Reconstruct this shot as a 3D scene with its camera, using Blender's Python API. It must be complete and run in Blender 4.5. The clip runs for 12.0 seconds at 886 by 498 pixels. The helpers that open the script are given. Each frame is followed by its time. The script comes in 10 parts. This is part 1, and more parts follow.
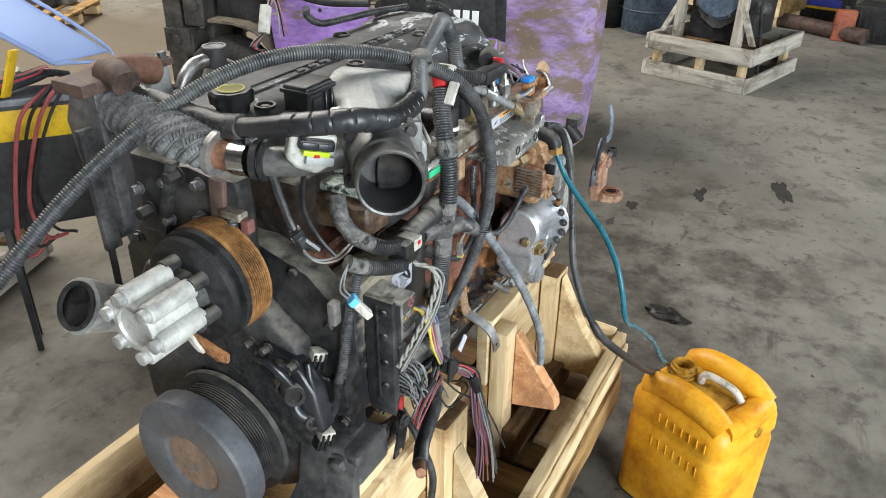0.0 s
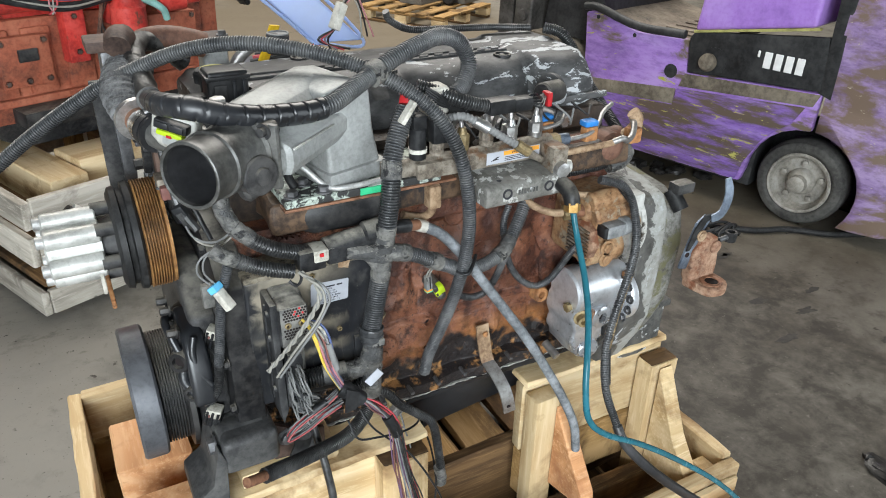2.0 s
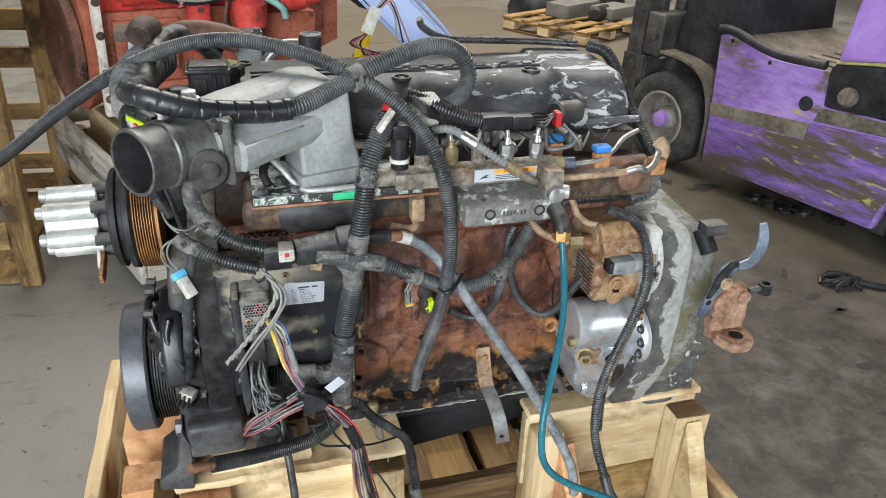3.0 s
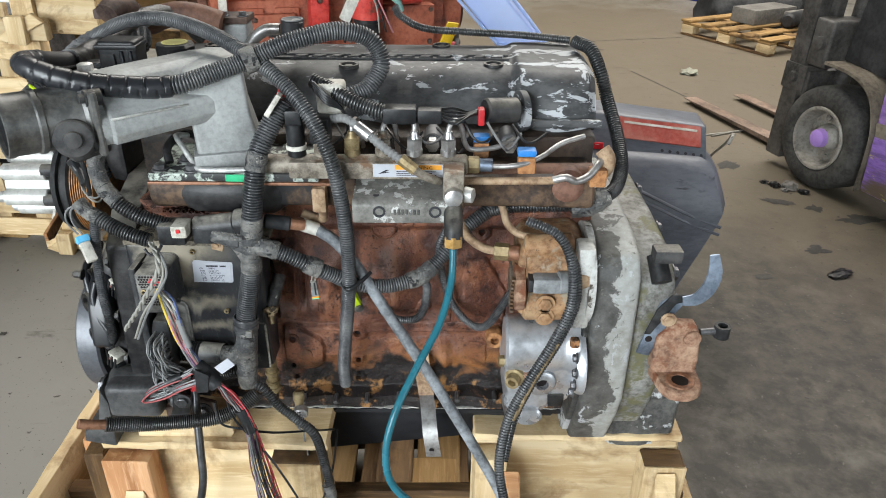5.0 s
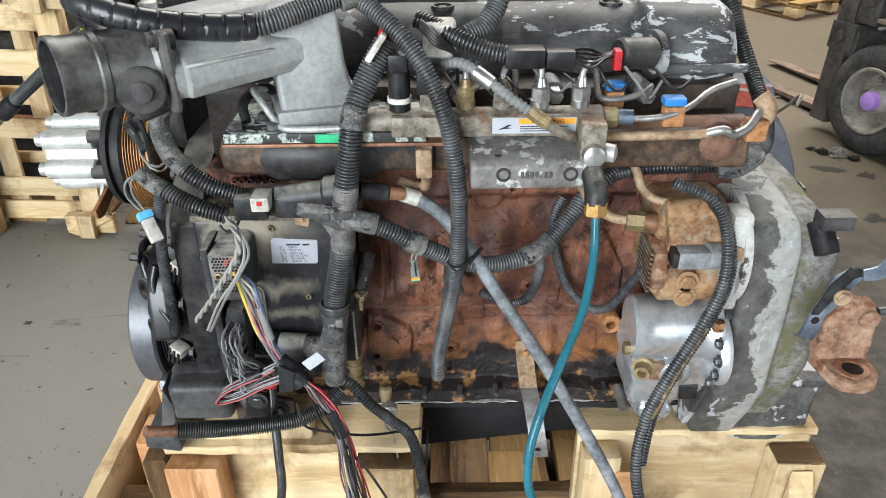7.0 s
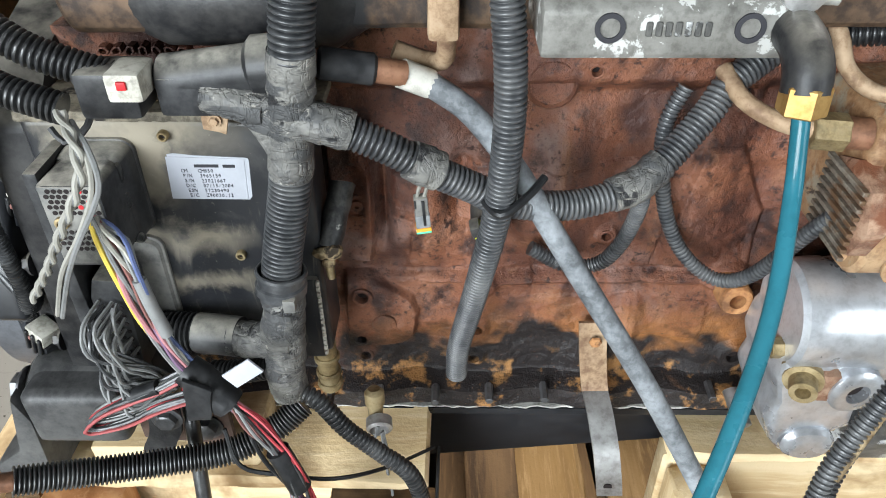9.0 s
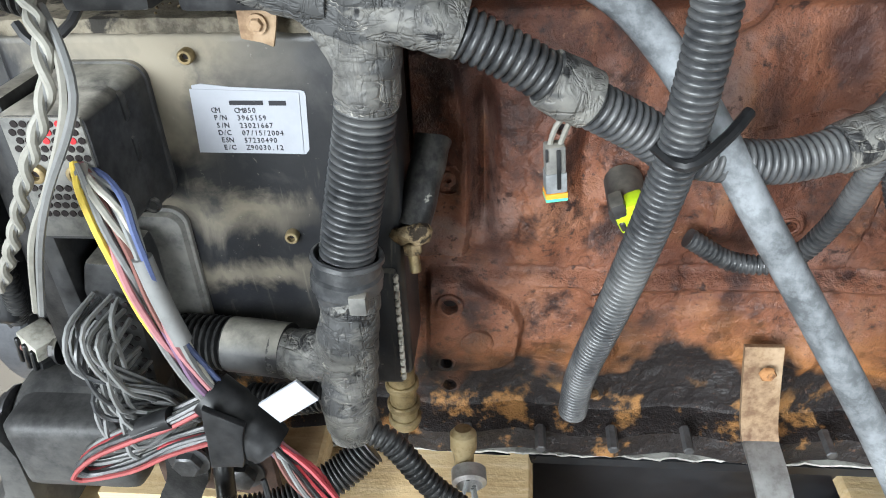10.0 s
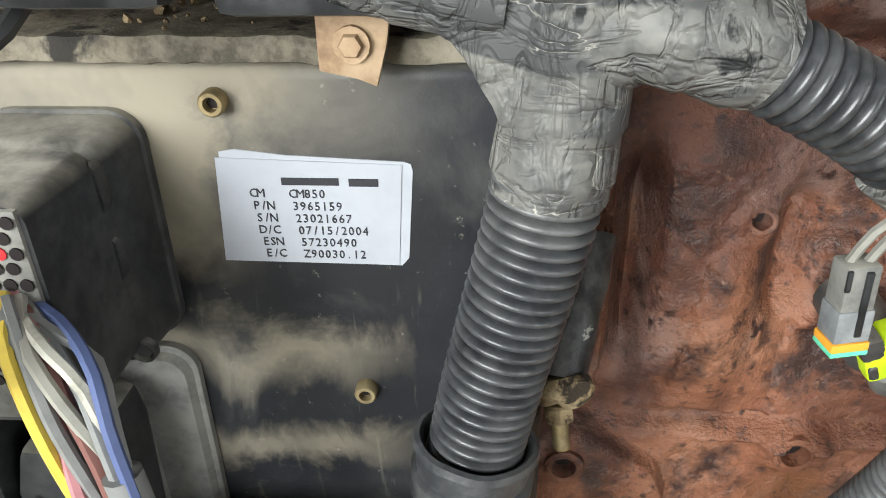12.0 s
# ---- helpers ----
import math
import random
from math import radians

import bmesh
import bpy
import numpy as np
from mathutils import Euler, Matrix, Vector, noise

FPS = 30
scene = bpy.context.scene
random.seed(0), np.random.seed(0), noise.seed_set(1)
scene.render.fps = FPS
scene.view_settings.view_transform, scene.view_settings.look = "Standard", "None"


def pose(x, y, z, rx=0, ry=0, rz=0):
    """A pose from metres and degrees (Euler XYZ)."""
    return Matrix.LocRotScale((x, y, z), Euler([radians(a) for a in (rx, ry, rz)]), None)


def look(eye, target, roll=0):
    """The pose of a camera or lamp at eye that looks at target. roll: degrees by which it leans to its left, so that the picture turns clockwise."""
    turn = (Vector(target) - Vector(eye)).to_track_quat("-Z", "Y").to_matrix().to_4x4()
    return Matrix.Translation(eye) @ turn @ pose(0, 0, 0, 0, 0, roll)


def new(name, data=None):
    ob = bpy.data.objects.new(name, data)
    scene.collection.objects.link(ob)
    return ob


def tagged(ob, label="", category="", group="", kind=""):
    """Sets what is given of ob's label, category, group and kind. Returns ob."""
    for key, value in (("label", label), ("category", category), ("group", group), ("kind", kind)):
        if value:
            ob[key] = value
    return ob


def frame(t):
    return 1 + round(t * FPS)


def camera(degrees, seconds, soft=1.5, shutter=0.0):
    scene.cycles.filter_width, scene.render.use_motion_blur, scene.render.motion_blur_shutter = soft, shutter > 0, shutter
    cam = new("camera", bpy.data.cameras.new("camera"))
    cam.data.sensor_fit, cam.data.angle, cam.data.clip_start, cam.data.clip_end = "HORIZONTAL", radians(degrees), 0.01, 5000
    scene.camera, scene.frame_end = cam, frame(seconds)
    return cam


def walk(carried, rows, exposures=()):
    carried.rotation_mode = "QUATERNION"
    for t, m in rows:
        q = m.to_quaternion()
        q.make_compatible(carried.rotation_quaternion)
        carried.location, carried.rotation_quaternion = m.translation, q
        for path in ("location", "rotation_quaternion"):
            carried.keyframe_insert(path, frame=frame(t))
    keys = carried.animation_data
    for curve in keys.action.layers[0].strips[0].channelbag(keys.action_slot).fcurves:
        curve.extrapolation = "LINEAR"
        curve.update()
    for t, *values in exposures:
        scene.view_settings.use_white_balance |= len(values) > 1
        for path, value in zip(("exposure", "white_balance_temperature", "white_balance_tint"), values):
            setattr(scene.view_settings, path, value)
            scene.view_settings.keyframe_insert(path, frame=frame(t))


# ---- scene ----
cam = camera(62.5, 12.0, soft=1.0)
PATH = [
    (0, (-0.569, -0.443, 1.508), (0.979, 0.396, 0.559), 1.6),
    (0.5, (-0.483, -0.562, 1.512), (0.931, 0.489, 0.567), 2.4),
    (1, (-0.34, -0.641, 1.502), (0.921, 0.593, 0.559), 3.0),
    (1.5, (-0.206, -0.711, 1.509), (0.869, 0.687, 0.565), 3.2),
    (2, (-0.07, -0.81, 1.505), (0.811, 0.721, 0.567), 3.3),
    (2.5, (0.058, -0.878, 1.509), (0.761, 0.749, 0.583), 3.5),
    (2.7, (0.1, -0.877, 1.51), (0.735, 0.78, 0.586), 3.8),
    (4.3, (0.426, -0.784, 1.493), (0.587, 0.954, 0.518), 3.6),
    (4.5, (0.468, -0.805, 1.496), (0.588, 0.938, 0.523), 3.4),
    (5, (0.568, -0.87, 1.501), (0.606, 0.885, 0.542), 2.8),
    (5.5, (0.62, -0.908, 1.506), (0.605, 0.855, 0.563), 2.3),
    (6, (0.592, -0.904, 1.507), (0.561, 0.858, 0.561), 1.9),
    (6.5, (0.472, -0.82, 1.441), (0.465, 0.93, 0.472), 1.4),
    (6.7, (0.426, -0.787, 1.427), (0.446, 0.954, 0.443), 1.3),
    (8.3, (0.42, -0.479, 1.307), (0.461, 1.161, 0.164), 2.0),
    (8.5, (0.42, -0.447, 1.281), (0.456, 1.179, 0.117), 2.1),
    (9, (0.411, -0.381, 1.213), (0.433, 1.221, 0.016), 2.3),
    (9.5, (0.404, -0.318, 1.136), (0.346, 1.293, -0.047), 1.4),
    (10, (0.373, -0.266, 1.088), (0.237, 1.386, -0.032), -0.0),
    (10.5, (0.316, -0.176, 1.061), (0.155, 1.515, 0.005), -0.5),
    (11, (0.296, -0.115, 1.031), (0.145, 1.587, -0.008), 0.2),
    (11.5, (0.297, -0.116, 1.026), (0.168, 1.615, 0.031), 0.8),
    (12, (0.297, -0.128, 1.033), (0.204, 1.617, 0.059), 1.3),
]
walk(cam, [(t, look(eye, target, roll)) for t, eye, target, roll in PATH], exposures=[(0.0, 0.08, 6500), (2.5, -0.10, 6500), (6.5, 0.0, 6500), (9.0, 0.38, 6500), (10.5, 0.55, 6500), (11.2, 0.48, 6950), (12.0, 0.46, 6950)])

# ---- world and light ----
world = bpy.data.worlds.new("world")
scene.world = world
world.use_nodes = True
wn, wl = world.node_tree.nodes, world.node_tree.links
sky = wn.new("ShaderNodeTexSky")
sky.sky_type, sky.sun_disc = "NISHITA", False
sky.sun_elevation, sky.sun_rotation = radians(40), radians(200)
wl.new(sky.outputs[0], wn["Background"].inputs[0])
wn["Background"].inputs[1].default_value = 0.10


def soft_light(x, y, z, aim, w, h, power, colour=(0.87, 0.95, 1.0)):
    """A soft area lamp hung in the closed hall; no opening is built."""
    lamp = bpy.data.lights.new("soft_lamp", "AREA")
    lamp.shape, lamp.size, lamp.size_y, lamp.energy, lamp.color = "RECTANGLE", w, h, power, colour
    ob = new("soft_lamp", lamp)
    ob.matrix_world = look((x, y, z), aim)
    return ob


# main light, as from a big door behind the camera
soft_light(-3.0, -6.2, 2.6, (0.5, 0.2, 0.9), 5.0, 4.0, 1150)
# added fill that brightens the floor on the right
soft_light(6.5, -5.0, 2.6, (1.2, 0.5, 0.7), 4.0, 4.0, 230)
# added overhead lamp that brightens the far floor
soft_light(2.5, 6.0, 6.2, (2.5, 6.0, 0.0), 9.0, 6.0, 1500, (1.0, 0.965, 0.90))

# ---- materials ----
def nodes_of(name):
    m = bpy.data.materials.new(name)
    m.use_nodes = True
    return m, m.node_tree.nodes, m.node_tree.links, m.node_tree.nodes["Principled BSDF"]


def ramp(n, l, src, stops):
    r = n.new("ShaderNodeValToRGB")
    e = r.color_ramp.elements
    while len(e) < len(stops):
        e.new(0.5)
    for el, (p, c) in zip(e, stops):
        el.position, el.color = p, (*c, 1) if len(c) == 3 else c
    l.new(src, r.inputs[0])
    return r.outputs[0]


def noise_of(n, l, scale, detail=5.0, rough=0.6, stretch=(1, 1, 1), distortion=0.0):
    co = n.new("ShaderNodeTexCoord")
    mp = n.new("ShaderNodeMapping")
    mp.inputs["Scale"].default_value = stretch
    l.new(co.outputs["Object"], mp.inputs[0])
    t = n.new("ShaderNodeTexNoise")
    t.inputs["Scale"].default_value, t.inputs["Detail"].default_value = scale, detail
    t.inputs["Roughness"].default_value, t.inputs["Distortion"].default_value = rough, distortion
    l.new(mp.outputs[0], t.inputs[0])
    return t.outputs[0]


def mixed(n, l, fac, a, b):
    m = n.new("ShaderNodeMix")
    m.data_type = "RGBA"
    for sock, v in ((m.inputs[0], fac), (m.inputs[6], a), (m.inputs[7], b)):
        if isinstance(v, bpy.types.NodeSocket):
            l.new(v, sock)
        elif isinstance(v, tuple):
            sock.default_value = (*v, 1)
        else:
            sock.default_value = v
    return m.outputs[2]


def sharp(n, l, src, lo, hi):
    r = n.new("ShaderNodeMapRange")
    r.inputs[1].default_value, r.inputs[2].default_value = lo, hi
    l.new(src, r.inputs[0])
    return r.outputs[0]


def bump(n, l, b, src, strength, dist=0.002):
    k = n.new("ShaderNodeBump")
    k.inputs["Strength"].default_value, k.inputs["Distance"].default_value = strength, dist
    l.new(src, k.inputs["Height"])
    l.new(k.outputs[0], b.inputs["Normal"])


def surface(name, base, dark=None, light=None, rough=0.55, metal=0.0, grain=60, big=9, bumps=0.3, dist=0.001, edge=0.5, patch=None, patch_at=(0.58, 0.62), patch_scale=14, stretch=(1, 1, 1), coat=0.0, second=None):
    """A worn surface: base colour with dark grime and light dust at a large and a fine scale, and shaped patches of another colour."""
    m, n, l, b = nodes_of(name)
    dark = dark or tuple(c * 0.45 for c in base)
    light = light or tuple(min(1, c * 1.6 + 0.02) for c in base)
    large = noise_of(n, l, big, 5, 0.62, stretch)
    fine = noise_of(n, l, grain, 4, 0.7, stretch)
    c = ramp(n, l, large, [(0.30, dark), (0.5, base), (0.72, light)])
    c2 = mixed(n, l, sharp(n, l, fine, 0.42, 0.75), c, light)
    c3 = mixed(n, l, sharp(n, l, fine, 0.5, 0.25), c2, dark)
    c = mixed(n, l, edge, c, c3)
    if patch:
        pn = noise_of(n, l, patch_scale, 8, 0.65, stretch, 0.3)
        f = sharp(n, l, pn, *patch_at)
        c = mixed(n, l, f, c, patch)
    if second:
        c = mixed(n, l, sharp(n, l, noise_of(n, l, second[3], 8, 0.7, stretch, 0.5), second[1], second[2]), c, second[0])
    l.new(c, b.inputs["Base Color"])
    b.inputs["Metallic"].default_value = metal
    r = n.new("ShaderNodeMapRange")
    r.inputs[3].default_value, r.inputs[4].default_value = max(0.05, rough - 0.18), min(1, rough + 0.22)
    l.new(large, r.inputs[0])
    l.new(r.outputs[0], b.inputs["Roughness"])
    b.inputs["Coat Weight"].default_value = coat
    b.inputs["Specular IOR Level"].default_value = 0.5 if metal > 0.3 else 0.28
    bump(n, l, b, fine, bumps, dist)
    return m


RUST = surface("rusted_cast_iron", (0.115, 0.052, 0.036), (0.03, 0.018, 0.014), (0.235, 0.112, 0.07), 0.72, 0.0, 90, 11, 0.6, 0.0015, 0.55, (0.018, 0.016, 0.016), (0.60, 0.66), 9)
RUST_ORANGE = surface("orange_rust", (0.30, 0.13, 0.05), (0.06, 0.03, 0.02), (0.5, 0.27, 0.12), 0.75, 0.0, 110, 16, 0.7, 0.0015, 0.6, (0.02, 0.018, 0.017), (0.56, 0.62), 18)
OIL_BLACK = surface("oily_black_paint", (0.0168, 0.0168, 0.018), (0.006, 0.006, 0.0066), (0.06, 0.057, 0.054), 0.42, 0.0, 70, 12, 0.4, 0.001, 0.5)
BLACK_CAST = surface("dusty_black_casting", (0.024, 0.024, 0.0252), (0.0072, 0.0072, 0.0078), (0.09, 0.087, 0.084), 0.5, 0.0, 80, 14, 0.5, 0.0015, 0.5)
COVER = surface("dusty_black_cover", (0.045, 0.046, 0.048), (0.018, 0.018, 0.019), (0.115, 0.115, 0.115), 0.48, 0.0, 60, 8, 0.25, 0.0008, 0.5, (0.33, 0.345, 0.36), (0.605, 0.62), 17, (0.8, 1, 1.6))


def flaking(m, pale):
    """Paint that has flaked to bare metal, more and more toward the rear."""
    n, l = m.node_tree.nodes, m.node_tree.links
    b = n["Principled BSDF"]
    co, sep = n.new("ShaderNodeTexCoord"), n.new("ShaderNodeSeparateXYZ")
    l.new(co.outputs["Object"], sep.inputs[0])
    rise = n.new("ShaderNodeMath")
    rise.operation = "MULTIPLY_ADD"
    rise.inputs[1].default_value = 0.36
    l.new(sep.outputs[0], rise.inputs[0])
    l.new(noise_of(n, l, 33, 7, 0.66, (0.5, 1, 1.8), 0.4), rise.inputs[2])
    paint = b.inputs["Base Color"].links[0].from_socket
    l.new(mixed(n, l, sharp(n, l, rise.outputs[0], 0.818, 0.828), paint, pale), b.inputs["Base Color"])


flaking(COVER, (0.40, 0.415, 0.43))
ALU = surface("weathered_aluminium", (0.42, 0.42, 0.41), (0.16, 0.155, 0.15), (0.68, 0.68, 0.66), 0.48, 0.55, 120, 14, 0.35, 0.0008, 0.5)
ALU_BRIGHT = surface("bright_aluminium", (0.50, 0.50, 0.47), (0.24, 0.235, 0.22), (0.68, 0.68, 0.65), 0.46, 0.4, 120, 20, 0.25, 0.0006, 0.45)
PAINT_PEEL = surface("peeling_black_paint", (0.06, 0.06, 0.058), (0.02, 0.02, 0.02), (0.17, 0.165, 0.15), 0.5, 0.1, 90, 10, 0.4, 0.001, 0.5, (0.46, 0.47, 0.47), (0.52, 0.55), 13)
STEEL = surface("bright_steel", (0.55, 0.55, 0.55), (0.25, 0.24, 0.23), (0.75, 0.75, 0.75), 0.32, 0.9, 120, 20, 0.2, 0.0005, 0.4)
STEEL_DARK = surface("dark_steel", (0.098, 0.098, 0.1015), (0.035, 0.035, 0.035), (0.216, 0.216, 0.224), 0.42, 0.6, 100, 18, 0.25, 0.0006, 0.4)
RUBBER = surface("black_rubber", (0.0132, 0.0132, 0.0138), (0.006, 0.006, 0.006), (0.0385, 0.0385, 0.0385), 0.55, 0.0, 120, 30, 0.2, 0.0005, 0.4)
LOOM = surface("dusty_corrugated_loom", (0.019, 0.0195, 0.0205), (0.007, 0.007, 0.0075), (0.075, 0.075, 0.074), 0.32, 0.0, 140, 20, 0.2, 0.0004, 0.5)
TAPE = surface("dusty_loom_tape", (0.100, 0.098, 0.094), (0.036, 0.0365, 0.037), (0.200, 0.194, 0.176), 0.48, 0.0, 130, 26, 0.5, 0.002, 0.55, (0.020, 0.020, 0.021), (0.57, 0.61), 44, second=((0.30, 0.285, 0.25), 0.66, 0.69, 90))


def crinkled(m, scale, depth):
    """Fine sharp creases, as in tape that was wound by hand."""
    n, l = m.node_tree.nodes, m.node_tree.links
    k = next(x for x in n if x.type == "BUMP")

    def folds(size, stretch, wide):
        f = n.new("ShaderNodeMath")
        f.operation = "PINGPONG"
        f.inputs[1].default_value = wide
        l.new(noise_of(n, l, size, 3, 0.5, stretch, 0.8), f.inputs[0])
        return f.outputs[0]

    long_fold, cross = folds(scale, (1, 1, 2.6), 0.14), folds(scale * 1.5, (2.2, 2.2, 0.8), 0.2)
    height = n.new("ShaderNodeMath")
    height.operation = "ADD"
    l.new(sharp(n, l, long_fold, 0.0, 0.07), height.inputs[0])
    l.new(sharp(n, l, cross, 0.0, 0.10), height.inputs[1])
    l.new(height.outputs[0], k.inputs["Height"])
    k.inputs["Strength"].default_value, k.inputs["Distance"].default_value = 0.7, depth
    b = n["Principled BSDF"]
    c = b.inputs["Base Color"].links[0].from_socket
    lap = noise_of(n, l, 24, 3, 0.5, (1, 1, 3.2), 0.2)
    c = mixed(n, l, sharp(n, l, lap, 0.56, 0.60), c, (0.060, 0.0605, 0.061))
    c = mixed(n, l, sharp(n, l, lap, 0.38, 0.28), c, (0.22, 0.214, 0.195))
    scuff = n.new("ShaderNodeMath")
    scuff.operation = "MULTIPLY"
    l.new(sharp(n, l, long_fold, 0.010, 0.0), scuff.inputs[0])
    l.new(sharp(n, l, noise_of(n, l, 40, 3, 0.6), 0.48, 0.62), scuff.inputs[1])
    l.new(mixed(n, l, scuff.outputs[0], c, (0.34, 0.32, 0.285)), b.inputs["Base Color"])


crinkled(TAPE, 46, 0.0009)
PLASTIC = surface("black_plastic", (0.011, 0.01155, 0.01265), (0.0055, 0.0055, 0.0055), (0.0375, 0.0375, 0.039), 0.38, 0.0, 120, 25, 0.15, 0.0004, 0.4)
GREY_HOSE = surface("grey_rubber_hose", (0.15, 0.16, 0.17), (0.06, 0.065, 0.07), (0.33, 0.35, 0.37), 0.55, 0.0, 120, 22, 0.15, 0.0005, 0.5)
WHITE_PLASTIC = surface("grimy_white_plastic", (0.50, 0.48, 0.425), (0.19, 0.175, 0.145), (0.68, 0.66, 0.60), 0.5, 0.0, 150, 40, 0.15, 0.0004, 0.4)
def module_paint():
    """Satin black paint with tan dust that settled along the top, beside the plugs and in drifts below."""
    m, n, l, b = nodes_of("dirty_black_module")
    co = n.new("ShaderNodeTexCoord")
    sep = n.new("ShaderNodeSeparateXYZ")
    l.new(co.outputs["Object"], sep.inputs[0])
    cloud = noise_of(n, l, 26, 8, 0.62, (1, 1, 0.8), 0.5)
    large = noise_of(n, l, 11, 5, 0.6, (1, 1, 1), 0.3)
    fine = noise_of(n, l, 260, 4, 0.7)

    def both(p, q, how="MULTIPLY"):
        k = n.new("ShaderNodeMath")
        k.operation = how
        for sock, v in zip(k.inputs, (p, q)):
            if isinstance(v, bpy.types.NodeSocket):
                l.new(v, sock)
            else:
                sock.default_value = v
        return k.outputs[0]

    wob = both(both(cloud, -0.5, "ADD"), 0.07)
    z, x = both(sep.outputs[2], wob, "ADD"), both(sep.outputs[0], wob, "ADD")
    top = both(sharp(n, l, z, 0.955, 0.984), sharp(n, l, x, 0.285, 0.235))
    left = both(sharp(n, l, x, 0.226, 0.210), sharp(n, l, z, 0.912, 0.930))
    drift = both(both(sharp(n, l, z, 0.870, 0.888), sharp(n, l, z, 0.904, 0.893)), sharp(n, l, x, 0.268, 0.238))
    low = both(both(sharp(n, l, z, 0.832, 0.843), sharp(n, l, z, 0.858, 0.848)), sharp(n, l, x, 0.275, 0.24))
    dust = both(both(top, left, "MAXIMUM"), both(drift, both(low, 0.7), "MAXIMUM"), "MAXIMUM")
    dust = both(both(dust, sharp(n, l, x, 0.128, 0.142)), sharp(n, l, large, 0.25, 0.55))
    c = ramp(n, l, large, [(0.3, (0.010, 0.011, 0.013)), (0.55, (0.019, 0.020, 0.023)), (0.75, (0.040, 0.041, 0.042))])
    c = mixed(n, l, both(sharp(n, l, cloud, 0.52, 0.72), 0.35), c, (0.13, 0.125, 0.115))
    streak = both(both(sharp(n, l, noise_of(n, l, 55, 5, 0.6, (3.0, 1, 0.35), 0.4), 0.60, 0.72), sharp(n, l, z, 0.925, 0.90)), 0.55)
    c = mixed(n, l, streak, c, (0.16, 0.150, 0.125))
    c = mixed(n, l, both(dust, 0.82), c, (0.290, 0.252, 0.188))
    c = mixed(n, l, both(sharp(n, l, fine, 0.66, 0.74), 0.5), c, (0.27, 0.25, 0.21))
    l.new(c, b.inputs["Base Color"])
    r = n.new("ShaderNodeMapRange")
    r.inputs[3].default_value, r.inputs[4].default_value = 0.32, 0.75
    l.new(dust, r.inputs[0])
    l.new(r.outputs[0], b.inputs["Roughness"])
    b.inputs["Specular IOR Level"].default_value = 0.42
    bump(n, l, b, fine, 0.3, 0.0005)
    return m


ECM_MAT = module_paint()
def peeled_housing():
    m, n, l, b = nodes_of("peeling_grey_casting")
    co, sep = n.new("ShaderNodeTexCoord"), n.new("ShaderNodeSeparateXYZ")
    l.new(co.outputs["Object"], sep.inputs[0])
    flake = noise_of(n, l, 24, 8, 0.66, (1, 1, 0.7), 0.4)
    grime = noise_of(n, l, 60, 5, 0.65)
    fine = noise_of(n, l, 160, 4, 0.7)
    edge = n.new("ShaderNodeMath")
    edge.operation = "MULTIPLY_ADD"
    edge.inputs[1].default_value = 7.0
    l.new(sep.outputs[0], edge.inputs[0])
    l.new(flake, edge.inputs[2])
    c = ramp(n, l, grime, [(0.3, (0.040, 0.039, 0.036)), (0.55, (0.085, 0.083, 0.078)), (0.75, (0.13, 0.127, 0.118))])
    pale = ramp(n, l, grime, [(0.3, (0.22, 0.215, 0.19)), (0.6, (0.33, 0.335, 0.32)), (0.8, (0.40, 0.41, 0.41))])
    c = mixed(n, l, sharp(n, l, edge.outputs[0], 6.36, 6.39), c, pale)
    c = mixed(n, l, sharp(n, l, flake, 0.60, 0.61), c, (0.38, 0.39, 0.40))
    c = mixed(n, l, sharp(n, l, noise_of(n, l, 34, 6, 0.7, (1, 1, 1), 0.3), 0.60, 0.66), c, (0.055, 0.052, 0.040))
    c = mixed(n, l, sharp(n, l, fine, 0.62, 0.8), c, (0.25, 0.24, 0.20))
    l.new(c, b.inputs["Base Color"])
    b.inputs["Roughness"].default_value = 0.55
    bump(n, l, b, flake, 0.5, 0.002)
    return m


FLYWHEEL = peeled_housing()
BRASS = surface("brass", (0.45, 0.26, 0.08), (0.2, 0.11, 0.04), (0.6, 0.4, 0.16), 0.42, 0.8, 120, 30, 0.2, 0.0005, 0.4)
COPPER = surface("rusty_copper_pipe", (0.25, 0.12, 0.07), (0.1, 0.05, 0.03), (0.38, 0.2, 0.12), 0.5, 0.4, 120, 30, 0.3, 0.0005, 0.4)


def flat(name, colour, rough=0.5, metal=0.0, var=0.25, scale=60):
    return surface(name, colour, tuple(c * (1 - 1.6 * var) for c in colour), tuple(min(1, c * (1 + var)) for c in colour), rough, metal, 120, scale * 0.3, 0.1, 0.0004, 0.4)


BLUE = flat("blue_plastic", (0.03, 0.20, 0.55), 0.45)
TEAL = flat("teal_hose", (0.02, 0.125, 0.165), 0.22, 0, 0.2)
GREEN = flat("green_gasket", (0.03, 0.40, 0.18), 0.6)
LIME = flat("lime_plastic", (0.45, 0.62, 0.02), 0.45)
RED = flat("red_plastic", (0.45, 0.02, 0.025), 0.45)
YELLOW = flat("yellow_plastic", (0.65, 0.42, 0.02), 0.45)
LABEL = flat("paper_label", (0.40, 0.415, 0.455), 0.5, 0, 0.06)
INK = flat("label_ink", (0.03, 0.03, 0.035), 0.6, 0, 0.1)
ORANGE_INK = flat("orange_label", (0.75, 0.33, 0.04), 0.5, 0, 0.1)
RED_ENGINE = surface("oily_red_paint", (0.50, 0.035, 0.028), (0.16, 0.02, 0.018), (0.62, 0.10, 0.08), 0.4, 0, 60, 8, 0.4, 0.001, 0.5, (0.14, 0.05, 0.035), (0.60, 0.66), 12)
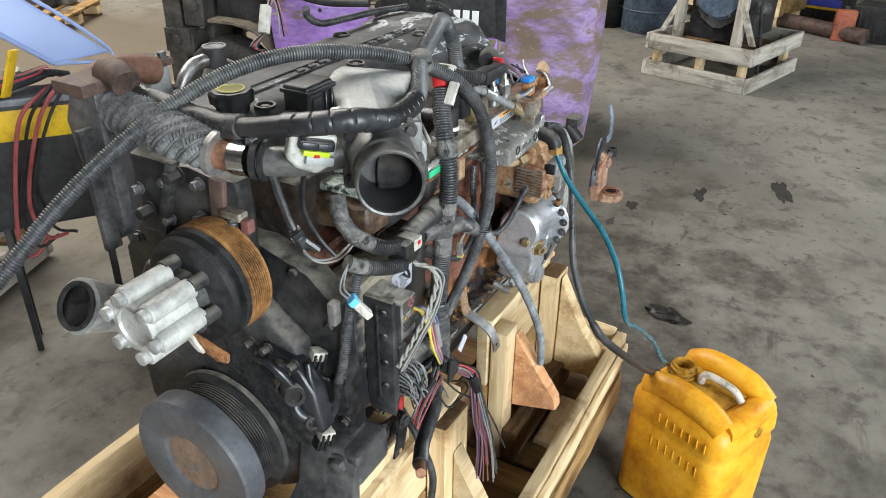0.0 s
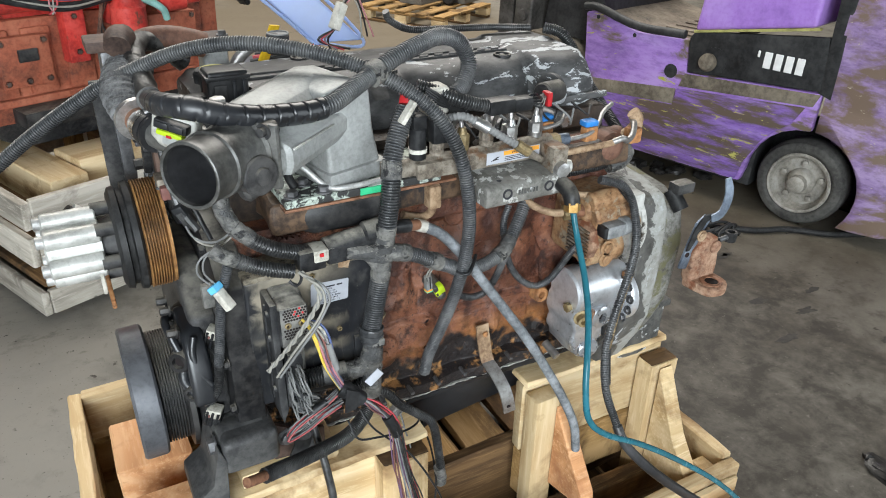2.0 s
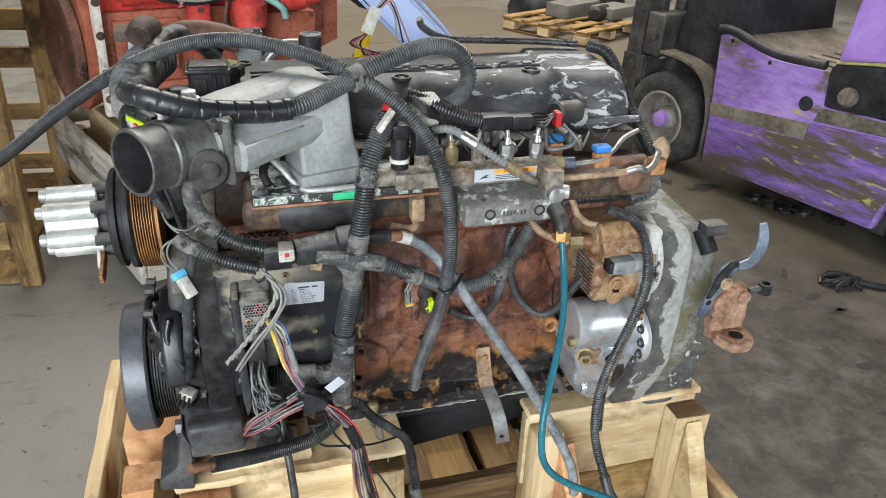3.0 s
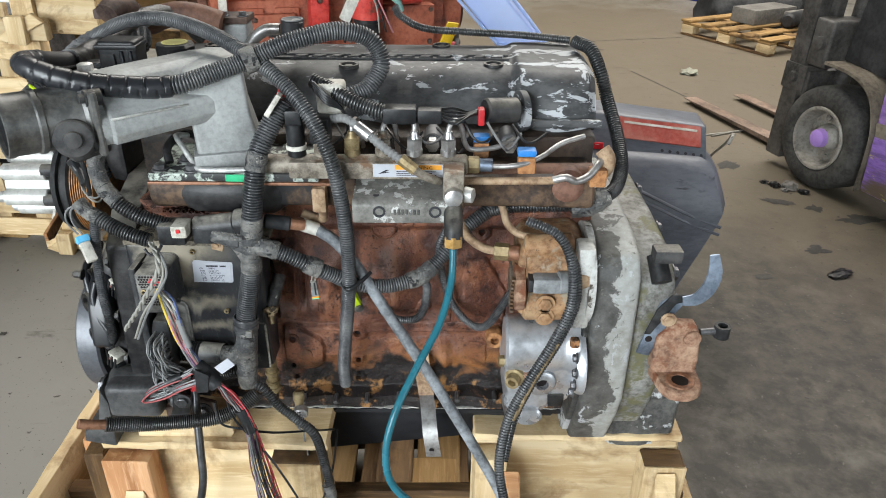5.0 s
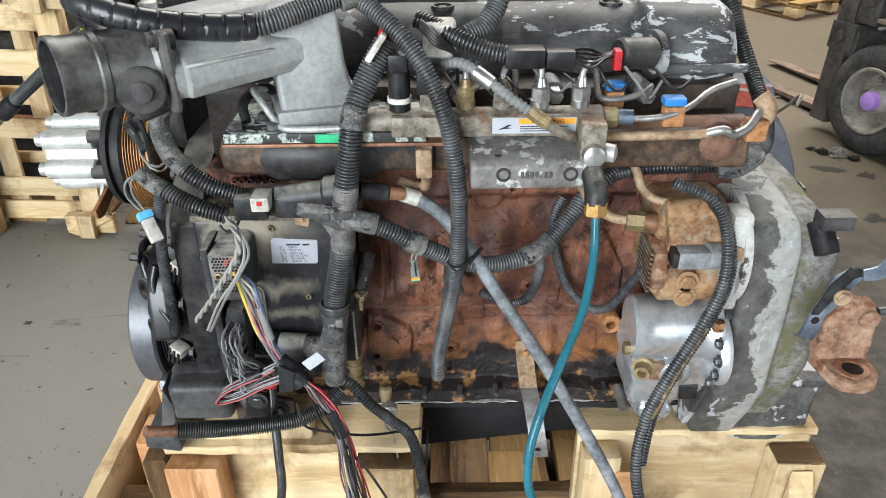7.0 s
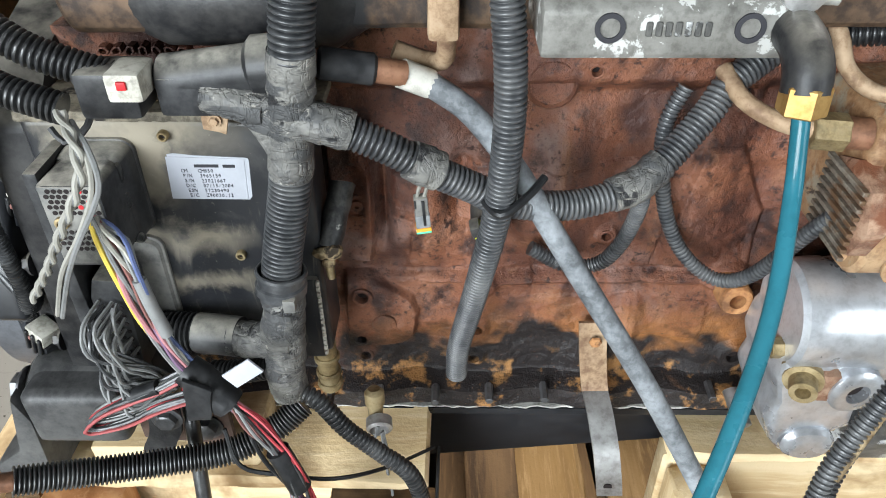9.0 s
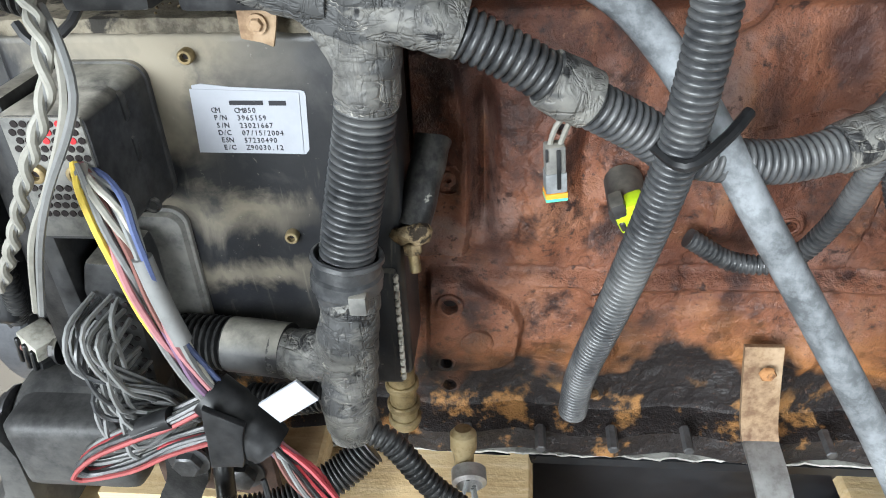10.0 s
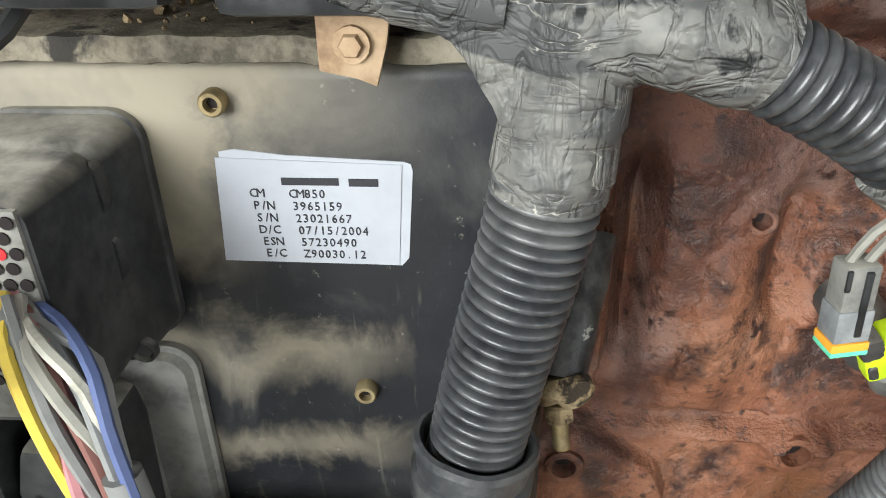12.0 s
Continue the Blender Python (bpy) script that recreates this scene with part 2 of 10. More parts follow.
RED_BLOCK = surface("rusty_red_block", (0.28, 0.075, 0.04), (0.09, 0.035, 0.025), (0.4, 0.14, 0.08), 0.6, 0, 60, 8, 0.4, 0.001, 0.5)


GRAIN = {}


def sawn(name, base, dark, light, grime, stretch):
    m, n, l, b = nodes_of(name)
    info = n.new("ShaderNodeObjectInfo")
    g = noise_of(n, l, 20, 4, 0.5, stretch, 0.4)
    streak = noise_of(n, l, 120, 4, 0.65, stretch, 0.2)
    fine = noise_of(n, l, 190, 3, 0.6)
    large = noise_of(n, l, 4.5, 6, 0.66, (1, 1, 1), 0.3)
    c = ramp(n, l, g, [(0.30, dark), (0.5, base), (0.70, light)])
    c = mixed(n, l, sharp(n, l, streak, 0.50, 0.72), c, light)
    c = mixed(n, l, sharp(n, l, streak, 0.40, 0.16), c, dark)
    c = mixed(n, l, sharp(n, l, noise_of(n, l, 11, 3, 0.5, (1, 1, 1), 0.4), 0.73, 0.76), c, tuple(v * 0.45 for v in dark))
    if grime:
        c = mixed(n, l, sharp(n, l, large, 0.53, 0.66), c, grime)
    hsv = n.new("ShaderNodeHueSaturation")
    mr = n.new("ShaderNodeMapRange")
    mr.inputs[3].default_value, mr.inputs[4].default_value = 0.74, 1.16
    l.new(info.outputs["Random"], mr.inputs[0])
    l.new(mr.outputs[0], hsv.inputs["Value"])
    l.new(c, hsv.inputs["Color"])
    l.new(hsv.outputs[0], b.inputs["Base Color"])
    b.inputs["Roughness"].default_value = 0.74
    b.inputs["Specular IOR Level"].default_value = 0.25
    both = n.new("ShaderNodeMath")
    both.operation = "ADD"
    l.new(fine, both.inputs[0])
    l.new(streak, both.inputs[1])
    bump(n, l, b, both.outputs[0], 0.5, 0.0014)
    return m


def wood(name, base, dark, light, grime=None):
    """Sawn timber with its grain along x; GRAIN holds the same wood with its grain along each axis."""
    runs = [sawn(name + end, base, dark, light, grime, stretch) for end, stretch in (("", (0.09, 1, 1)), ("_across", (1, 0.09, 1)), ("_upright", (1, 1, 0.09)))]
    GRAIN[name] = runs
    return runs[0]


def grained(m, sizes):
    """The wood with its grain along the longest side of a board."""
    return GRAIN[m.name][sizes.index(max(sizes))] if m.name in GRAIN else m


PINE = wood("fresh_pine", (0.57, 0.425, 0.240), (0.45, 0.305, 0.150), (0.68, 0.545, 0.345), (0.25, 0.155, 0.072))
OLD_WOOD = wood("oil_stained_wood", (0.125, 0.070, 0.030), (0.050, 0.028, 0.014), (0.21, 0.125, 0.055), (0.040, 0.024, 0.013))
GREY_WOOD = wood("grey_pallet_wood", (0.36, 0.33, 0.28), (0.2, 0.18, 0.15), (0.52, 0.48, 0.42), (0.14, 0.12, 0.10))


def concrete():
    m, n, l, b = nodes_of("stained_concrete")
    big = noise_of(n, l, 0.7, 6, 0.6, (1, 1, 1), 0.5)
    mid = noise_of(n, l, 3.2, 7, 0.66, (1, 1, 1), 0.15)
    fine = noise_of(n, l, 40, 4, 0.7)
    c = ramp(n, l, big, [(0.30, (0.125, 0.115, 0.098)), (0.5, (0.180, 0.168, 0.145)), (0.7, (0.232, 0.218, 0.190))])
    c = mixed(n, l, sharp(n, l, mid, 0.50, 0.28), c, (0.085, 0.078, 0.066))
    blotch = noise_of(n, l, 9, 7, 0.7, (1, 1, 1), 0.2)
    c = mixed(n, l, sharp(n, l, blotch, 0.46, 0.32), c, (0.075, 0.068, 0.058))
    oil = noise_of(n, l, 2.1, 3, 0.5, (1, 1.6, 1), 0.2)
    c = mixed(n, l, sharp(n, l, oil, 0.66, 0.74), c, (0.045, 0.039, 0.031))
    co = n.new("ShaderNodeTexCoord")

    def patch(x, y, stretch, far, near):
        """A ragged-edged stretch of floor round a place."""
        mp = n.new("ShaderNodeMapping")
        mp.inputs["Location"].default_value = (-x * stretch[0], -y * stretch[1], 0)
        mp.inputs["Scale"].default_value = (*stretch, 1)
        l.new(co.outputs["Object"], mp.inputs[0])
        dist = n.new("ShaderNodeVectorMath")
        dist.operation = "LENGTH"
        l.new(mp.outputs[0], dist.inputs[0])
        ragged = n.new("ShaderNodeMath")
        ragged.operation = "MULTIPLY_ADD"
        ragged.inputs[1].default_value = 1.6
        l.new(mid, ragged.inputs[0])
        l.new(dist.outputs["Value"], ragged.inputs[2])
        return sharp(n, l, ragged.outputs[0], far, near)

    # floor light painted in: paler beside the crate, browner across the hall over old oil; an oil-soaked stretch by the
    # crate
    c = mixed(n, l, patch(-1.0, 0.7, (1, 0.8), 2.3, 1.2), c, (0.185, 0.177, 0.160))
    warm_tint = n.new("ShaderNodeMath")
    warm_tint.operation = "MULTIPLY"
    warm_tint.inputs[1].default_value = 0.9
    l.new(patch(2.6, 4.6, (1, 0.62), 3.9, 2.6), warm_tint.inputs[0])
    c = mixed(n, l, warm_tint.outputs[0], c, (0.112, 0.090, 0.061))
    soak = n.new("ShaderNodeMath")
    soak.operation = "MULTIPLY"
    l.new(patch(1.55, 0.75, (1, 0.9), 2.5, 1.55), soak.inputs[0])
    l.new(sharp(n, l, blotch, 0.92, 0.40), soak.inputs[1])
    c = mixed(n, l, soak.outputs[0], c, (0.034, 0.030, 0.024))
    c = mixed(n, l, sharp(n, l, fine, 0.62, 0.84), c, (0.19, 0.178, 0.155))
    c = mixed(n, l, sharp(n, l, noise_of(n, l, 23, 5, 0.6, (1, 1, 1), 0.3), 0.655, 0.70), c, (0.040, 0.035, 0.028))
    c = mixed(n, l, sharp(n, l, noise_of(n, l, 95, 4, 0.65), 0.64, 0.70), c, (0.045, 0.040, 0.033))
    c = mixed(n, l, sharp(n, l, noise_of(n, l, 6, 6, 0.68, (0.35, 1.4, 1), 0.5), 0.62, 0.72), c, (0.060, 0.053, 0.043))
    l.new(c, b.inputs["Base Color"])
    r = n.new("ShaderNodeMapRange")
    r.inputs[3].default_value, r.inputs[4].default_value = 0.48, 0.78
    l.new(mid, r.inputs[0])
    l.new(r.outputs[0], b.inputs["Roughness"])
    b.inputs["Specular IOR Level"].default_value = 0.28
    bump(n, l, b, fine, 0.25, 0.002)
    return m


CONCRETE = concrete()
WALL_MAT = surface("unseen_wall_grey", (0.10, 0.098, 0.09), (0.06, 0.058, 0.05), (0.15, 0.145, 0.135), 0.7, 0, 20, 2, 0.2)
PURPLE = surface("scraped_purple_paint", (0.33, 0.185, 0.54), (0.16, 0.09, 0.27), (0.46, 0.32, 0.66), 0.42, 0, 30, 4, 0.3, 0.001, 0.5, (0.15, 0.115, 0.08), (0.53, 0.60), 5, (1, 0.5, 1.4), second=((0.40, 0.40, 0.06), 0.61, 0.64, 9))
PURPLE_SKIRT = surface("muddy_purple_paint", (0.19, 0.10, 0.38), (0.10, 0.065, 0.14), (0.30, 0.19, 0.50), 0.45, 0, 45, 7, 0.4, 0.0015, 0.6, (0.105, 0.078, 0.06), (0.43, 0.55), 6, (1, 0.35, 2.0), second=((0.40, 0.37, 0.10), 0.60, 0.63, 22))
FK_BLACK = surface("forklift_black", (0.021, 0.0216, 0.0228), (0.009, 0.009, 0.0096), (0.054, 0.054, 0.054), 0.5, 0, 40, 6, 0.2)
MAST = surface("greasy_mast_steel", (0.075, 0.07, 0.065), (0.03, 0.03, 0.028), (0.16, 0.15, 0.14), 0.5, 0.3, 40, 6, 0.3)
TYRE = surface("dusty_tyre", (0.045, 0.043, 0.040), (0.02, 0.02, 0.02), (0.10, 0.098, 0.09), 0.7, 0, 50, 9, 0.3)
RIM = surface("dusty_rim", (0.30, 0.28, 0.24), (0.12, 0.11, 0.1), (0.45, 0.43, 0.4), 0.55, 0.3, 50, 9, 0.3)
JUG = surface("orange_yellow_plastic", (0.72, 0.33, 0.015), (0.40, 0.14, 0.01), (0.85, 0.47, 0.05), 0.34, 0, 60, 7, 0.12, 0.0006, 0.35)
CHARCOAL = surface("charcoal_plastic", (0.118, 0.126, 0.148), (0.075, 0.080, 0.095), (0.19, 0.198, 0.225), 0.34, 0, 80, 6, 0.1, 0.0006, 0.4, (0.05, 0.052, 0.058), (0.66, 0.72), 12, (0.3, 1, 1))

GASKET_WHITE = surface("grey_gasket", (0.40, 0.39, 0.36), (0.06, 0.055, 0.05), (0.55, 0.54, 0.50), 0.6, 0.0, 120, 40, 0.2)
PLASTIC_GLOSS = surface("satin_black_paint", (0.0108, 0.012, 0.0144), (0.006, 0.006, 0.0072), (0.03, 0.0312, 0.0348), 0.30, 0, 60, 7, 0.1, 0.0005, 0.4)
HEAD_DARK = surface("oily_rust_dark", (0.02925, 0.0221, 0.0182), (0.0078, 0.00715, 0.0065), (0.091, 0.0595, 0.042), 0.5, 0, 80, 13, 0.5, 0.0015, 0.5)
MANIFOLD_RUST = surface("oily_brown_casting", (0.05625, 0.036, 0.02475), (0.012, 0.0105, 0.00975), (0.16, 0.1, 0.06), 0.5, 0, 80, 10, 0.5, 0.0015, 0.55, (0.02, 0.02, 0.021), (0.53, 0.6), 8)
PLATE_PEEL = surface("flaking_pale_paint", (0.33, 0.38, 0.33), (0.06, 0.06, 0.055), (0.55, 0.60, 0.54), 0.5, 0, 120, 30, 0.5, 0.001, 0.5, (0.03, 0.03, 0.03), (0.48, 0.52), 40)
CREAM_CAST = surface("dirty_pale_casting", (0.40, 0.395, 0.36), (0.15, 0.14, 0.115), (0.56, 0.555, 0.52), 0.5, 0.1, 90, 20, 0.3, 0.0008, 0.5)
ALU_DULL = surface("dull_cast_aluminium", (0.30, 0.31, 0.305), (0.17, 0.17, 0.165), (0.46, 0.47, 0.46), 0.5, 0.25, 160, 9, 0.3, 0.0006, 0.35)
THROTTLE = surface("dark_throttle_alloy", (0.075, 0.075, 0.072), (0.030, 0.030, 0.029), (0.19, 0.187, 0.175), 0.38, 0.3, 90, 12, 0.2, 0.0006, 0.5)
CHROME = surface("chrome_band", (0.75, 0.75, 0.75), (0.5, 0.5, 0.5), (0.85, 0.85, 0.85), 0.15, 1.0, 120, 20, 0.05, 0.0003, 0.2)
BRAID = surface("woven_sleeve", (0.085, 0.085, 0.087), (0.025, 0.025, 0.025), (0.22, 0.22, 0.22), 0.6, 0.1, 200, 30, 0.2, 0.0005, 0.5)
YELLOW_DULL = flat("faded_yellow", (0.35, 0.33, 0.12), 0.6)


def block_rust():
    """Cast iron: brown rust, purple-grey sheen painted in as patches, orange bloom low down, black oil patches along
    the foot, fine pits.
    """
    m, n, l, b = nodes_of("rusted_block")
    big = noise_of(n, l, 8, 6, 0.58, (1, 1, 1), 0.1)
    mid = noise_of(n, l, 30, 6, 0.65, (1, 1, 0.8))
    fine = noise_of(n, l, 210, 4, 0.7)
    c = ramp(n, l, big, [(0.30, (0.060, 0.024, 0.017)), (0.42, (0.125, 0.047, 0.029)), (0.55, (0.205, 0.080, 0.044)), (0.70, (0.275, 0.125, 0.072))])
    # sheen put into the colour as paler purple-grey patches
    c = mixed(n, l, sharp(n, l, noise_of(n, l, 15, 5, 0.6, (1, 1, 0.6), 0.3), 0.55, 0.68), c, (0.215, 0.140, 0.122))
    c = mixed(n, l, sharp(n, l, noise_of(n, l, 11, 6, 0.62, (1.3, 1, 0.5), 0.5), 0.60, 0.76), c, (0.26, 0.120, 0.055))
    c = mixed(n, l, sharp(n, l, mid, 0.49, 0.36), c, (0.036, 0.017, 0.014))
    c = mixed(n, l, sharp(n, l, mid, 0.58, 0.74), c, (0.26, 0.120, 0.065))
    scale = noise_of(n, l, 95, 5, 0.65)
    c = mixed(n, l, sharp(n, l, scale, 0.43, 0.33), c, (0.030, 0.014, 0.012))
    soft = noise_of(n, l, 13, 3, 0.5, (1.4, 1, 0.7), 0.3)
    c = mixed(n, l, sharp(n, l, soft, 0.44, 0.30), c, (0.050, 0.020, 0.015))
    c = mixed(n, l, sharp(n, l, noise_of(n, l, 150, 5, 0.75), 0.57, 0.66), c, (0.050, 0.022, 0.016))
    co = n.new("ShaderNodeTexCoord")
    sep = n.new("ShaderNodeSeparateXYZ")
    l.new(co.outputs["Object"], sep.inputs[0])

    def lowered(noise_out, gain, at, soft):
        add = n.new("ShaderNodeMath")
        add.operation = "MULTIPLY_ADD"
        add.inputs[1].default_value = gain
        l.new(noise_out, add.inputs[0])
        l.new(sep.outputs[2], add.inputs[2])
        return sharp(n, l, add.outputs[0], at + soft, at - soft)

    def times(p, q):
        k = n.new("ShaderNodeMath")
        k.operation = "MULTIPLY"
        l.new(p, k.inputs[0])
        l.new(q, k.inputs[1])
        return k.outputs[0]

    rear = sharp(n, l, sep.outputs[0], 0.30, 0.52)
    c = mixed(n, l, times(lowered(big, 0.30, 0.885, 0.03), rear), c, (0.36, 0.150, 0.050))
    c = mixed(n, l, lowered(noise_of(n, l, 24, 5, 0.6), 0.16, 0.745, 0.008), c, (0.30, 0.135, 0.050))
    c = mixed(n, l, lowered(noise_of(n, l, 9, 4, 0.55, (1, 1, 0.9), 0.4), 0.40, 0.918, 0.016), c, (0.016, 0.013, 0.013))
    c = mixed(n, l, times(lowered(noise_of(n, l, 38, 4, 0.6), 0.06, 0.712, 0.012), sharp(n, l, mid, 0.54, 0.62)), c, (0.34, 0.17, 0.06))
    c = mixed(n, l, sharp(n, l, fine, 0.62, 0.80), c, (0.27, 0.145, 0.095))
    c = mixed(n, l, sharp(n, l, fine, 0.40, 0.26), c, (0.05, 0.026, 0.02))
    l.new(c, b.inputs["Base Color"])
    r = n.new("ShaderNodeMapRange")
    r.inputs[3].default_value, r.inputs[4].default_value = 0.34, 0.64
    l.new(mid, r.inputs[0])
    l.new(r.outputs[0], b.inputs["Roughness"])
    b.inputs["Specular IOR Level"].default_value = 0.38
    pits = noise_of(n, l, 85, 6, 0.62)
    grit = noise_of(n, l, 420, 3, 0.7)
    flake = noise_of(n, l, 24, 5, 0.55)
    plates = n.new("ShaderNodeMath")
    plates.operation = "MULTIPLY_ADD"
    plates.inputs[1].default_value = 0.22
    l.new(sharp(n, l, flake, 0.52, 0.56), plates.inputs[0])
    l.new(pits, plates.inputs[2])
    rough_top = n.new("ShaderNodeMath")
    rough_top.operation = "MULTIPLY_ADD"
    rough_top.inputs[1].default_value = 0.5
    l.new(grit, rough_top.inputs[0])
    l.new(plates.outputs[0], rough_top.inputs[2])
    bump(n, l, b, rough_top.outputs[0], 0.8, 0.0030)
    return m


BLOCK_RUST = block_rust()
RUST_RIM = surface("rusty_belt_rim", (0.27, 0.13, 0.05), (0.10, 0.05, 0.025), (0.52, 0.28, 0.10), 0.5, 0.3, 120, 25, 0.4, 0.001, 0.5)
RUST_DARK = surface("dark_rusty_steel", (0.06375, 0.04125, 0.03375), (0.0225, 0.0165, 0.015), (0.136, 0.088, 0.068), 0.6, 0.1, 90, 14, 0.5, 0.001, 0.5)
DAMPER = surface("worn_damper_steel", (0.105, 0.110, 0.122), (0.055, 0.056, 0.062), (0.18, 0.185, 0.20), 0.38, 0.35, 90, 7, 0.2, 0.0006, 0.4)
DAMPER_RUST = surface("rust_bloomed_steel", (0.21, 0.140, 0.095), (0.10, 0.065, 0.045), (0.30, 0.225, 0.165), 0.6, 0.1, 90, 24, 0.4, 0.001, 0.5, (0.12, 0.12, 0.125), (0.52, 0.62), 22)
BRASS_DULL = surface("grimy_brass", (0.26, 0.19, 0.09), (0.09, 0.07, 0.04), (0.42, 0.34, 0.2), 0.5, 0.5, 140, 40, 0.3, 0.0006, 0.5)
PLASTIC_DUSTY = surface("dusty_black_plastic", (0.021, 0.0217, 0.0238), (0.0098, 0.0098, 0.0105), (0.072, 0.072, 0.072), 0.42, 0.0, 120, 14, 0.15, 0.0004, 0.4)
DARK_HOLE = flat("dark_pin_hole", (0.012, 0.008, 0.008), 0.7)
RUST_LIGHT = surface("light_rusty_tin", (0.30, 0.20, 0.12), (0.14, 0.08, 0.05), (0.45, 0.33, 0.22), 0.6, 0.2, 120, 30, 0.4, 0.0008, 0.5)
WIRE_GREY = flat("grey_wire", (0.18, 0.182, 0.18), 0.5)
WIRE_WHITE = flat("dirty_white_wire", (0.27, 0.26, 0.23), 0.5)
WIRE_YELLOW = flat("yellow_wire", (0.62, 0.45, 0.08), 0.5)
WIRE_BLUE = flat("blue_wire", (0.075, 0.10, 0.21), 0.5)
WIRE_PINK = flat("pink_wire", (0.36, 0.16, 0.17), 0.5)
WIRE_RED = flat("red_wire", (0.42, 0.06, 0.07), 0.5)
WIRE_VIOLET = flat("violet_wire", (0.15, 0.09, 0.15), 0.5)
WIRE_BROWN = flat("brown_wire", (0.16, 0.07, 0.06), 0.5)
RAIL_GREY = surface("grimy_rail_steel", (0.15, 0.125, 0.098), (0.04, 0.033, 0.027), (0.36, 0.325, 0.27), 0.5, 0.25, 120, 26, 0.4, 0.0008, 0.55, (0.13, 0.075, 0.042), (0.55, 0.62), 24)
STEEL_PIPE = surface("dull_steel_pipe", (0.33, 0.32, 0.31), (0.15, 0.13, 0.12), (0.5, 0.5, 0.49), 0.38, 0.7, 140, 30, 0.2, 0.0005, 0.4)
BLUE_STEEL = surface("blued_steel", (0.12, 0.15, 0.20), (0.05, 0.06, 0.08), (0.30, 0.36, 0.44), 0.4, 0.6, 100, 18, 0.2, 0.0006, 0.4)
RUST_PIPE = surface("rusted_pipe", (0.13, 0.065, 0.045), (0.05, 0.03, 0.024), (0.24, 0.13, 0.09), 0.6, 0.1, 100, 14, 0.5, 0.001, 0.5)
PUMP_RUST = surface("orange_pump_rust", (0.27, 0.140, 0.065), (0.085, 0.045, 0.028), (0.42, 0.28, 0.16), 0.6, 0.1, 110, 24, 0.6, 0.0015, 0.6, (0.30, 0.265, 0.20), (0.56, 0.64), 30, second=((0.05, 0.035, 0.028), 0.63, 0.68, 40))
WHITE_METAL = surface("pale_bare_alloy", (0.44, 0.435, 0.41), (0.16, 0.155, 0.14), (0.60, 0.60, 0.58), 0.5, 0.2, 120, 22, 0.4, 0.0008, 0.5, (0.06, 0.05, 0.04), (0.56, 0.60), 30)
ALU_SHINE = surface("bare_shiny_alloy", (0.56, 0.58, 0.61), (0.30, 0.305, 0.32), (0.74, 0.76, 0.80), 0.30, 0.65, 100, 12, 0.3, 0.0008, 0.4, (0.10, 0.10, 0.10), (0.66, 0.70), 22)
FLYWHEEL_MOSS = surface("lichen_stained_casting", (0.144, 0.141, 0.126), (0.042, 0.039, 0.03), (0.345, 0.345, 0.33), 0.6, 0.15, 110, 16, 0.6, 0.0015, 0.55, (0.13, 0.125, 0.07), (0.50, 0.58), 22)
RUST_STONE = surface("crusty_rust", (0.25, 0.135, 0.085), (0.09, 0.045, 0.030), (0.42, 0.29, 0.20), 0.75, 0, 120, 26, 0.8, 0.0018, 0.6, (0.16, 0.060, 0.030), (0.54, 0.62), 18)
GREY_PLASTIC = surface("grey_plastic", (0.17, 0.18, 0.185), (0.09, 0.09, 0.09), (0.34, 0.34, 0.34), 0.45, 0, 120, 25, 0.15, 0.0004, 0.4)
RUBBER_SMOOTH = surface("smooth_black_rubber", (0.021, 0.021, 0.0228), (0.0108, 0.0108, 0.012), (0.051, 0.051, 0.054), 0.42, 0.0, 90, 14, 0.15, 0.0005, 0.4)
BLUE_LIGHT = flat("light_blue_plastic", (0.12, 0.45, 0.72), 0.45)
GREEN_LIGHT = flat("mint_seal", (0.12, 0.6, 0.38), 0.45)
PINE_DIRTY_DARK = wood("oily_dark_pine", (0.25, 0.150, 0.055), (0.14, 0.078, 0.028), (0.37, 0.24, 0.11), (0.075, 0.042, 0.018))
PINE_RED = wood("reddish_pine", (0.55, 0.28, 0.13), (0.34, 0.15, 0.06), (0.66, 0.40, 0.22), (0.28, 0.11, 0.05))
JUG_DARK = surface("oil_stained_plastic", (0.32, 0.16, 0.02), (0.08, 0.045, 0.015), (0.5, 0.28, 0.04), 0.3, 0, 80, 22, 0.1, 0.0005, 0.5)
FK_GRIME = surface("dried_mud_grime", (0.15, 0.125, 0.095), (0.06, 0.05, 0.04), (0.27, 0.235, 0.18), 0.75, 0, 40, 6, 0.4, 0.002, 0.5)
PURPLE_CLEAN = surface("purple_paint", (0.36, 0.19, 0.60), (0.22, 0.11, 0.40), (0.46, 0.30, 0.70), 0.34, 0, 40, 3, 0.1, 0.0006, 0.3)
PURPLE_WORN = surface("battered_purple", (0.25, 0.165, 0.34), (0.10, 0.065, 0.12), (0.40, 0.30, 0.50), 0.5, 0, 26, 6, 0.5, 0.002, 0.6, (0.17, 0.12, 0.09), (0.46, 0.57), 5, (1, 0.6, 1.6), second=((0.46, 0.40, 0.30), 0.64, 0.67, 40))
WHITE_PAINT = flat("white_paint", (0.75, 0.75, 0.74), 0.5, 0, 0.08)
FORK_RUST = surface("worn_fork", (0.17, 0.12, 0.09), (0.07, 0.05, 0.04), (0.30, 0.22, 0.17), 0.6, 0.2, 60, 9, 0.4, 0.001, 0.5)


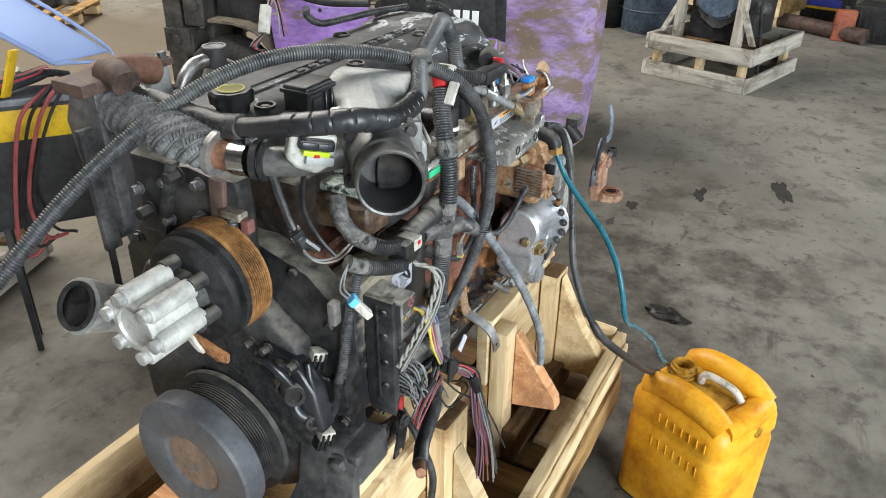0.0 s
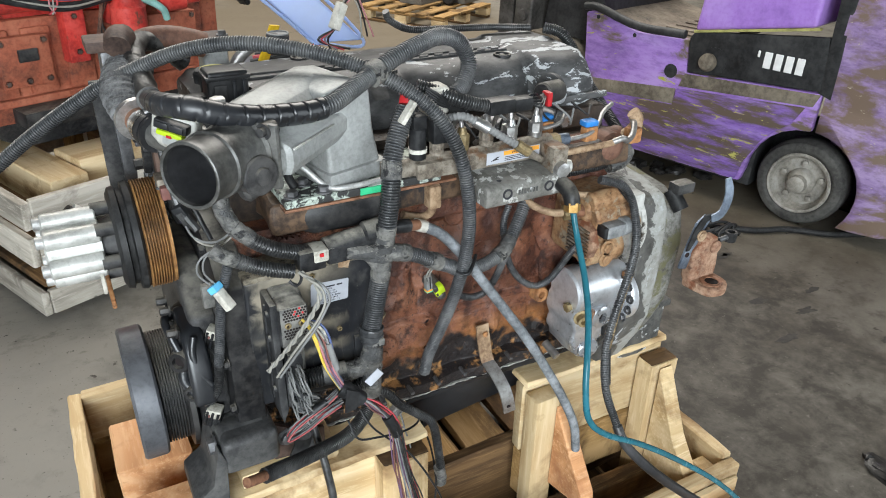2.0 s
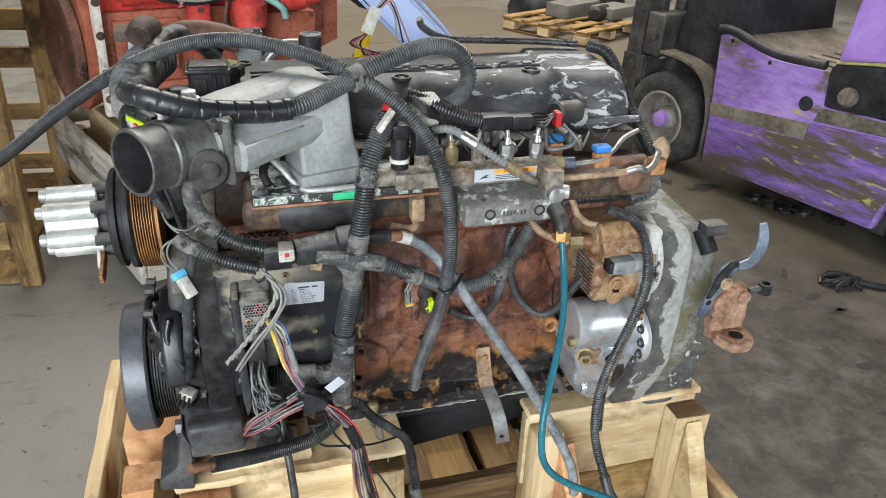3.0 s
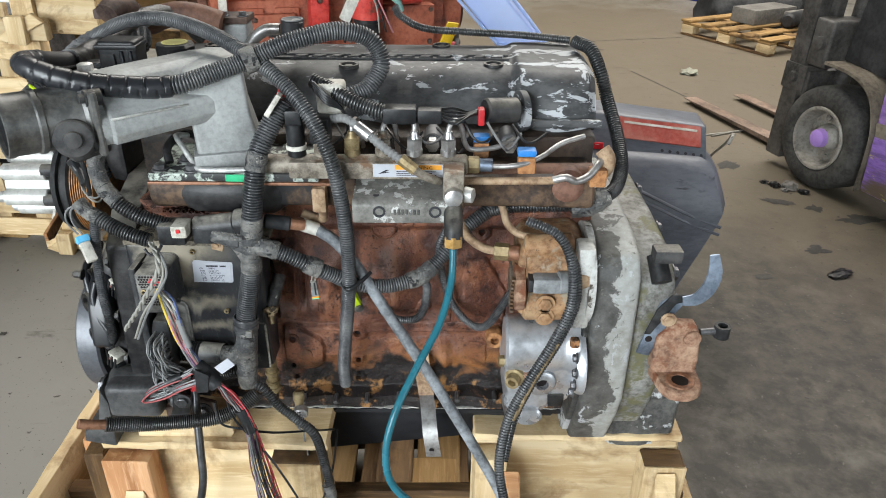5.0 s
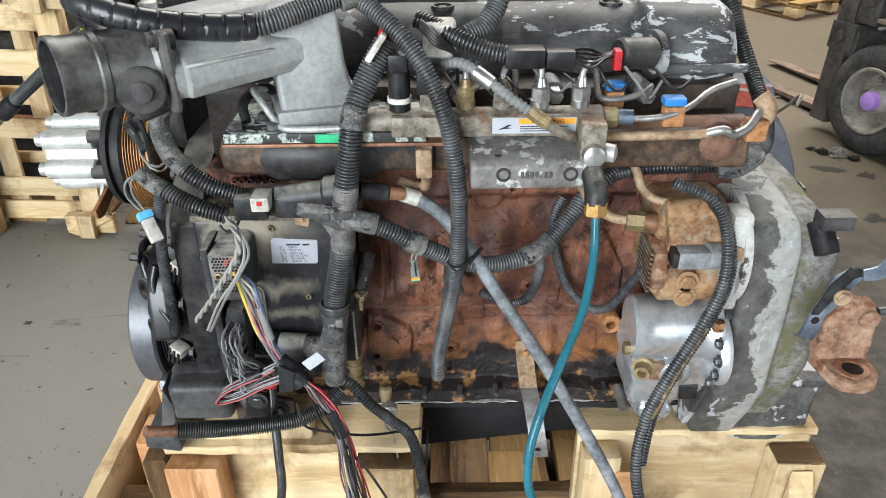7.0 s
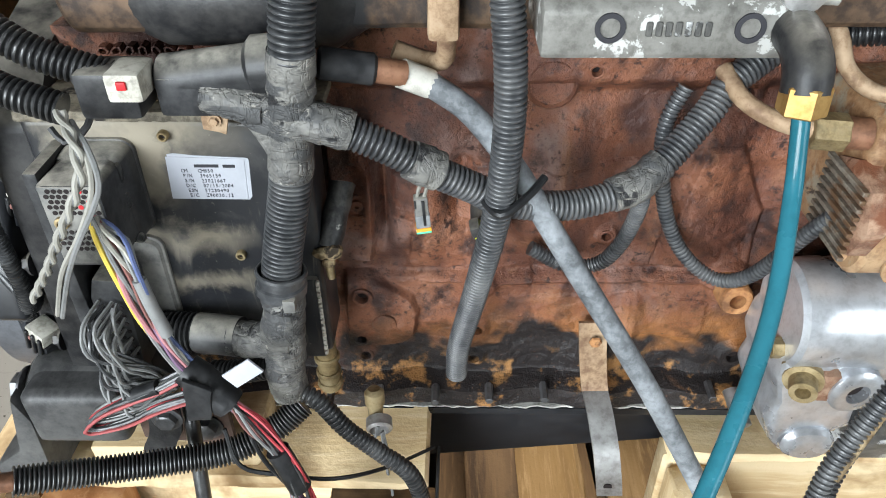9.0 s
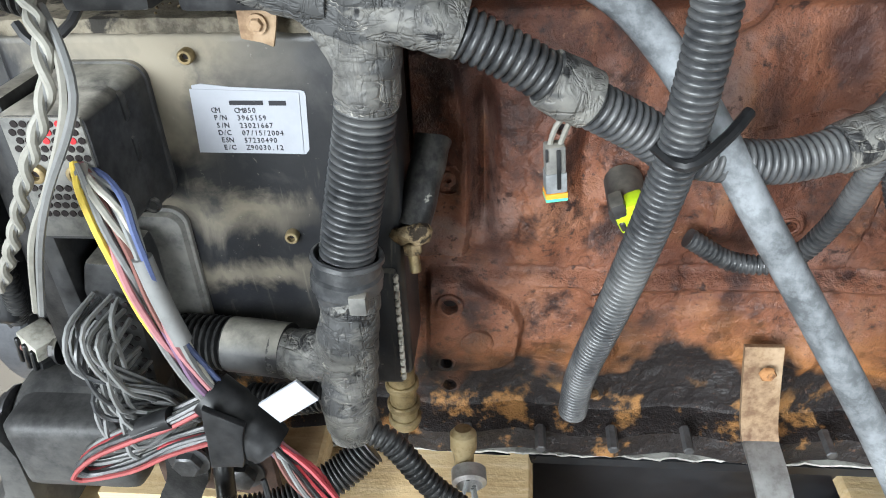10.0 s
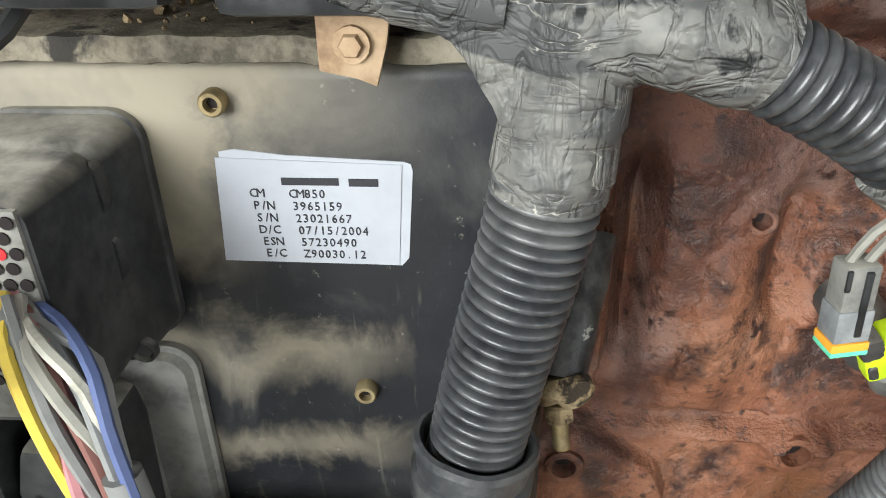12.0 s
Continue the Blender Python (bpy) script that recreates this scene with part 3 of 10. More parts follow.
def clear_plastic(name, colour, rough, trans):
    m, n, l, b = nodes_of(name)
    large = noise_of(n, l, 6, 5, 0.6)
    l.new(ramp(n, l, large, [(0.3, tuple(c * 0.85 for c in colour)), (0.7, colour)]), b.inputs["Base Color"])
    b.inputs["Transmission Weight"].default_value = trans
    r = n.new("ShaderNodeMapRange")
    r.inputs[3].default_value, r.inputs[4].default_value = rough - 0.1, rough + 0.15
    l.new(large, r.inputs[0])
    l.new(r.outputs[0], b.inputs["Roughness"])
    return m


CLEAR_BLUE = clear_plastic("cloudy_blue_plastic", (0.42, 0.55, 0.90), 0.38, 0.35)
BARREL_BLUE = surface("grimy_blue_drum", (0.05, 0.075, 0.11), (0.02, 0.025, 0.035), (0.12, 0.15, 0.19), 0.5, 0, 40, 5, 0.2)
BARREL_BLACK = surface("grimy_black_drum", (0.0175, 0.0182, 0.0196), (0.0084, 0.0084, 0.0084), (0.049, 0.049, 0.049), 0.5, 0, 40, 5, 0.2)
TRUCK_RED = surface("dusty_red_panel", (0.42, 0.075, 0.055), (0.25, 0.05, 0.04), (0.50, 0.22, 0.18), 0.5, 0, 60, 7, 0.1, 0.0005, 0.4)
STICKER = flat("red_sticker", (0.60, 0.02, 0.03), 0.4, 0, 0.08)
TEAL_PAINT = flat("pale_teal_paint", (0.22, 0.42, 0.38), 0.5)
CREAM = surface("dirty_cream_paint", (0.55, 0.52, 0.45), (0.25, 0.22, 0.18), (0.7, 0.68, 0.62), 0.55, 0, 80, 12, 0.3)
STONE = surface("dull_grey_steel_block", (0.15, 0.14, 0.125), (0.08, 0.075, 0.07), (0.22, 0.21, 0.19), 0.6, 0.1, 50, 6, 0.3)
GREASE = surface("grease_black", (0.014, 0.013, 0.012), (0.008, 0.008, 0.008), (0.035, 0.032, 0.03), 0.35, 0, 50, 20, 0.6, 0.002, 0.5)
OIL_STAIN = surface("soaked_oil_stain", (0.035, 0.032, 0.028), (0.022, 0.02, 0.018), (0.065, 0.06, 0.052), 0.6, 0, 60, 14, 0.2)
BATTERY_BLUE = flat("blue_case", (0.05, 0.06, 0.35), 0.4)
PAPER = flat("white_board_sheet", (0.74, 0.73, 0.70), 0.6, 0, 0.05)
LEAF = flat("crumpled_foil", (0.25, 0.25, 0.20), 0.5, 0.2, 0.3)
GREEN_LED = flat("green_button", (0.05, 0.7, 0.2), 0.3, 0, 0.1)

LOOM_DUSTY = surface("dusty_grey_loom", (0.042, 0.044, 0.048), (0.014, 0.0145, 0.015), (0.125, 0.126, 0.125), 0.34, 0.0, 120, 14, 0.15, 0.0004, 0.5)
DUST_TAN = surface("caked_pale_dust", (0.165, 0.142, 0.105), (0.035, 0.031, 0.025), (0.28, 0.25, 0.195), 0.8, 0.0, 140, 26, 0.7, 0.0012, 0.6, (0.030, 0.027, 0.023), (0.54, 0.60), 38)
CREAM_PLUG = surface("dirty_cream_plug", (0.42, 0.40, 0.34), (0.16, 0.15, 0.13), (0.6, 0.58, 0.52), 0.5, 0.0, 120, 30, 0.2, 0.0005, 0.5)
PEEL_BOOT = surface("scuffed_black_rubber", (0.022, 0.022, 0.023), (0.009, 0.009, 0.009), (0.085, 0.082, 0.076), 0.38, 0.0, 160, 40, 0.5, 0.001, 0.5, (0.24, 0.23, 0.205), (0.67, 0.69), 60)
CAKED = surface("caked_tan_dirt", (0.17, 0.115, 0.058), (0.03, 0.022, 0.015), (0.36, 0.28, 0.17), 0.8, 0.0, 200, 60, 0.9, 0.0016, 0.6, (0.035, 0.026, 0.018), (0.54, 0.60), 90)
PLASTIC_PALE = surface("dust_greyed_plastic", (0.135, 0.133, 0.126), (0.05, 0.05, 0.048), (0.26, 0.25, 0.225), 0.5, 0.0, 120, 16, 0.2, 0.0005, 0.45)
MOUNT_GREY = surface("dusty_black_mount", (0.050, 0.050, 0.051), (0.022, 0.022, 0.023), (0.115, 0.113, 0.108), 0.45, 0.0, 90, 16, 0.3, 0.0008, 0.5)
BRACKET_GREY = surface("chipped_grey_bracket", (0.165, 0.160, 0.146), (0.060, 0.057, 0.050), (0.27, 0.265, 0.245), 0.5, 0.1, 120, 22, 0.4, 0.0008, 0.5, (0.47, 0.47, 0.45), (0.57, 0.585), 26)
for glossy in (LOOM, LOOM_DUSTY, PLASTIC_GLOSS, RUBBER_SMOOTH, THROTTLE):
    glossy.node_tree.nodes["Principled BSDF"].inputs["Specular IOR Level"].default_value = 0.55


def dusty_tops(m, dust=(0.20, 0.185, 0.155), most=0.75):
    """Pale dust colour mixed into faces that look up, which also paints their tops lighter."""
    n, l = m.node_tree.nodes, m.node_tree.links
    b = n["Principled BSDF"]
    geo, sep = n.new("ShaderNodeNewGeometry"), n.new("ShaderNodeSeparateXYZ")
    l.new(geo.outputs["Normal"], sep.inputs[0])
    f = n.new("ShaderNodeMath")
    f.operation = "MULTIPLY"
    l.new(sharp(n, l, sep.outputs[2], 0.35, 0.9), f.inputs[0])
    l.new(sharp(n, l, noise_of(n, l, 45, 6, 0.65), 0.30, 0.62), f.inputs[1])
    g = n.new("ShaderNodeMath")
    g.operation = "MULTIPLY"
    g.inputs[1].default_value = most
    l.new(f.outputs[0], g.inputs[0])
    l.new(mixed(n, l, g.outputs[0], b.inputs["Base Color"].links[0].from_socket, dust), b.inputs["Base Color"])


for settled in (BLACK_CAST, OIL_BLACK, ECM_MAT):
    dusty_tops(settled)
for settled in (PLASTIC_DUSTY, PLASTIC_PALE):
    dusty_tops(settled, (0.34, 0.32, 0.275), 0.9)
CABLE_RED = flat("faded_red_cable", (0.30, 0.07, 0.07), 0.5)

# ---- mesh helpers ----
ENGINE_POSE = pose(0.5, 0, 1.08, 0, -2.0, 0) @ pose(-0.5, 0, -1.08)
I4 = Matrix.Identity(4)


def part(name, bm, material, parent=None, label="", smooth=True):
    """Links a bmesh as one mesh object under a thing or a part."""
    me = bpy.data.meshes.new(name)
    bmesh.ops.recalc_face_normals(bm, faces=bm.faces[:])
    bm.to_mesh(me)
    bm.free()
    me.materials.append(material)
    ob = new(name, me)
    if smooth:
        me.polygons.foreach_set("use_smooth", [True] * len(me.polygons))
        me.set_sharp_from_angle(angle=radians(38))
    if parent:
        ob.parent = parent
    if label:
        ob["label"] = label
    return ob


def thing(name, m, label, category, group="", kind=""):
    e = new(name)
    e.matrix_world = m
    return tagged(e, label, category, group, kind)


def bevelled(bm, r, seg=2, angle=30):
    if r > 0:
        es = [e for e in bm.edges if len(e.link_faces) == 2 and e.calc_face_angle(0) > radians(angle)]
        bmesh.ops.bevel(bm, geom=es, offset=r, segments=seg, profile=0.6, affect="EDGES", clamp_overlap=True)
    return bm


def box(x0, x1, y0, y1, z0, z1, r=0.002, seg=2, bm=None, m=I4):
    own = bmesh.new()
    bmesh.ops.create_cube(own, size=1, matrix=Matrix.LocRotScale(((x0 + x1) / 2, (y0 + y1) / 2, (z0 + z1) / 2), None, (x1 - x0, y1 - y0, z1 - z0)))
    bevelled(own, r, seg)
    return merged(own, bm, m)


def merged(own, bm=None, m=I4):
    if m != I4:
        bmesh.ops.transform(own, matrix=m, verts=own.verts[:])
    if bm is None:
        return own
    me = bpy.data.meshes.new("tmp")
    own.to_mesh(me)
    own.free()
    bm.from_mesh(me)
    bpy.data.meshes.remove(me)
    return bm


def prism(pts, a, b, axis="y", r=0.0, seg=2, bm=None, m=I4):
    """A polygon in the plane across axis, pushed from a to b along it. Points are (x, z) for y, (y, z) for x, (x, y) for z."""
    own = bmesh.new()
    put = {"y": lambda u, v, w: (u, w, v), "x": lambda u, v, w: (w, u, v), "z": lambda u, v, w: (u, v, w)}[axis]
    lo = [own.verts.new(put(u, v, a)) for u, v in pts]
    hi = [own.verts.new(put(u, v, b)) for u, v in pts]
    own.faces.new(lo)
    own.faces.new(hi[::-1])
    for i in range(len(pts)):
        j = (i + 1) % len(pts)
        own.faces.new((lo[i], hi[i], hi[j], lo[j]))
    bmesh.ops.recalc_face_normals(own, faces=own.faces[:])
    bevelled(own, r, seg)
    return merged(own, bm, m)


def axes_of(d):
    d = Vector(d).normalized()
    up = Vector((0, 0, 1)) if abs(d.z) < 0.9 else Vector((1, 0, 0))
    u = d.cross(up).normalized()
    return d, u, u.cross(d)


def lathe(p, d, profile, seg=24, bm=None, shape=None, caps=True):
    """Turns a profile of (along, radius) round the axis from p in direction d. shape(angle) scales the radius."""
    bm = bm or bmesh.new()
    d, u, v = axes_of(d)
    p = Vector(p)
    rings = []
    for s, r in profile:
        ring = []
        for k in range(seg):
            a = 2 * math.pi * k / seg
            rr = r * (shape(a) if shape else 1)
            ring.append(bm.verts.new(p + d * s + (u * math.cos(a) + v * math.sin(a)) * rr))
        rings.append(ring)
    for a, b in zip(rings, rings[1:]):
        for k in range(seg):
            j = (k + 1) % seg
            bm.faces.new((a[k], a[j], b[j], b[k]))
    if caps:
        bm.faces.new(rings[0][::-1])
        bm.faces.new(rings[-1])
    return bm


def rod(p, q, r, r2=None, seg=16, bm=None, chamfer=0.0):
    p, q = Vector(p), Vector(q)
    n = (q - p).length
    r2 = r if r2 is None else r2
    c = min(chamfer, n / 3)
    prof = [(0, r), (n, r2)] if not c else [(0, r - c), (c, r), (n - c, r2), (n, r2 - c)]
    return lathe(p, q - p, prof, seg, bm)


def bolt(p, d, r=0.008, h=0.006, bm=None, washer=True):
    bm = bm or bmesh.new()
    p, d = Vector(p), Vector(d).normalized()
    if washer:
        lathe(p, d, [(0, r * 1.45), (0.002, r * 1.45), (0.002, r * 1.0)], 16, bm)
    lathe(p, d, [(0.001, r), (h - 0.001, r), (h, r * 0.85)], 6, bm)
    return bm


def spline(pts, step=0.004):
    """Points at even steps along a smooth curve through pts."""
    P = [Vector(p) for p in pts]
    P = [P[0] * 2 - P[1]] + P + [P[-1] * 2 - P[-2]]
    fine = []
    for i in range(1, len(P) - 2):
        a, b, c, d = P[i - 1:i + 3]
        n = max(4, int((c - b).length / step * 2))
        for k in range(n):
            t = k / n
            fine.append(0.5 * ((2 * b) + (c - a) * t + (2 * a - 5 * b + 4 * c - d) * t * t + (3 * b - a - 3 * c + d) * t ** 3))
    fine.append(P[-2])
    out, left = [fine[0]], step
    for a, b in zip(fine, fine[1:]):
        n = (b - a).length
        while n > 0 and left <= n:
            a = a + (b - a) * (left / n)
            out.append(a)
            n, left = (b - a).length, step
        left -= n
    if (out[-1] - fine[-1]).length > step * 0.3:
        out.append(fine[-1])
    return out


FIVE = (0.7, 1, 0.7, -1.2, -1.5)
TEN = (-1.5, -0.1, 0.55, 0.88, 1.0, 1.0, 0.88, 0.55, -0.1, -1.5)


def tube(pts, r, seg=10, step=0.006, ribs=0.0, bm=None, radius=None, caps=True, wave=FIVE):
    """A pipe along a smooth curve; ribs: depth of its corrugation; radius(s) scales it along the way (s from 0 to 1)."""
    bm = bm or bmesh.new()
    line = spline(pts, step)
    n = len(line)
    d = (line[1] - line[0]).normalized()
    _, u, _ = axes_of(d)
    rings = []
    for i, p in enumerate(line):
        nd = (line[min(i + 1, n - 1)] - line[max(i - 1, 0)]).normalized()
        u = (u - nd * u.dot(nd)).normalized()
        v = nd.cross(u)
        rr = r * (radius(i / (n - 1)) if radius else 1)
        if ribs:
            rr += ribs * wave[i % len(wave)] * 0.5
        rings.append([bm.verts.new(p + (u * math.cos(2 * math.pi * k / seg) + v * math.sin(2 * math.pi * k / seg)) * rr) for k in range(seg)])
    for a, b in zip(rings, rings[1:]):
        for k in range(seg):
            j = (k + 1) % seg
            bm.faces.new((a[k], a[j], b[j], b[k]))
    if caps:
        bm.faces.new(rings[0][::-1])
        bm.faces.new(rings[-1])
    return bm


def hose(name, pts, r, mat, parent, label="", seg=12, step=0.006):
    return part(name, tube(pts, r, seg, step), mat, parent, label)


def rough_up(bm, size, amount, seed=0.0):
    for v in bm.verts:
        n = noise.noise_vector(v.co * size + Vector((seed, seed * 2, seed * 3)))
        v.co += n * amount
    return bm


def ribbon(line, width, thick, across=(1, 0, 0.02), bm=None):
    """A flat strip of sheet metal bent along a line."""
    bm = bm or bmesh.new()
    side = Vector(across).normalized()
    prev = None
    for i, p in enumerate(line):
        ahead = (line[min(i + 1, len(line) - 1)] - line[max(i - 1, 0)]).normalized()
        up = ahead.cross(side).normalized()
        ring = [bm.verts.new(p + side * (a * width / 2) + up * (b * thick / 2)) for a, b in ((-1, -1), (1, -1), (1, 1), (-1, 1))]
        if prev:
            for k in range(4):
                bm.faces.new((prev[k], prev[(k + 1) % 4], ring[(k + 1) % 4], ring[k]))
        else:
            bm.faces.new(ring)
        prev = ring
    bm.faces.new(prev[::-1])
    return bm


def grid_cut(bm, n):
    bmesh.ops.subdivide_edges(bm, edges=bm.edges[:], cuts=n, use_grid_fill=True)
    return bm

# ---- the hall ----
floor = tagged(part("floor", box(-14, 16, -9, 16, -0.2, 0, 0), CONCRETE), "grey stained concrete workshop floor with oil patches", "floor", kind="structure")
# walls and roof added out of view; their grey sets the bounce light
wall_north = tagged(part("wall_north", box(-14, 16, 14.0, 14.2, 0, 6.5, 0), WALL_MAT), "plain grey wall added out of view round the hall", "wall", kind="structure")
wall_east = tagged(part("wall_east", box(12.8, 13.0, -9, 14, 0, 6.5, 0), WALL_MAT), "plain grey wall added out of view round the hall", "wall", kind="structure")
wall_west = tagged(part("wall_west", box(-9.2, -9.0, -9, 14, 0, 6.5, 0), WALL_MAT), "plain grey wall added out of view round the hall", "wall", kind="structure")
wall_south = tagged(part("wall_south", box(-9.0, 12.8, -8.2, -8.0, 0, 6.5, 0), WALL_MAT), "plain grey wall added out of view round the hall", "wall", kind="structure")
ceiling = tagged(part("ceiling", box(-9.2, 13, -8.2, 14.2, 6.5, 6.7, 0), WALL_MAT), "plain grey roof added out of view above the hall", "ceiling", kind="structure")

# ---- engine: block, pan, head ----
engine = thing("diesel_engine", ENGINE_POSE @ pose(0.5, 0.3, 0.6), "dirty six-cylinder diesel engine with rusty block on a crate", "engine")
TO_ENGINE = pose(-0.5, -0.3, -0.6)


def epart(name, bm, mat, parent=None, label="", smooth=True):
    """A part of the engine, in the engine's own coordinates."""
    ob = part(name, bm, mat, parent or engine, label, smooth)
    if parent in (None, engine):
        ob.matrix_parent_inverse = TO_ENGINE
    return ob


def eloom(name, pts, r, label="", parent=None, pitch=0.0042, mat=None):
    if mat is LOOM_DUSTY and r > 0.008:
        return epart(name, tube(pts, r, 30, pitch / 10, min(0.0026, r * 0.19), wave=TEN), mat, parent, label)
    return epart(name, tube(pts, r, 16, pitch / 5, min(0.0026, r * 0.20)), mat or LOOM, parent, label)


def ehose(name, pts, r, mat, label="", parent=None, seg=10, step=0.006):
    return epart(name, tube(pts, r, seg, step), mat, parent, label)


def step_in(v, a, b):
    t = min(1, max(0, (v - a) / (b - a)))
    return t * t * (3 - 2 * t)


def inside(poly, x, z):
    """Distance inward from the nearest edge of a convex outline (negative outside)."""
    best = 1.0
    for (ax, az), (bx, bz) in zip(poly, poly[1:] + poly[:1]):
        ex, ez = bx - ax, bz - az
        best = min(best, (ex * (z - az) - ez * (x - ax)) / math.hypot(ex, ez))
    return best


PAD_LOW = [(0.314, 0.7023), (0.370, 0.7043), (0.3823, 0.7179), (0.3865, 0.7528), (0.3801, 0.770), (0.341, 0.7934), (0.318, 0.7941)]
PAD_HIGH = [(0.312, 0.806), (0.345, 0.806), (0.3495, 0.83), (0.3505, 0.895), (0.343, 0.94), (0.335, 0.955), (0.312, 0.955)]
PAD_REAR = [(0.60, 0.80), (0.69, 0.80), (0.69, 0.86), (0.655, 0.93), (0.62, 0.93), (0.606, 0.86)]
BOSSES = ((0.4425, 0.783, 0.013, 0.006), (0.4416, 0.7268, 0.010, 0.005), (0.440, 0.684, 0.009, 0.005), (0.7005, 0.690, 0.014, 0.008), (0.6463, 0.972, 0.012, 0.005), (0.672, 0.786, 0.017, 0.010), (0.5554, 0.833, 0.008, 0.004), (0.4445, 0.871, 0.018, 0.007), (0.405, 0.905, 0.009, 0.003))


LEDGES = (([(0.376, 0.80), (0.60, 0.80), (0.60, 0.912), (0.44, 0.904), (0.3936, 0.8996), (0.3873, 0.8908)], 0.0026), ([(0.4294, 0.778), (0.49, 0.778), (0.50, 0.86), (0.4301, 0.8553)], 0.0030), ([(0.50, 0.72), (0.66, 0.71), (0.66, 0.76), (0.60, 0.775), (0.49, 0.77)], 0.0022))
HOLES = ((0.3335, 0.7725, 0.0062), (0.3295, 0.7167, 0.0048), (0.4416, 0.7268, 0.0055), (0.440, 0.684, 0.0055), (0.330, 0.683, 0.0055), (0.7005, 0.690, 0.0075), (0.5554, 0.833, 0.0042), (0.4425, 0.783, 0.0066), (0.6463, 0.972, 0.0055), (0.525, 0.995, 0.004), (0.405, 0.905, 0.0040))


def block_side(x, z, cut=False):
    """How far out (in y) the cast side wall of the block stands."""
    y = 0.153
    swell = 0.5 + 0.5 * math.cos(2 * math.pi * (x - 0.385) / 0.118)
    y -= 0.014 * swell * step_in(z, 0.795, 0.85) * (1 - step_in(z, 0.93, 0.985))
    y += 0.005 * (1 - swell) ** 2 * step_in(z, 0.80, 0.83) * (1 - step_in(z, 0.88, 0.93))
    y -= 0.016 * step_in(z, 0.972, 0.990)
    y -= 0.007 * (1 - step_in(z, 0.786, 0.795))
    y -= 0.004 * step_in(x, 0.39, 0.40) * step_in(z, 0.783, 0.788) * (1 - step_in(z, 0.792, 0.797))
    y += 0.010 * (1 - step_in(z, 0.700, 0.738)) * (0.35 + 0.65 * swell)
    y -= 0.024 * (1 - step_in(z, 0.655, 0.663))
    for poly, h in ((PAD_LOW, 0.010), (PAD_HIGH, 0.010), (PAD_REAR, 0.006)):
        y -= h * step_in(inside(poly, x, z), -0.001, 0.0035)
    for bx, bz, r, h in BOSSES:
        y -= h * (1 - step_in(math.hypot(x - bx, z - bz), r, r * 1.5))
    for xa, za, zb, h in ((0.3975, 0.80, 0.90, 0.0035), (0.505, 0.82, 0.94, 0.006), (0.587, 0.70, 0.78, 0.005)):
        y -= h * step_in(x, xa - 0.012, xa - 0.002) * (1 - step_in(x, xa + 0.002, xa + 0.016)) * step_in(z, za, za + 0.02) * (1 - step_in(z, zb - 0.02, zb))
    if cut:
        for hx, hz, r in HOLES:
            y += 0.013 * (1 - step_in(math.hypot(x - hx, z - hz), r * 0.80, r * 1.15))
    y += 0.020 * math.exp(-((x - 0.358) / 0.0060) ** 2) * step_in(z, 0.815, 0.85) * (1 - step_in(z, 0.91, 0.945))
    y += 0.016 * math.exp(-((x - 0.425) / 0.010) ** 2) * step_in(z, 0.85, 0.87) * (1 - step_in(z, 0.90, 0.925))
    wander = 0.004 * noise.noise(Vector((x * 40, 1.7, z * 40))) + 0.002 * noise.noise(Vector((x * 130, 5.2, z * 130)))
    for poly, h in LEDGES:
        y -= h * step_in(inside(poly, x, z) + wander, -0.0008, 0.0014)
    n = noise.noise(Vector((x * 18, 3.1, z * 18))) * 0.003 + noise.noise(Vector((x * 60, 7.7, z * 60))) * 0.0016 + noise.noise(Vector((x * 170, 2.7, z * 170))) * 0.0008
    return y + n


def cast_block():
    bm = bmesh.new()
    nx, nz = 420, 240
    x0, x1, z0, z1 = 0.125, 0.812, 0.634, 1.030
    g = [[None] * (nz + 1) for _ in range(nx + 1)]
    for i in range(nx + 1):
        for k in range(nz + 1):
            x, z = x0 + (x1 - x0) * i / nx, z0 + (z1 - z0) * k / nz
            g[i][k] = bm.verts.new((x, block_side(x, z, True), z))
    for i in range(nx):
        for k in range(nz):
            bm.faces.new((g[i][k], g[i + 1][k], g[i + 1][k + 1], g[i][k + 1]))
    back = [[bm.verts.new((x, 0.46, z)) for z in (z0, z1)] for x in (x0, x1)]
    bm.faces.new((back[0][0], back[0][1], back[1][1], back[1][0]))
    bm.faces.new([g[i][nz] for i in range(nx + 1)] + [back[1][1], back[0][1]])
    bm.faces.new([g[i][0] for i in range(nx, -1, -1)] + [back[0][0], back[1][0]])
    bm.faces.new([g[0][k] for k in range(nz + 1)] + [back[0][1], back[0][0]])
    bm.faces.new([g[nx][k] for k in range(nz, -1, -1)] + [back[1][0], back[1][1]])
    return bm


block = epart("cylinder_block", cast_block(), BLOCK_RUST, label="brown rusted cast iron block")
for x, z, r in HOLES:
    bm = bmesh.new()
    y = block_side(x, z)
    lathe((x, y, z), (0, -1, 0), [(-0.006, r * 1.75), (0.0004, r * 1.6), (0.0012, r * 1.3), (0.0006, r), (-0.004, r * 0.92), (-0.012, r * 0.85)], 22, bm, caps=False)
    rough_up(bm, 200, 0.0008, x * 9)
    epart("threaded_boss", bm, BLOCK_RUST, block)
    # near-black disc at the hole's floor paints in its shade
    epart("dark_bore", lathe((x, y, z), (0, -1, 0), [(-0.012, r * 0.9), (-0.0075, r * 0.9)], 16), DARK_HOLE, block)
ring = lathe((0.335, block_side(0.335, 0.869), 0.869), (0, -1, 0), [(-0.004, 0.0112), (0.0026, 0.0110), (0.0032, 0.0098), (0.0008, 0.0088), (0.0008, 0.0060), (0.0026, 0.0052), (0.0026, 0.0022), (0.0006, 0.0018)], 30)
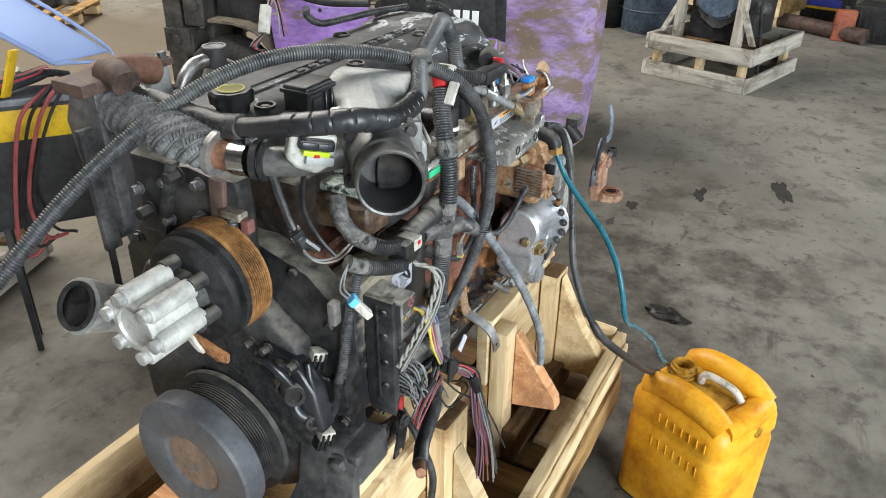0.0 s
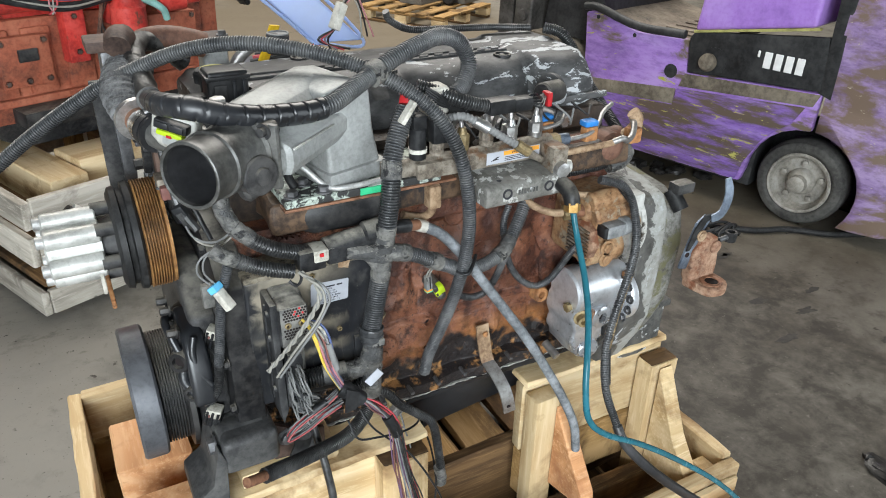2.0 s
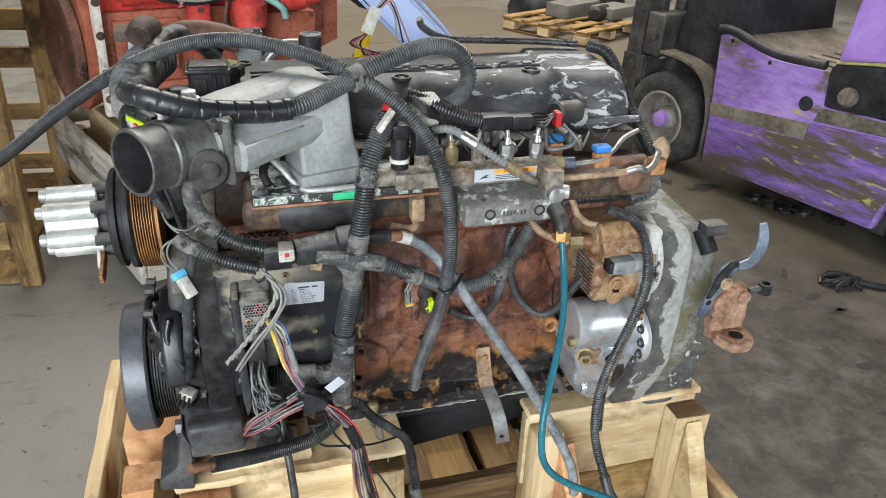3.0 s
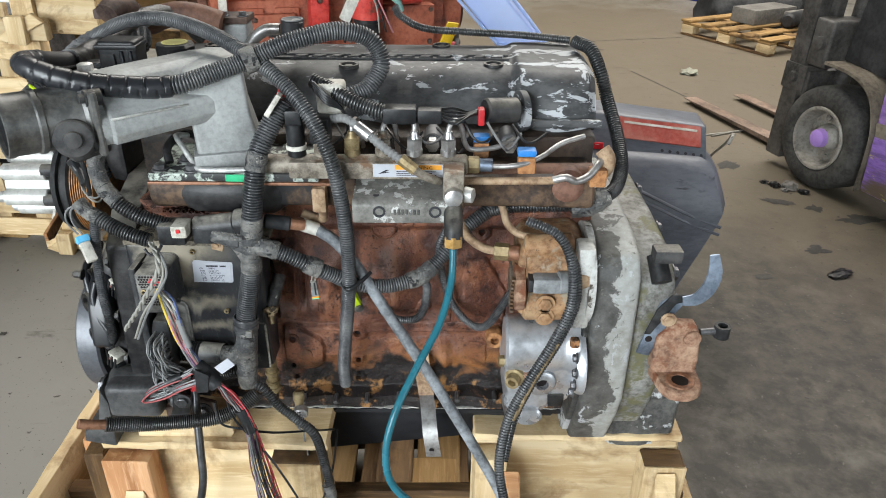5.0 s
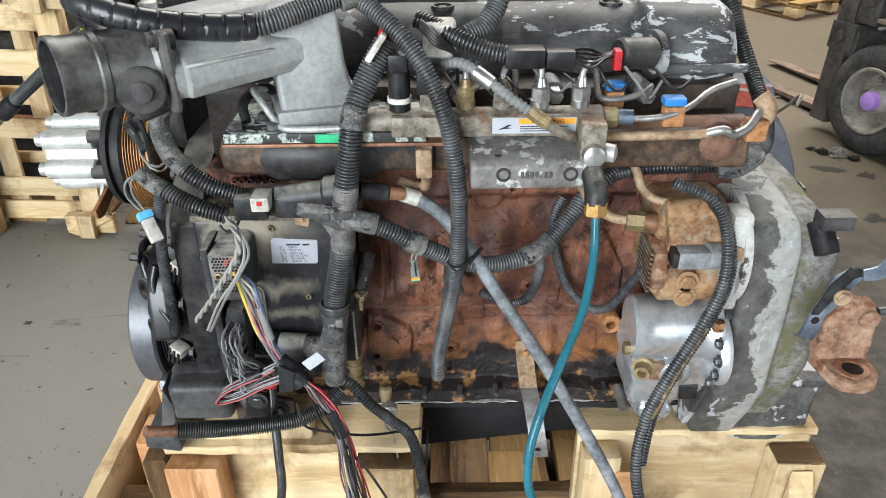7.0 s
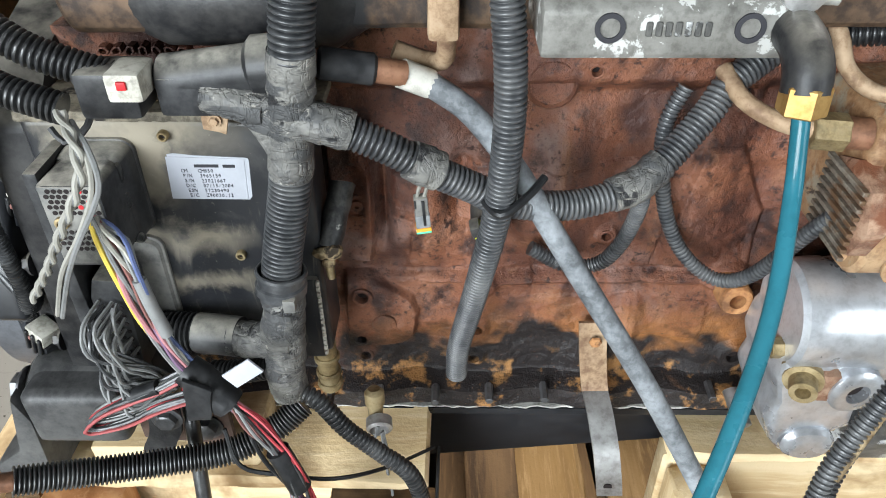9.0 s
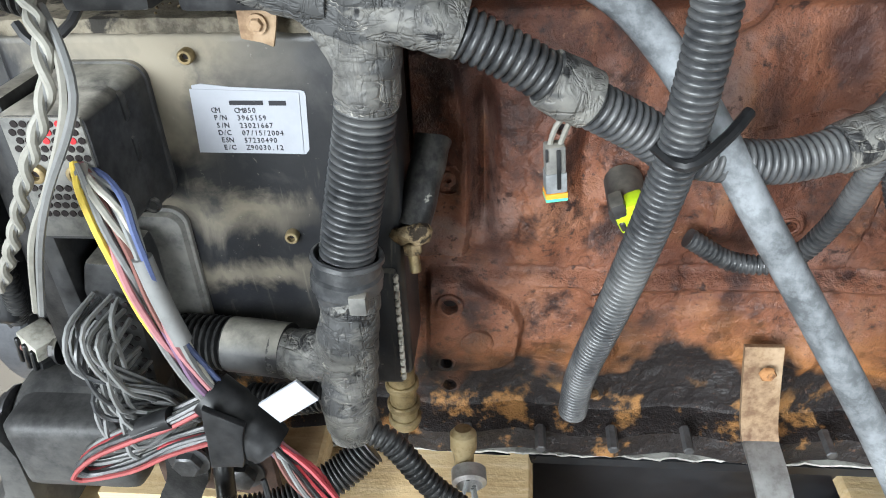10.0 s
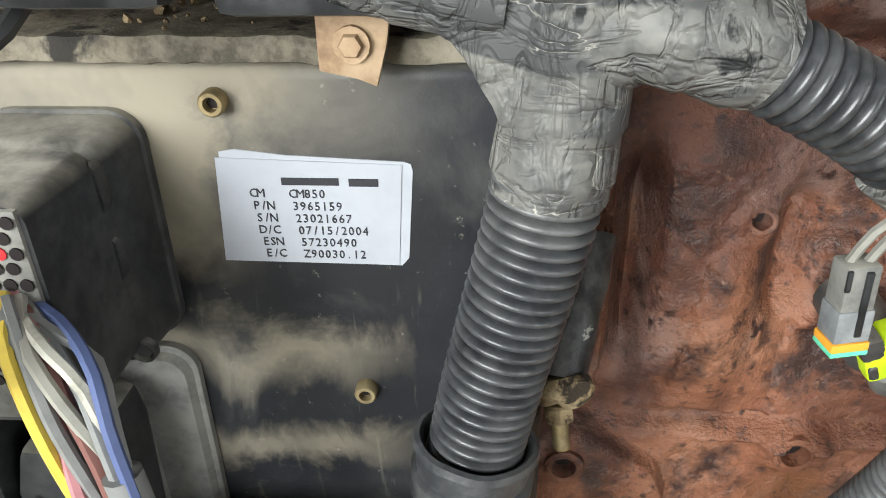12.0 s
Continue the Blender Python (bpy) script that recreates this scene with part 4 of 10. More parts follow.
epart("cast_boss", ring, BLOCK_RUST, block, "rusty cast ring with a sunk centre")
epart("tube_boss", rough_up(lathe((0.672, 0.15, 0.786), (0, -1, 0.05), [(0, 0.0155), (0.034, 0.0150), (0.036, 0.0135), (0.036, 0.0075), (0.020, 0.0070)], 26), 90, 0.0012), RUST_ORANGE, block)
for x, z, r in ((0.4927, 0.984, 0.0205), (0.71, 0.985, 0.0205)):
    epart("core_plug", lathe((x, block_side(x, z) + 0.004, z), (0, -1, 0), [(0, r), (0.007, r), (0.009, r * 0.9), (0.006, r * 0.82), (0.004, r * 0.5), (0.0045, r * 0.1)], 30), BLOCK_RUST, block)
epart("core_plug", rough_up(lathe((0.353, block_side(0.353, 0.739) + 0.001, 0.739), (0, -1, 0), [(0, 0.0122), (0.0022, 0.0115), (0.0030, 0.0095), (0.0026, 0.003)], 26), 120, 0.0005), BLOCK_RUST, block)
for x, z in ((0.295, 0.660), (0.345, 0.660), (0.4013, 0.6612), (0.4554, 0.6633), (0.5105, 0.6654), (0.612, 0.667), (0.6767, 0.6686), (0.73, 0.6735)):
    stud = rod((x, 0.134, z - 0.004), (x, 0.112, z - 0.006), 0.0042, seg=6, chamfer=0.0008)
    epart("rail_bolt", stud, STEEL_DARK, block)
pan_seal = box(0.16, 0.80, 0.1285, 0.46, 0.6302, 0.6322, 0.0003, 1)
bmesh.ops.subdivide_edges(pan_seal, edges=[e for e in pan_seal.edges if e.calc_length() > 0.5], cuts=150)
for v in pan_seal.verts:
    if v.co.y < 0.2:
        v.co.y += 0.0035 * noise.noise(Vector((v.co.x * 70, 4.0, 0))) + 0.0015 * noise.noise(Vector((v.co.x * 300, 2.0, 0)))
epart("pan_gasket", pan_seal, GASKET_WHITE, label="thin ragged grey gasket line")
# raised casting number: a dotted relief
bm = bmesh.new()
for k in range(7):
    lathe((0.162 + k * 0.0098, 0.138, 1.014), (0, -1, 0), [(0, 0.0052), (0.010, 0.0046), (0.010, 0.0030), (0.005, 0.0028)], 8, bm, shape=lambda a, k=k: 0.85 + 0.18 * math.cos(2 * a + k))
epart("casting_mark", bm, BLOCK_RUST, block)


def oil_pan():
    bm = bmesh.new()
    top = [(0.15, 0.128), (0.80, 0.128), (0.80, 0.45), (0.15, 0.45)]
    rows = [(0.629, 0.0), (0.621, 0.0), (0.619, 0.012), (0.56, 0.03)]
    rings = []
    for z, ins in rows:
        rings.append([bm.verts.new((x + (ins if x < 0.4 else -ins), y + (ins if y < 0.3 else -ins), z)) for x, y in top])
    rings.append([bm.verts.new(c) for c in ((0.20, 0.175, 0.47), (0.70, 0.165, 0.575), (0.70, 0.41, 0.575), (0.20, 0.41, 0.47))])
    for a, b in zip(rings, rings[1:]):
        for k in range(4):
            bm.faces.new((a[k], a[(k + 1) % 4], b[(k + 1) % 4], b[k]))
    bm.faces.new(rings[0])
    bm.faces.new(rings[-1])
    return bevelled(bm, 0.008, 3, 25)


epart("oil_pan", oil_pan(), PLASTIC_GLOSS, label="smooth black oil pan")
bm = box(0.13, 0.812, 0.165, 0.445, 1.030, 1.125, 0.006)
grid_cut(bm, 5)
epart("cylinder_head", rough_up(bm, 30, 0.004), HEAD_DARK, label="oily dark cylinder head")


# ---- valve cover ----
def cover_mesh():
    bm = bmesh.new()
    nx, nu = 150, 28
    x0, x1 = 0.128, 0.818
    rows = []
    for i in range(nx + 1):
        x = x0 + (x1 - x0) * i / nx
        lobe = 0.5 + 0.5 * math.cos(2 * math.pi * (x - 0.755) / 0.118)
        lobe = lobe ** 0.6
        big = step_in(x, 0.690, 0.705)
        out = 0.236 - 0.020 * lobe - 0.032 * big
        top = 1.198 + 0.006 * big
        end = min(step_in(x, x0 - 0.001, x0 + 0.02), 1 - step_in(x, x1 - 0.016, x1 + 0.004))
        prof = [(out + 0.004, 1.118), (out, 1.124), (out + 0.001, 1.150), (out + 0.006, 1.166 + 0.004 * lobe), (out + 0.030, top - 0.010), (out + 0.048, top), (0.345, top + 0.003), (0.425, top), (0.448, top - 0.012), (0.452, 1.13), (0.452, 1.118)]
        prof = [(0.34 + (y - 0.34) * (0.93 + 0.07 * end), z - 0.012 * (1 - end) * (z > 1.14)) for y, z in prof]
        rows.append([bm.verts.new((x, y + noise.noise(Vector((x * 20, y * 20, z * 20))) * 0.0012, z)) for y, z in prof])
    for a, b in zip(rows, rows[1:]):
        for k in range(len(a) - 1):
            bm.faces.new((a[k], b[k], b[k + 1], a[k + 1]))
    bm.faces.new(rows[0])
    bm.faces.new(rows[-1][::-1])
    return bm


valve_cover = epart("valve_cover", cover_mesh(), COVER, label="dusty black plastic cover with peeling grey patches")
bm = bmesh.new()
for k in range(12):
    x = 0.34 + k * 0.029
    prism([(x, 0.318), (x + 0.017, 0.318), (x + 0.024, 0.330), (x + 0.007, 0.330)], 1.199, 1.2042, "z", 0.001, 1, bm)
box(0.20, 0.69, 0.334, 0.337, 1.199, 1.2035, 0.001, 1, bm)
box(0.20, 0.69, 0.311, 0.314, 1.199, 1.2032, 0.001, 1, bm)
tagged(epart("top_rib", bm, COVER, valve_cover), kind="stuff")
for x, y in ((0.195, 0.262), (0.435, 0.275), (0.663, 0.286), (0.33, 0.41), (0.58, 0.41), (0.79, 0.40), (0.19, 0.40)):
    epart("cover_bolt", lathe((x, y, 1.198), (0, 0, 1), [(0, 0.016), (0.0045, 0.0155), (0.0045, 0.012), (-0.002, 0.011), (-0.002, 0.006), (0.003, 0.0055)], 24), OIL_BLACK, valve_cover)
epart("cover_bead", box(0.700, 0.822, 0.176, 0.186, 1.134, 1.146, 0.004), COVER, valve_cover)
epart("lobe_ring", lathe((0.700, 0.183, 1.158), (-1, -0.25, 0), [(-0.006, 0.030), (0.004, 0.031), (0.006, 0.028), (0.006, 0.016), (-0.004, 0.015)], 28), COVER, valve_cover)
cap = epart("oil_filler_cap", lathe((0.161, 0.290, 1.201), (0, 0, 1), [(-0.006, 0.022), (0.008, 0.022), (0.010, 0.029), (0.024, 0.030), (0.028, 0.027), (0.029, 0.010)], 48, shape=lambda a: 1 + 0.05 * math.cos(8 * a)), PLASTIC, label="black ribbed oil filler cap")
epart("cap_mark", lathe((0.161, 0.290, 1.2302), (0, 0, 1), [(0, 0.020), (0.0008, 0.020), (0.0008, 0.0172), (0, 0.0172)], 32), YELLOW_DULL, cap, "faded yellow ring mark")

# ---- intake side ----
bm = box(0.17, 0.80, 0.075, 0.19, 1.046, 1.094, 0.010, 3)
grid_cut(bm, 5)
manifold = epart("intake_manifold", rough_up(bm, 26, 0.006), MANIFOLD_RUST, label="oily rust-brown intake manifold casting")
epart("front_bulge", lathe((0.20, 0.10, 1.066), (1, 0, 0), [(0, 0.02), (0.03, 0.034), (0.14, 0.036), (0.17, 0.018)], 24), OIL_BLACK, manifold)
plate = epart("intake_plate", box(0.182, 0.415, 0.048, 0.20, 1.098, 1.110, 0.003), PLATE_PEEL, label="intake cover plate with flaking light green paint")
epart("green_tape", box(0.288, 0.338, 0.0465, 0.0495, 1.099, 1.109, 0.0005), GREEN, plate, "bright green gasket strip")
epart("copper_edge", box(0.18, 0.44, 0.047, 0.07, 1.0935, 1.0975, 0.001), COPPER, manifold)
for x, y in ((0.196, 0.062), (0.222, 0.095), (0.24, 0.06), (0.27, 0.10)):
    epart("plate_bolt", bolt((x, y, 1.110), (0, 0, 1), 0.008, 0.009), STEEL_DARK, plate)
ehose("breather_pipe", [(0.222, 0.115, 1.140), (0.213, 0.095, 1.147), (0.222, 0.084, 1.138), (0.242, 0.066, 1.118), (0.262, 0.050, 1.1145), (0.34, 0.054, 1.1145)], 0.0040, ALU, "thin grey steel pipe")
bm = bmesh.new()
tube([(0.205, 0.075, 1.115), (0.200, 0.09, 1.132), (0.215, 0.12, 1.142), (0.24, 0.13, 1.128)], 0.006, 10, 0.005, bm=bm)
epart("oily_hose", bm, RUBBER, plate)


HORN = pose(0.137, 0.030, 0, 0, 0, 40.5)


def horn_body():
    """A sloped-top duct along its own x axis; the front faces minus y."""
    bm = bmesh.new()
    ring = [(-0.058, 1.170), (-0.064, 1.182), (-0.064, 1.198), (-0.061, 1.206), (-0.050, 1.211), (-0.034, 1.222), (-0.018, 1.237), (-0.004, 1.243), (0.030, 1.244), (0.046, 1.238), (0.050, 1.18), (0.042, 1.170)]
    rings = []
    for s, f, dz in ((-0.012, 0.80, 0.0), (0.004, 0.80, 0.0), (0.006, 0.94, 0.001), (0.05, 0.98, 0.004), (0.10, 1.0, 0.006), (0.15, 1.0, 0.008), (0.185, 0.96, 0.006)):
        rings.append([bm.verts.new((s, y * f, 1.203 + (z - 1.203) * (0.9 + 0.1 * f) + dz)) for y, z in ring])
    n = len(ring)
    for a, b in zip(rings, rings[1:]):
        for k in range(n):
            bm.faces.new((a[k], a[(k + 1) % n], b[(k + 1) % n], b[k]))
    bm.faces.new(rings[0])
    bm.faces.new(rings[-1][::-1])
    bmesh.ops.recalc_face_normals(bm, faces=bm.faces[:])
    bevelled(bm, 0.004, 2, 20)
    bmesh.ops.transform(bm, matrix=HORN, verts=bm.verts[:])
    return bm


horn = epart("intake_horn", horn_body(), ALU_DULL, label="dull grey cast aluminium intake horn")
OUTLET = pose(0.250, 0.060, 0, 0, 0, 16)
epart("horn_outlet", prism([(-0.004, 1.243), (0.030, 1.251), (0.064, 1.248), (0.073, 1.238), (0.078, 1.18), (0.090, 1.128), (0.090, 1.112), (0.000, 1.112), (0.001, 1.135), (-0.002, 1.199)], 0.0, 0.115, "y", 0.009, 3, None, OUTLET), ALU_DULL, horn)
epart("horn_foot", box(-0.004, 0.098, -0.007, 0.12, 1.1105, 1.133, 0.004, 2, None, OUTLET), ALU_DULL, horn)
epart("horn_rib", box(0.002, 0.100, -0.0655, -0.062, 1.2055, 1.2085, 0.001, 1, None, HORN), ALU_BRIGHT, horn)
epart("flange_plate", box(-0.014, -0.004, -0.052, 0.046, 1.158, 1.240, 0.006, 2, None, HORN), THROTTLE, horn)
AX = Vector((-0.76, -0.645, 0.045)).normalized()
C0 = Vector((0.131, 0.0245, 1.2005))
throttle = epart("throttle_body", lathe(C0, AX, [(-0.008, 0.027), (-0.004, 0.045), (0.008, 0.045), (0.012, 0.0414), (0.03, 0.0405), (0.038, 0.0383), (0.054, 0.038), (0.056, 0.0401), (0.062, 0.0401), (0.064, 0.0378), (0.088, 0.0376), (0.092, 0.0391), (0.099, 0.0391), (0.1, 0.0374), (0.099, 0.0349), (0.06, 0.0342), (0.02, 0.0306)], 48), THROTTLE, label="dark grey throttle body with an open round inlet")
# dark liner paints in the shade of the open inlet
epart("dark_bore", lathe(C0, AX, [(0.024, 0.0), (0.024, 0.0298), (0.060, 0.0330), (0.094, 0.0341)], 40, caps=False), RUBBER_SMOOTH, throttle)
CAPC = Vector((0.131, -0.0185, 1.186))
epart("side_cap", lathe(CAPC, (0.36, -0.93, 0.05), [(-0.035, 0.0245), (0.012, 0.024), (0.014, 0.022), (0.015, 0.011), (0.019, 0.010), (0.020, 0.006)], 32), BLACK_CAST, throttle)
epart("throttle_motor", lathe(CAPC + Vector((0.02, 0.02, -0.012)), (-0.9, -0.2, -0.3), [(0, 0.016), (0.035, 0.017), (0.04, 0.012)], 20), BLACK_CAST, throttle)
for a in (40, 140, 220, 320):
    d, u, v = axes_of(AX)
    epart("flange_ear", lathe(C0 + (u * math.cos(radians(a)) + v * math.sin(radians(a))) * 0.046, AX, [(-0.010, 0.011), (0.009, 0.010), (0.009, 0.006), (0.015, 0.0055)], 16), BLACK_CAST, throttle)
# elbow that feeds the horn from the far side
LQ = pose(0.061, 0.066, 1.2255, 0, 14, -38)
elbow = epart("crossover_elbow", tube([(0.110, 0.066, 1.200), (0.092, 0.080, 1.199), (0.065, 0.104, 1.197), (0.046, 0.142, 1.197)], 0.0195, 20, 0.006, radius=lambda s: 1.0 - 0.08 * s), THROTTLE, label="dark cast crossover elbow")
epart("chrome_clamp", tube([(0.0435, 0.150, 1.198), (0.0405, 0.174, 1.197)], 0.0215, 28, 0.004), CHROME, elbow, "bright clamp band")
for y0, y1, rr in ((0.132, 0.1365, 0.0250), (0.1405, 0.148, 0.0240)):
    epart("rubber_ring", tube([(0.0515 - (y0 - 0.13) * 0.4, y0, 1.1975), (0.0515 - (y1 - 0.13) * 0.4, y1, 1.1978)], rr, 28, 0.002), RUBBER_SMOOTH, elbow)
epart("neck_casting", prism([(-0.030, 0.014), (0.026, 0.014), (0.026, -0.022), (0.008, -0.036), (-0.018, -0.030), (-0.030, -0.020)], 0.003, 0.026, "y", 0.005, 3, None, LQ), CREAM_CAST, elbow, "pale dirty cast neck")
epart("clamp_screw", bolt((0.041, 0.150, 1.2205), (1, 0, 0.2), 0.004, 0.016), STEEL, elbow)
epart("copper_sleeve", tube([(0.0405, 0.170, 1.197), (0.037, 0.200, 1.197)], 0.0185, 24, 0.004), COPPER, elbow, "heat-tinted steel sleeve")
epart("steel_clamp", tube([(0.037, 0.196, 1.198), (0.0358, 0.204, 1.1992)], 0.0292, 28, 0.003), STEEL_PIPE, elbow)


def braid_sleeve():
    bm = bmesh.new()
    line = spline([(0.0365, 0.198, 1.199), (0.033, 0.235, 1.207), (0.032, 0.275, 1.2125), (0.043, 0.335, 1.216), (0.057, 0.395, 1.216)], 0.0030)
    n, seg = len(line), 44
    rings = []
    for i, p in enumerate(line):
        d, u, v = axes_of(line[min(i + 1, n - 1)] - line[max(i - 1, 0)])
        r = 0.0245 + 0.0055 * min(1, i / n * 1.4)
        rings.append([bm.verts.new(p + (u * math.cos(2 * math.pi * k / seg) * 1.05 + v * math.sin(2 * math.pi * k / seg)) * (r + 0.0022 * ((i + k) % 2) + 0.001 * ((i - k) % 3 == 0))) for k in range(seg)])
    for a, b in zip(rings, rings[1:]):
        for k in range(seg):
            bm.faces.new((a[k], a[(k + 1) % seg], b[(k + 1) % seg], b[k]))
    return bm


epart("braided_sleeve", braid_sleeve(), BRAID, label="grey woven heat sleeve", smooth=False)
conn = epart("green_connector", box(-0.021, 0.021, -0.009, 0.009, -0.003, 0.009, 0.003, 2, None, LQ), PLASTIC, label="black sensor plug with a lime green latch")
for k in range(2):
    epart("plug_lobe", box(-0.019 + 0.019 * k, -0.002 + 0.019 * k, -0.011, -0.006, -0.001, 0.007, 0.002, 2, None, LQ), PLASTIC_GLOSS, conn)
epart("latch", box(-0.016, 0.016, -0.0105, 0.004, -0.0095, -0.003, 0.002, 2, None, LQ), LIME, conn)
epart("red_tab", box(-0.003, 0.004, -0.0115, -0.008, -0.0105, -0.0065, 0.001, 1, None, LQ), RED, conn)
epart("plug_foot", box(-0.010, 0.024, -0.006, 0.016, -0.022, -0.010, 0.003, 2, None, LQ), ALU_DULL, conn)
boxp = epart("relay_plug", box(0.117, 0.169, 0.118, 0.158, 1.200, 1.270, 0.005, 3), PLASTIC, label="glossy black plastic plug housing")
epart("frame", box(0.1145, 0.1715, 0.1155, 0.1605, 1.259, 1.265, 0.002), PLASTIC, boxp)
epart("window", box(0.124, 0.140, 0.1150, 0.1185, 1.233, 1.254, 0.002), RUBBER, boxp)
epart("window", box(0.126, 0.144, 0.1150, 0.1185, 1.214, 1.226, 0.002), RUBBER, boxp)
for dx in (0.148, 0.160):
    epart("housing_rib", box(dx, dx + 0.004, 0.1145, 0.1185, 1.206, 1.258, 0.001, 1), PLASTIC_GLOSS, boxp)
epart("side_plug", box(0.092, 0.117, 0.124, 0.148, 1.222, 1.240, 0.004), PLASTIC, boxp)
bm = bmesh.new()
for dz in (0, 0.006, 0.012):
    tube([(0.093, 0.136, 1.225 + dz), (0.078, 0.125, 1.222 + dz), (0.062, 0.09, 1.228 + dz)], 0.0018, 6, 0.006, bm=bm)
epart("plug_lead", bm, PLASTIC, boxp)
epart("horn_bolt", bolt((0.118, 0.075, 1.240), (0, 0, 1), 0.010, 0.012), ALU, horn)

# ---- front end: gear case, pulleys, damper ----
gear = epart("gear_case", prism([(0.085, 0.66), (0.065, 0.75), (0.075, 0.98), (0.12, 1.02), (0.20, 1.045), (0.42, 1.04), (0.49, 0.96), (0.50, 0.72), (0.44, 0.64), (0.15, 0.63)], 0.085, 0.128, "x", 0.006, 2), OIL_BLACK, label="oily black gear case")
epart("case_cover", prism([(0.12, 0.66), (0.10, 0.76), (0.12, 0.92), (0.20, 0.98), (0.40, 0.98), (0.46, 0.88), (0.46, 0.70), (0.40, 0.62), (0.18, 0.62)], 0.045, 0.086, "x", 0.012, 3), BLACK_CAST, gear)
for y, z in ((0.078, 0.70), (0.072, 0.78), (0.075, 0.86), (0.085, 0.95), (0.14, 1.02), (0.30, 1.03), (0.45, 0.99)):
    epart("case_bolt", bolt((0.085, y, z), (-1, 0, 0), 0.007, 0.008), OIL_BLACK, gear)
HC = Vector((0.0, 0.228, 1.018))
pulley = epart("fan_pulley", lathe(HC + Vector((-0.022, 0, 0)), (1, 0, 0), [(0.0, 0.020), (0.0, 0.066), (0.004, 0.074), (0.012, 0.076), (0.014, 0.070), (0.020, 0.070), (0.022, 0.079), (0.030, 0.080), (0.034, 0.076)], 64), RUBBER, label="black fan drive pulley")
prof = [(0.034, 0.074)]
for k in range(8):
    s = 0.036 + k * 0.0036
    prof += [(s, 0.080), (s + 0.0010, 0.080), (s + 0.0018, 0.0725), (s + 0.003, 0.0725)]
prof += [(0.066, 0.079), (0.070, 0.079), (0.070, 0.03)]
epart("grooved_rim", lathe(HC + Vector((-0.022, 0, 0)), (1, 0, 0), prof, 64), RUST_RIM, pulley, "orange rusty grooved belt rim")
for k in range(6):
    a = radians(60 * k + 15)
    epart("drive_stud", rod(HC + Vector((-0.045, 0.047 * math.cos(a), 0.047 * math.sin(a))), HC + Vector((-0.016, 0.047 * math.cos(a), 0.047 * math.sin(a))), 0.010, seg=14), BLACK_CAST, pulley)
epart("drive_cone", lathe(HC + Vector((-0.04, 0, 0)), (1, 0, 0), [(0, 0.03), (0.028, 0.04)], 28), BLACK_CAST, pulley)
hub = epart("fan_hub", lathe(HC + Vector((-0.112, 0, 0)), (1, 0, 0), [(0.004, 0.021), (0.004, 0.025), (0.0, 0.026), (0.0, 0.033), (0.003, 0.036), (0.072, 0.036), (0.074, 0.03)], 40), ALU_BRIGHT, label="bright lobed aluminium fan spacer")
for k in range(6):
    a = radians(60 * k + 15)
    c = HC + Vector((-0.110, 0.040 * math.cos(a), 0.040 * math.sin(a)))
    epart("lobe", rod(c, c + Vector((0.070, 0, 0)), 0.0135, seg=18, chamfer=0.002), ALU_BRIGHT, hub)
    epart("lobe_bolt", lathe(c, (-1, 0, 0), [(0, 0.009), (0.009, 0.009), (0.010, 0.007)], 12), ALU, hub)
epart("orange_tag", prism([(0.150, 0.962), (0.205, 0.975), (0.212, 0.958), (0.170, 0.944), (0.152, 0.948)], -0.046, -0.040, "x", 0.002), RUST_ORANGE, hub)
epart("pale_clip", prism([(0.205, 0.978), (0.216, 0.972), (0.196, 0.955), (0.186, 0.955)], -0.052, -0.047, "x", 0.001), WHITE_PLASTIC, hub)
shaft_y = 0.265
damper = epart("crank_damper", lathe((-0.050, shaft_y, 0.712), (1, 0, 0), [(0.006, 0.048), (0.002, 0.052), (0.0, 0.058), (0.0, 0.108), (0.004, 0.112), (0.036, 0.112), (0.040, 0.108), (0.040, 0.06)], 72), DAMPER, label="dark steel crankshaft damper")
epart("rusty_centre", lathe((-0.0455, shaft_y, 0.712), (1, 0, 0), [(0, 0.0), (0, 0.049), (0.006, 0.050)], 40, caps=False), DAMPER_RUST, damper, "rusty centre recess")
prof = [(0.040, 0.07), (0.041, 0.094)]
for k in range(8):
    s = 0.044 + k * 0.0042
    prof += [(s, 0.096), (s + 0.0014, 0.096), (s + 0.0024, 0.091), (s + 0.0036, 0.091)]
prof += [(0.078, 0.097), (0.080, 0.112), (0.088, 0.113), (0.092, 0.10), (0.092, 0.04)]
epart("grooved_band", lathe((-0.050, shaft_y, 0.712), (1, 0, 0), prof, 64), OIL_BLACK, damper)
# mount under the front corner
mount = epart("front_mount", rod((0.045, 0.075, 0.715), (0.125, 0.075, 0.715), 0.040, seg=28, chamfer=0.006), MOUNT_GREY, label="black tubular front engine mount")
epart("mount_pad", box(0.050, 0.135, 0.030, 0.11, 0.690, 0.752, 0.012, 3), MOUNT_GREY, mount)
epart("mount_bolt", bolt((0.046, 0.058, 0.735), (-1, 0, 0), 0.013, 0.012), STEEL_DARK, mount)
epart("foot_plate", prism([(0.00, 0.64), (0.05, 0.63), (0.055, 0.72), (0.045, 0.75), (0.030, 0.68), (0.002, 0.66)], 0.03, 0.13, "y", 0.004), MOUNT_GREY, mount)
epart("hanger_plate", prism([(0.130, 0.665), (0.215, 0.655), (0.215, 0.70), (0.165, 0.715), (0.130, 0.74)], 0.058, 0.066, "y", 0.003), RUST_DARK, mount, "dark rusty hanger plate")
for x, z in ((0.153, 0.706), (0.192, 0.684)):
    epart("hanger_bolt", bolt((x, 0.058, z), (0, -1, 0), 0.011, 0.010), STEEL_DARK, mount)
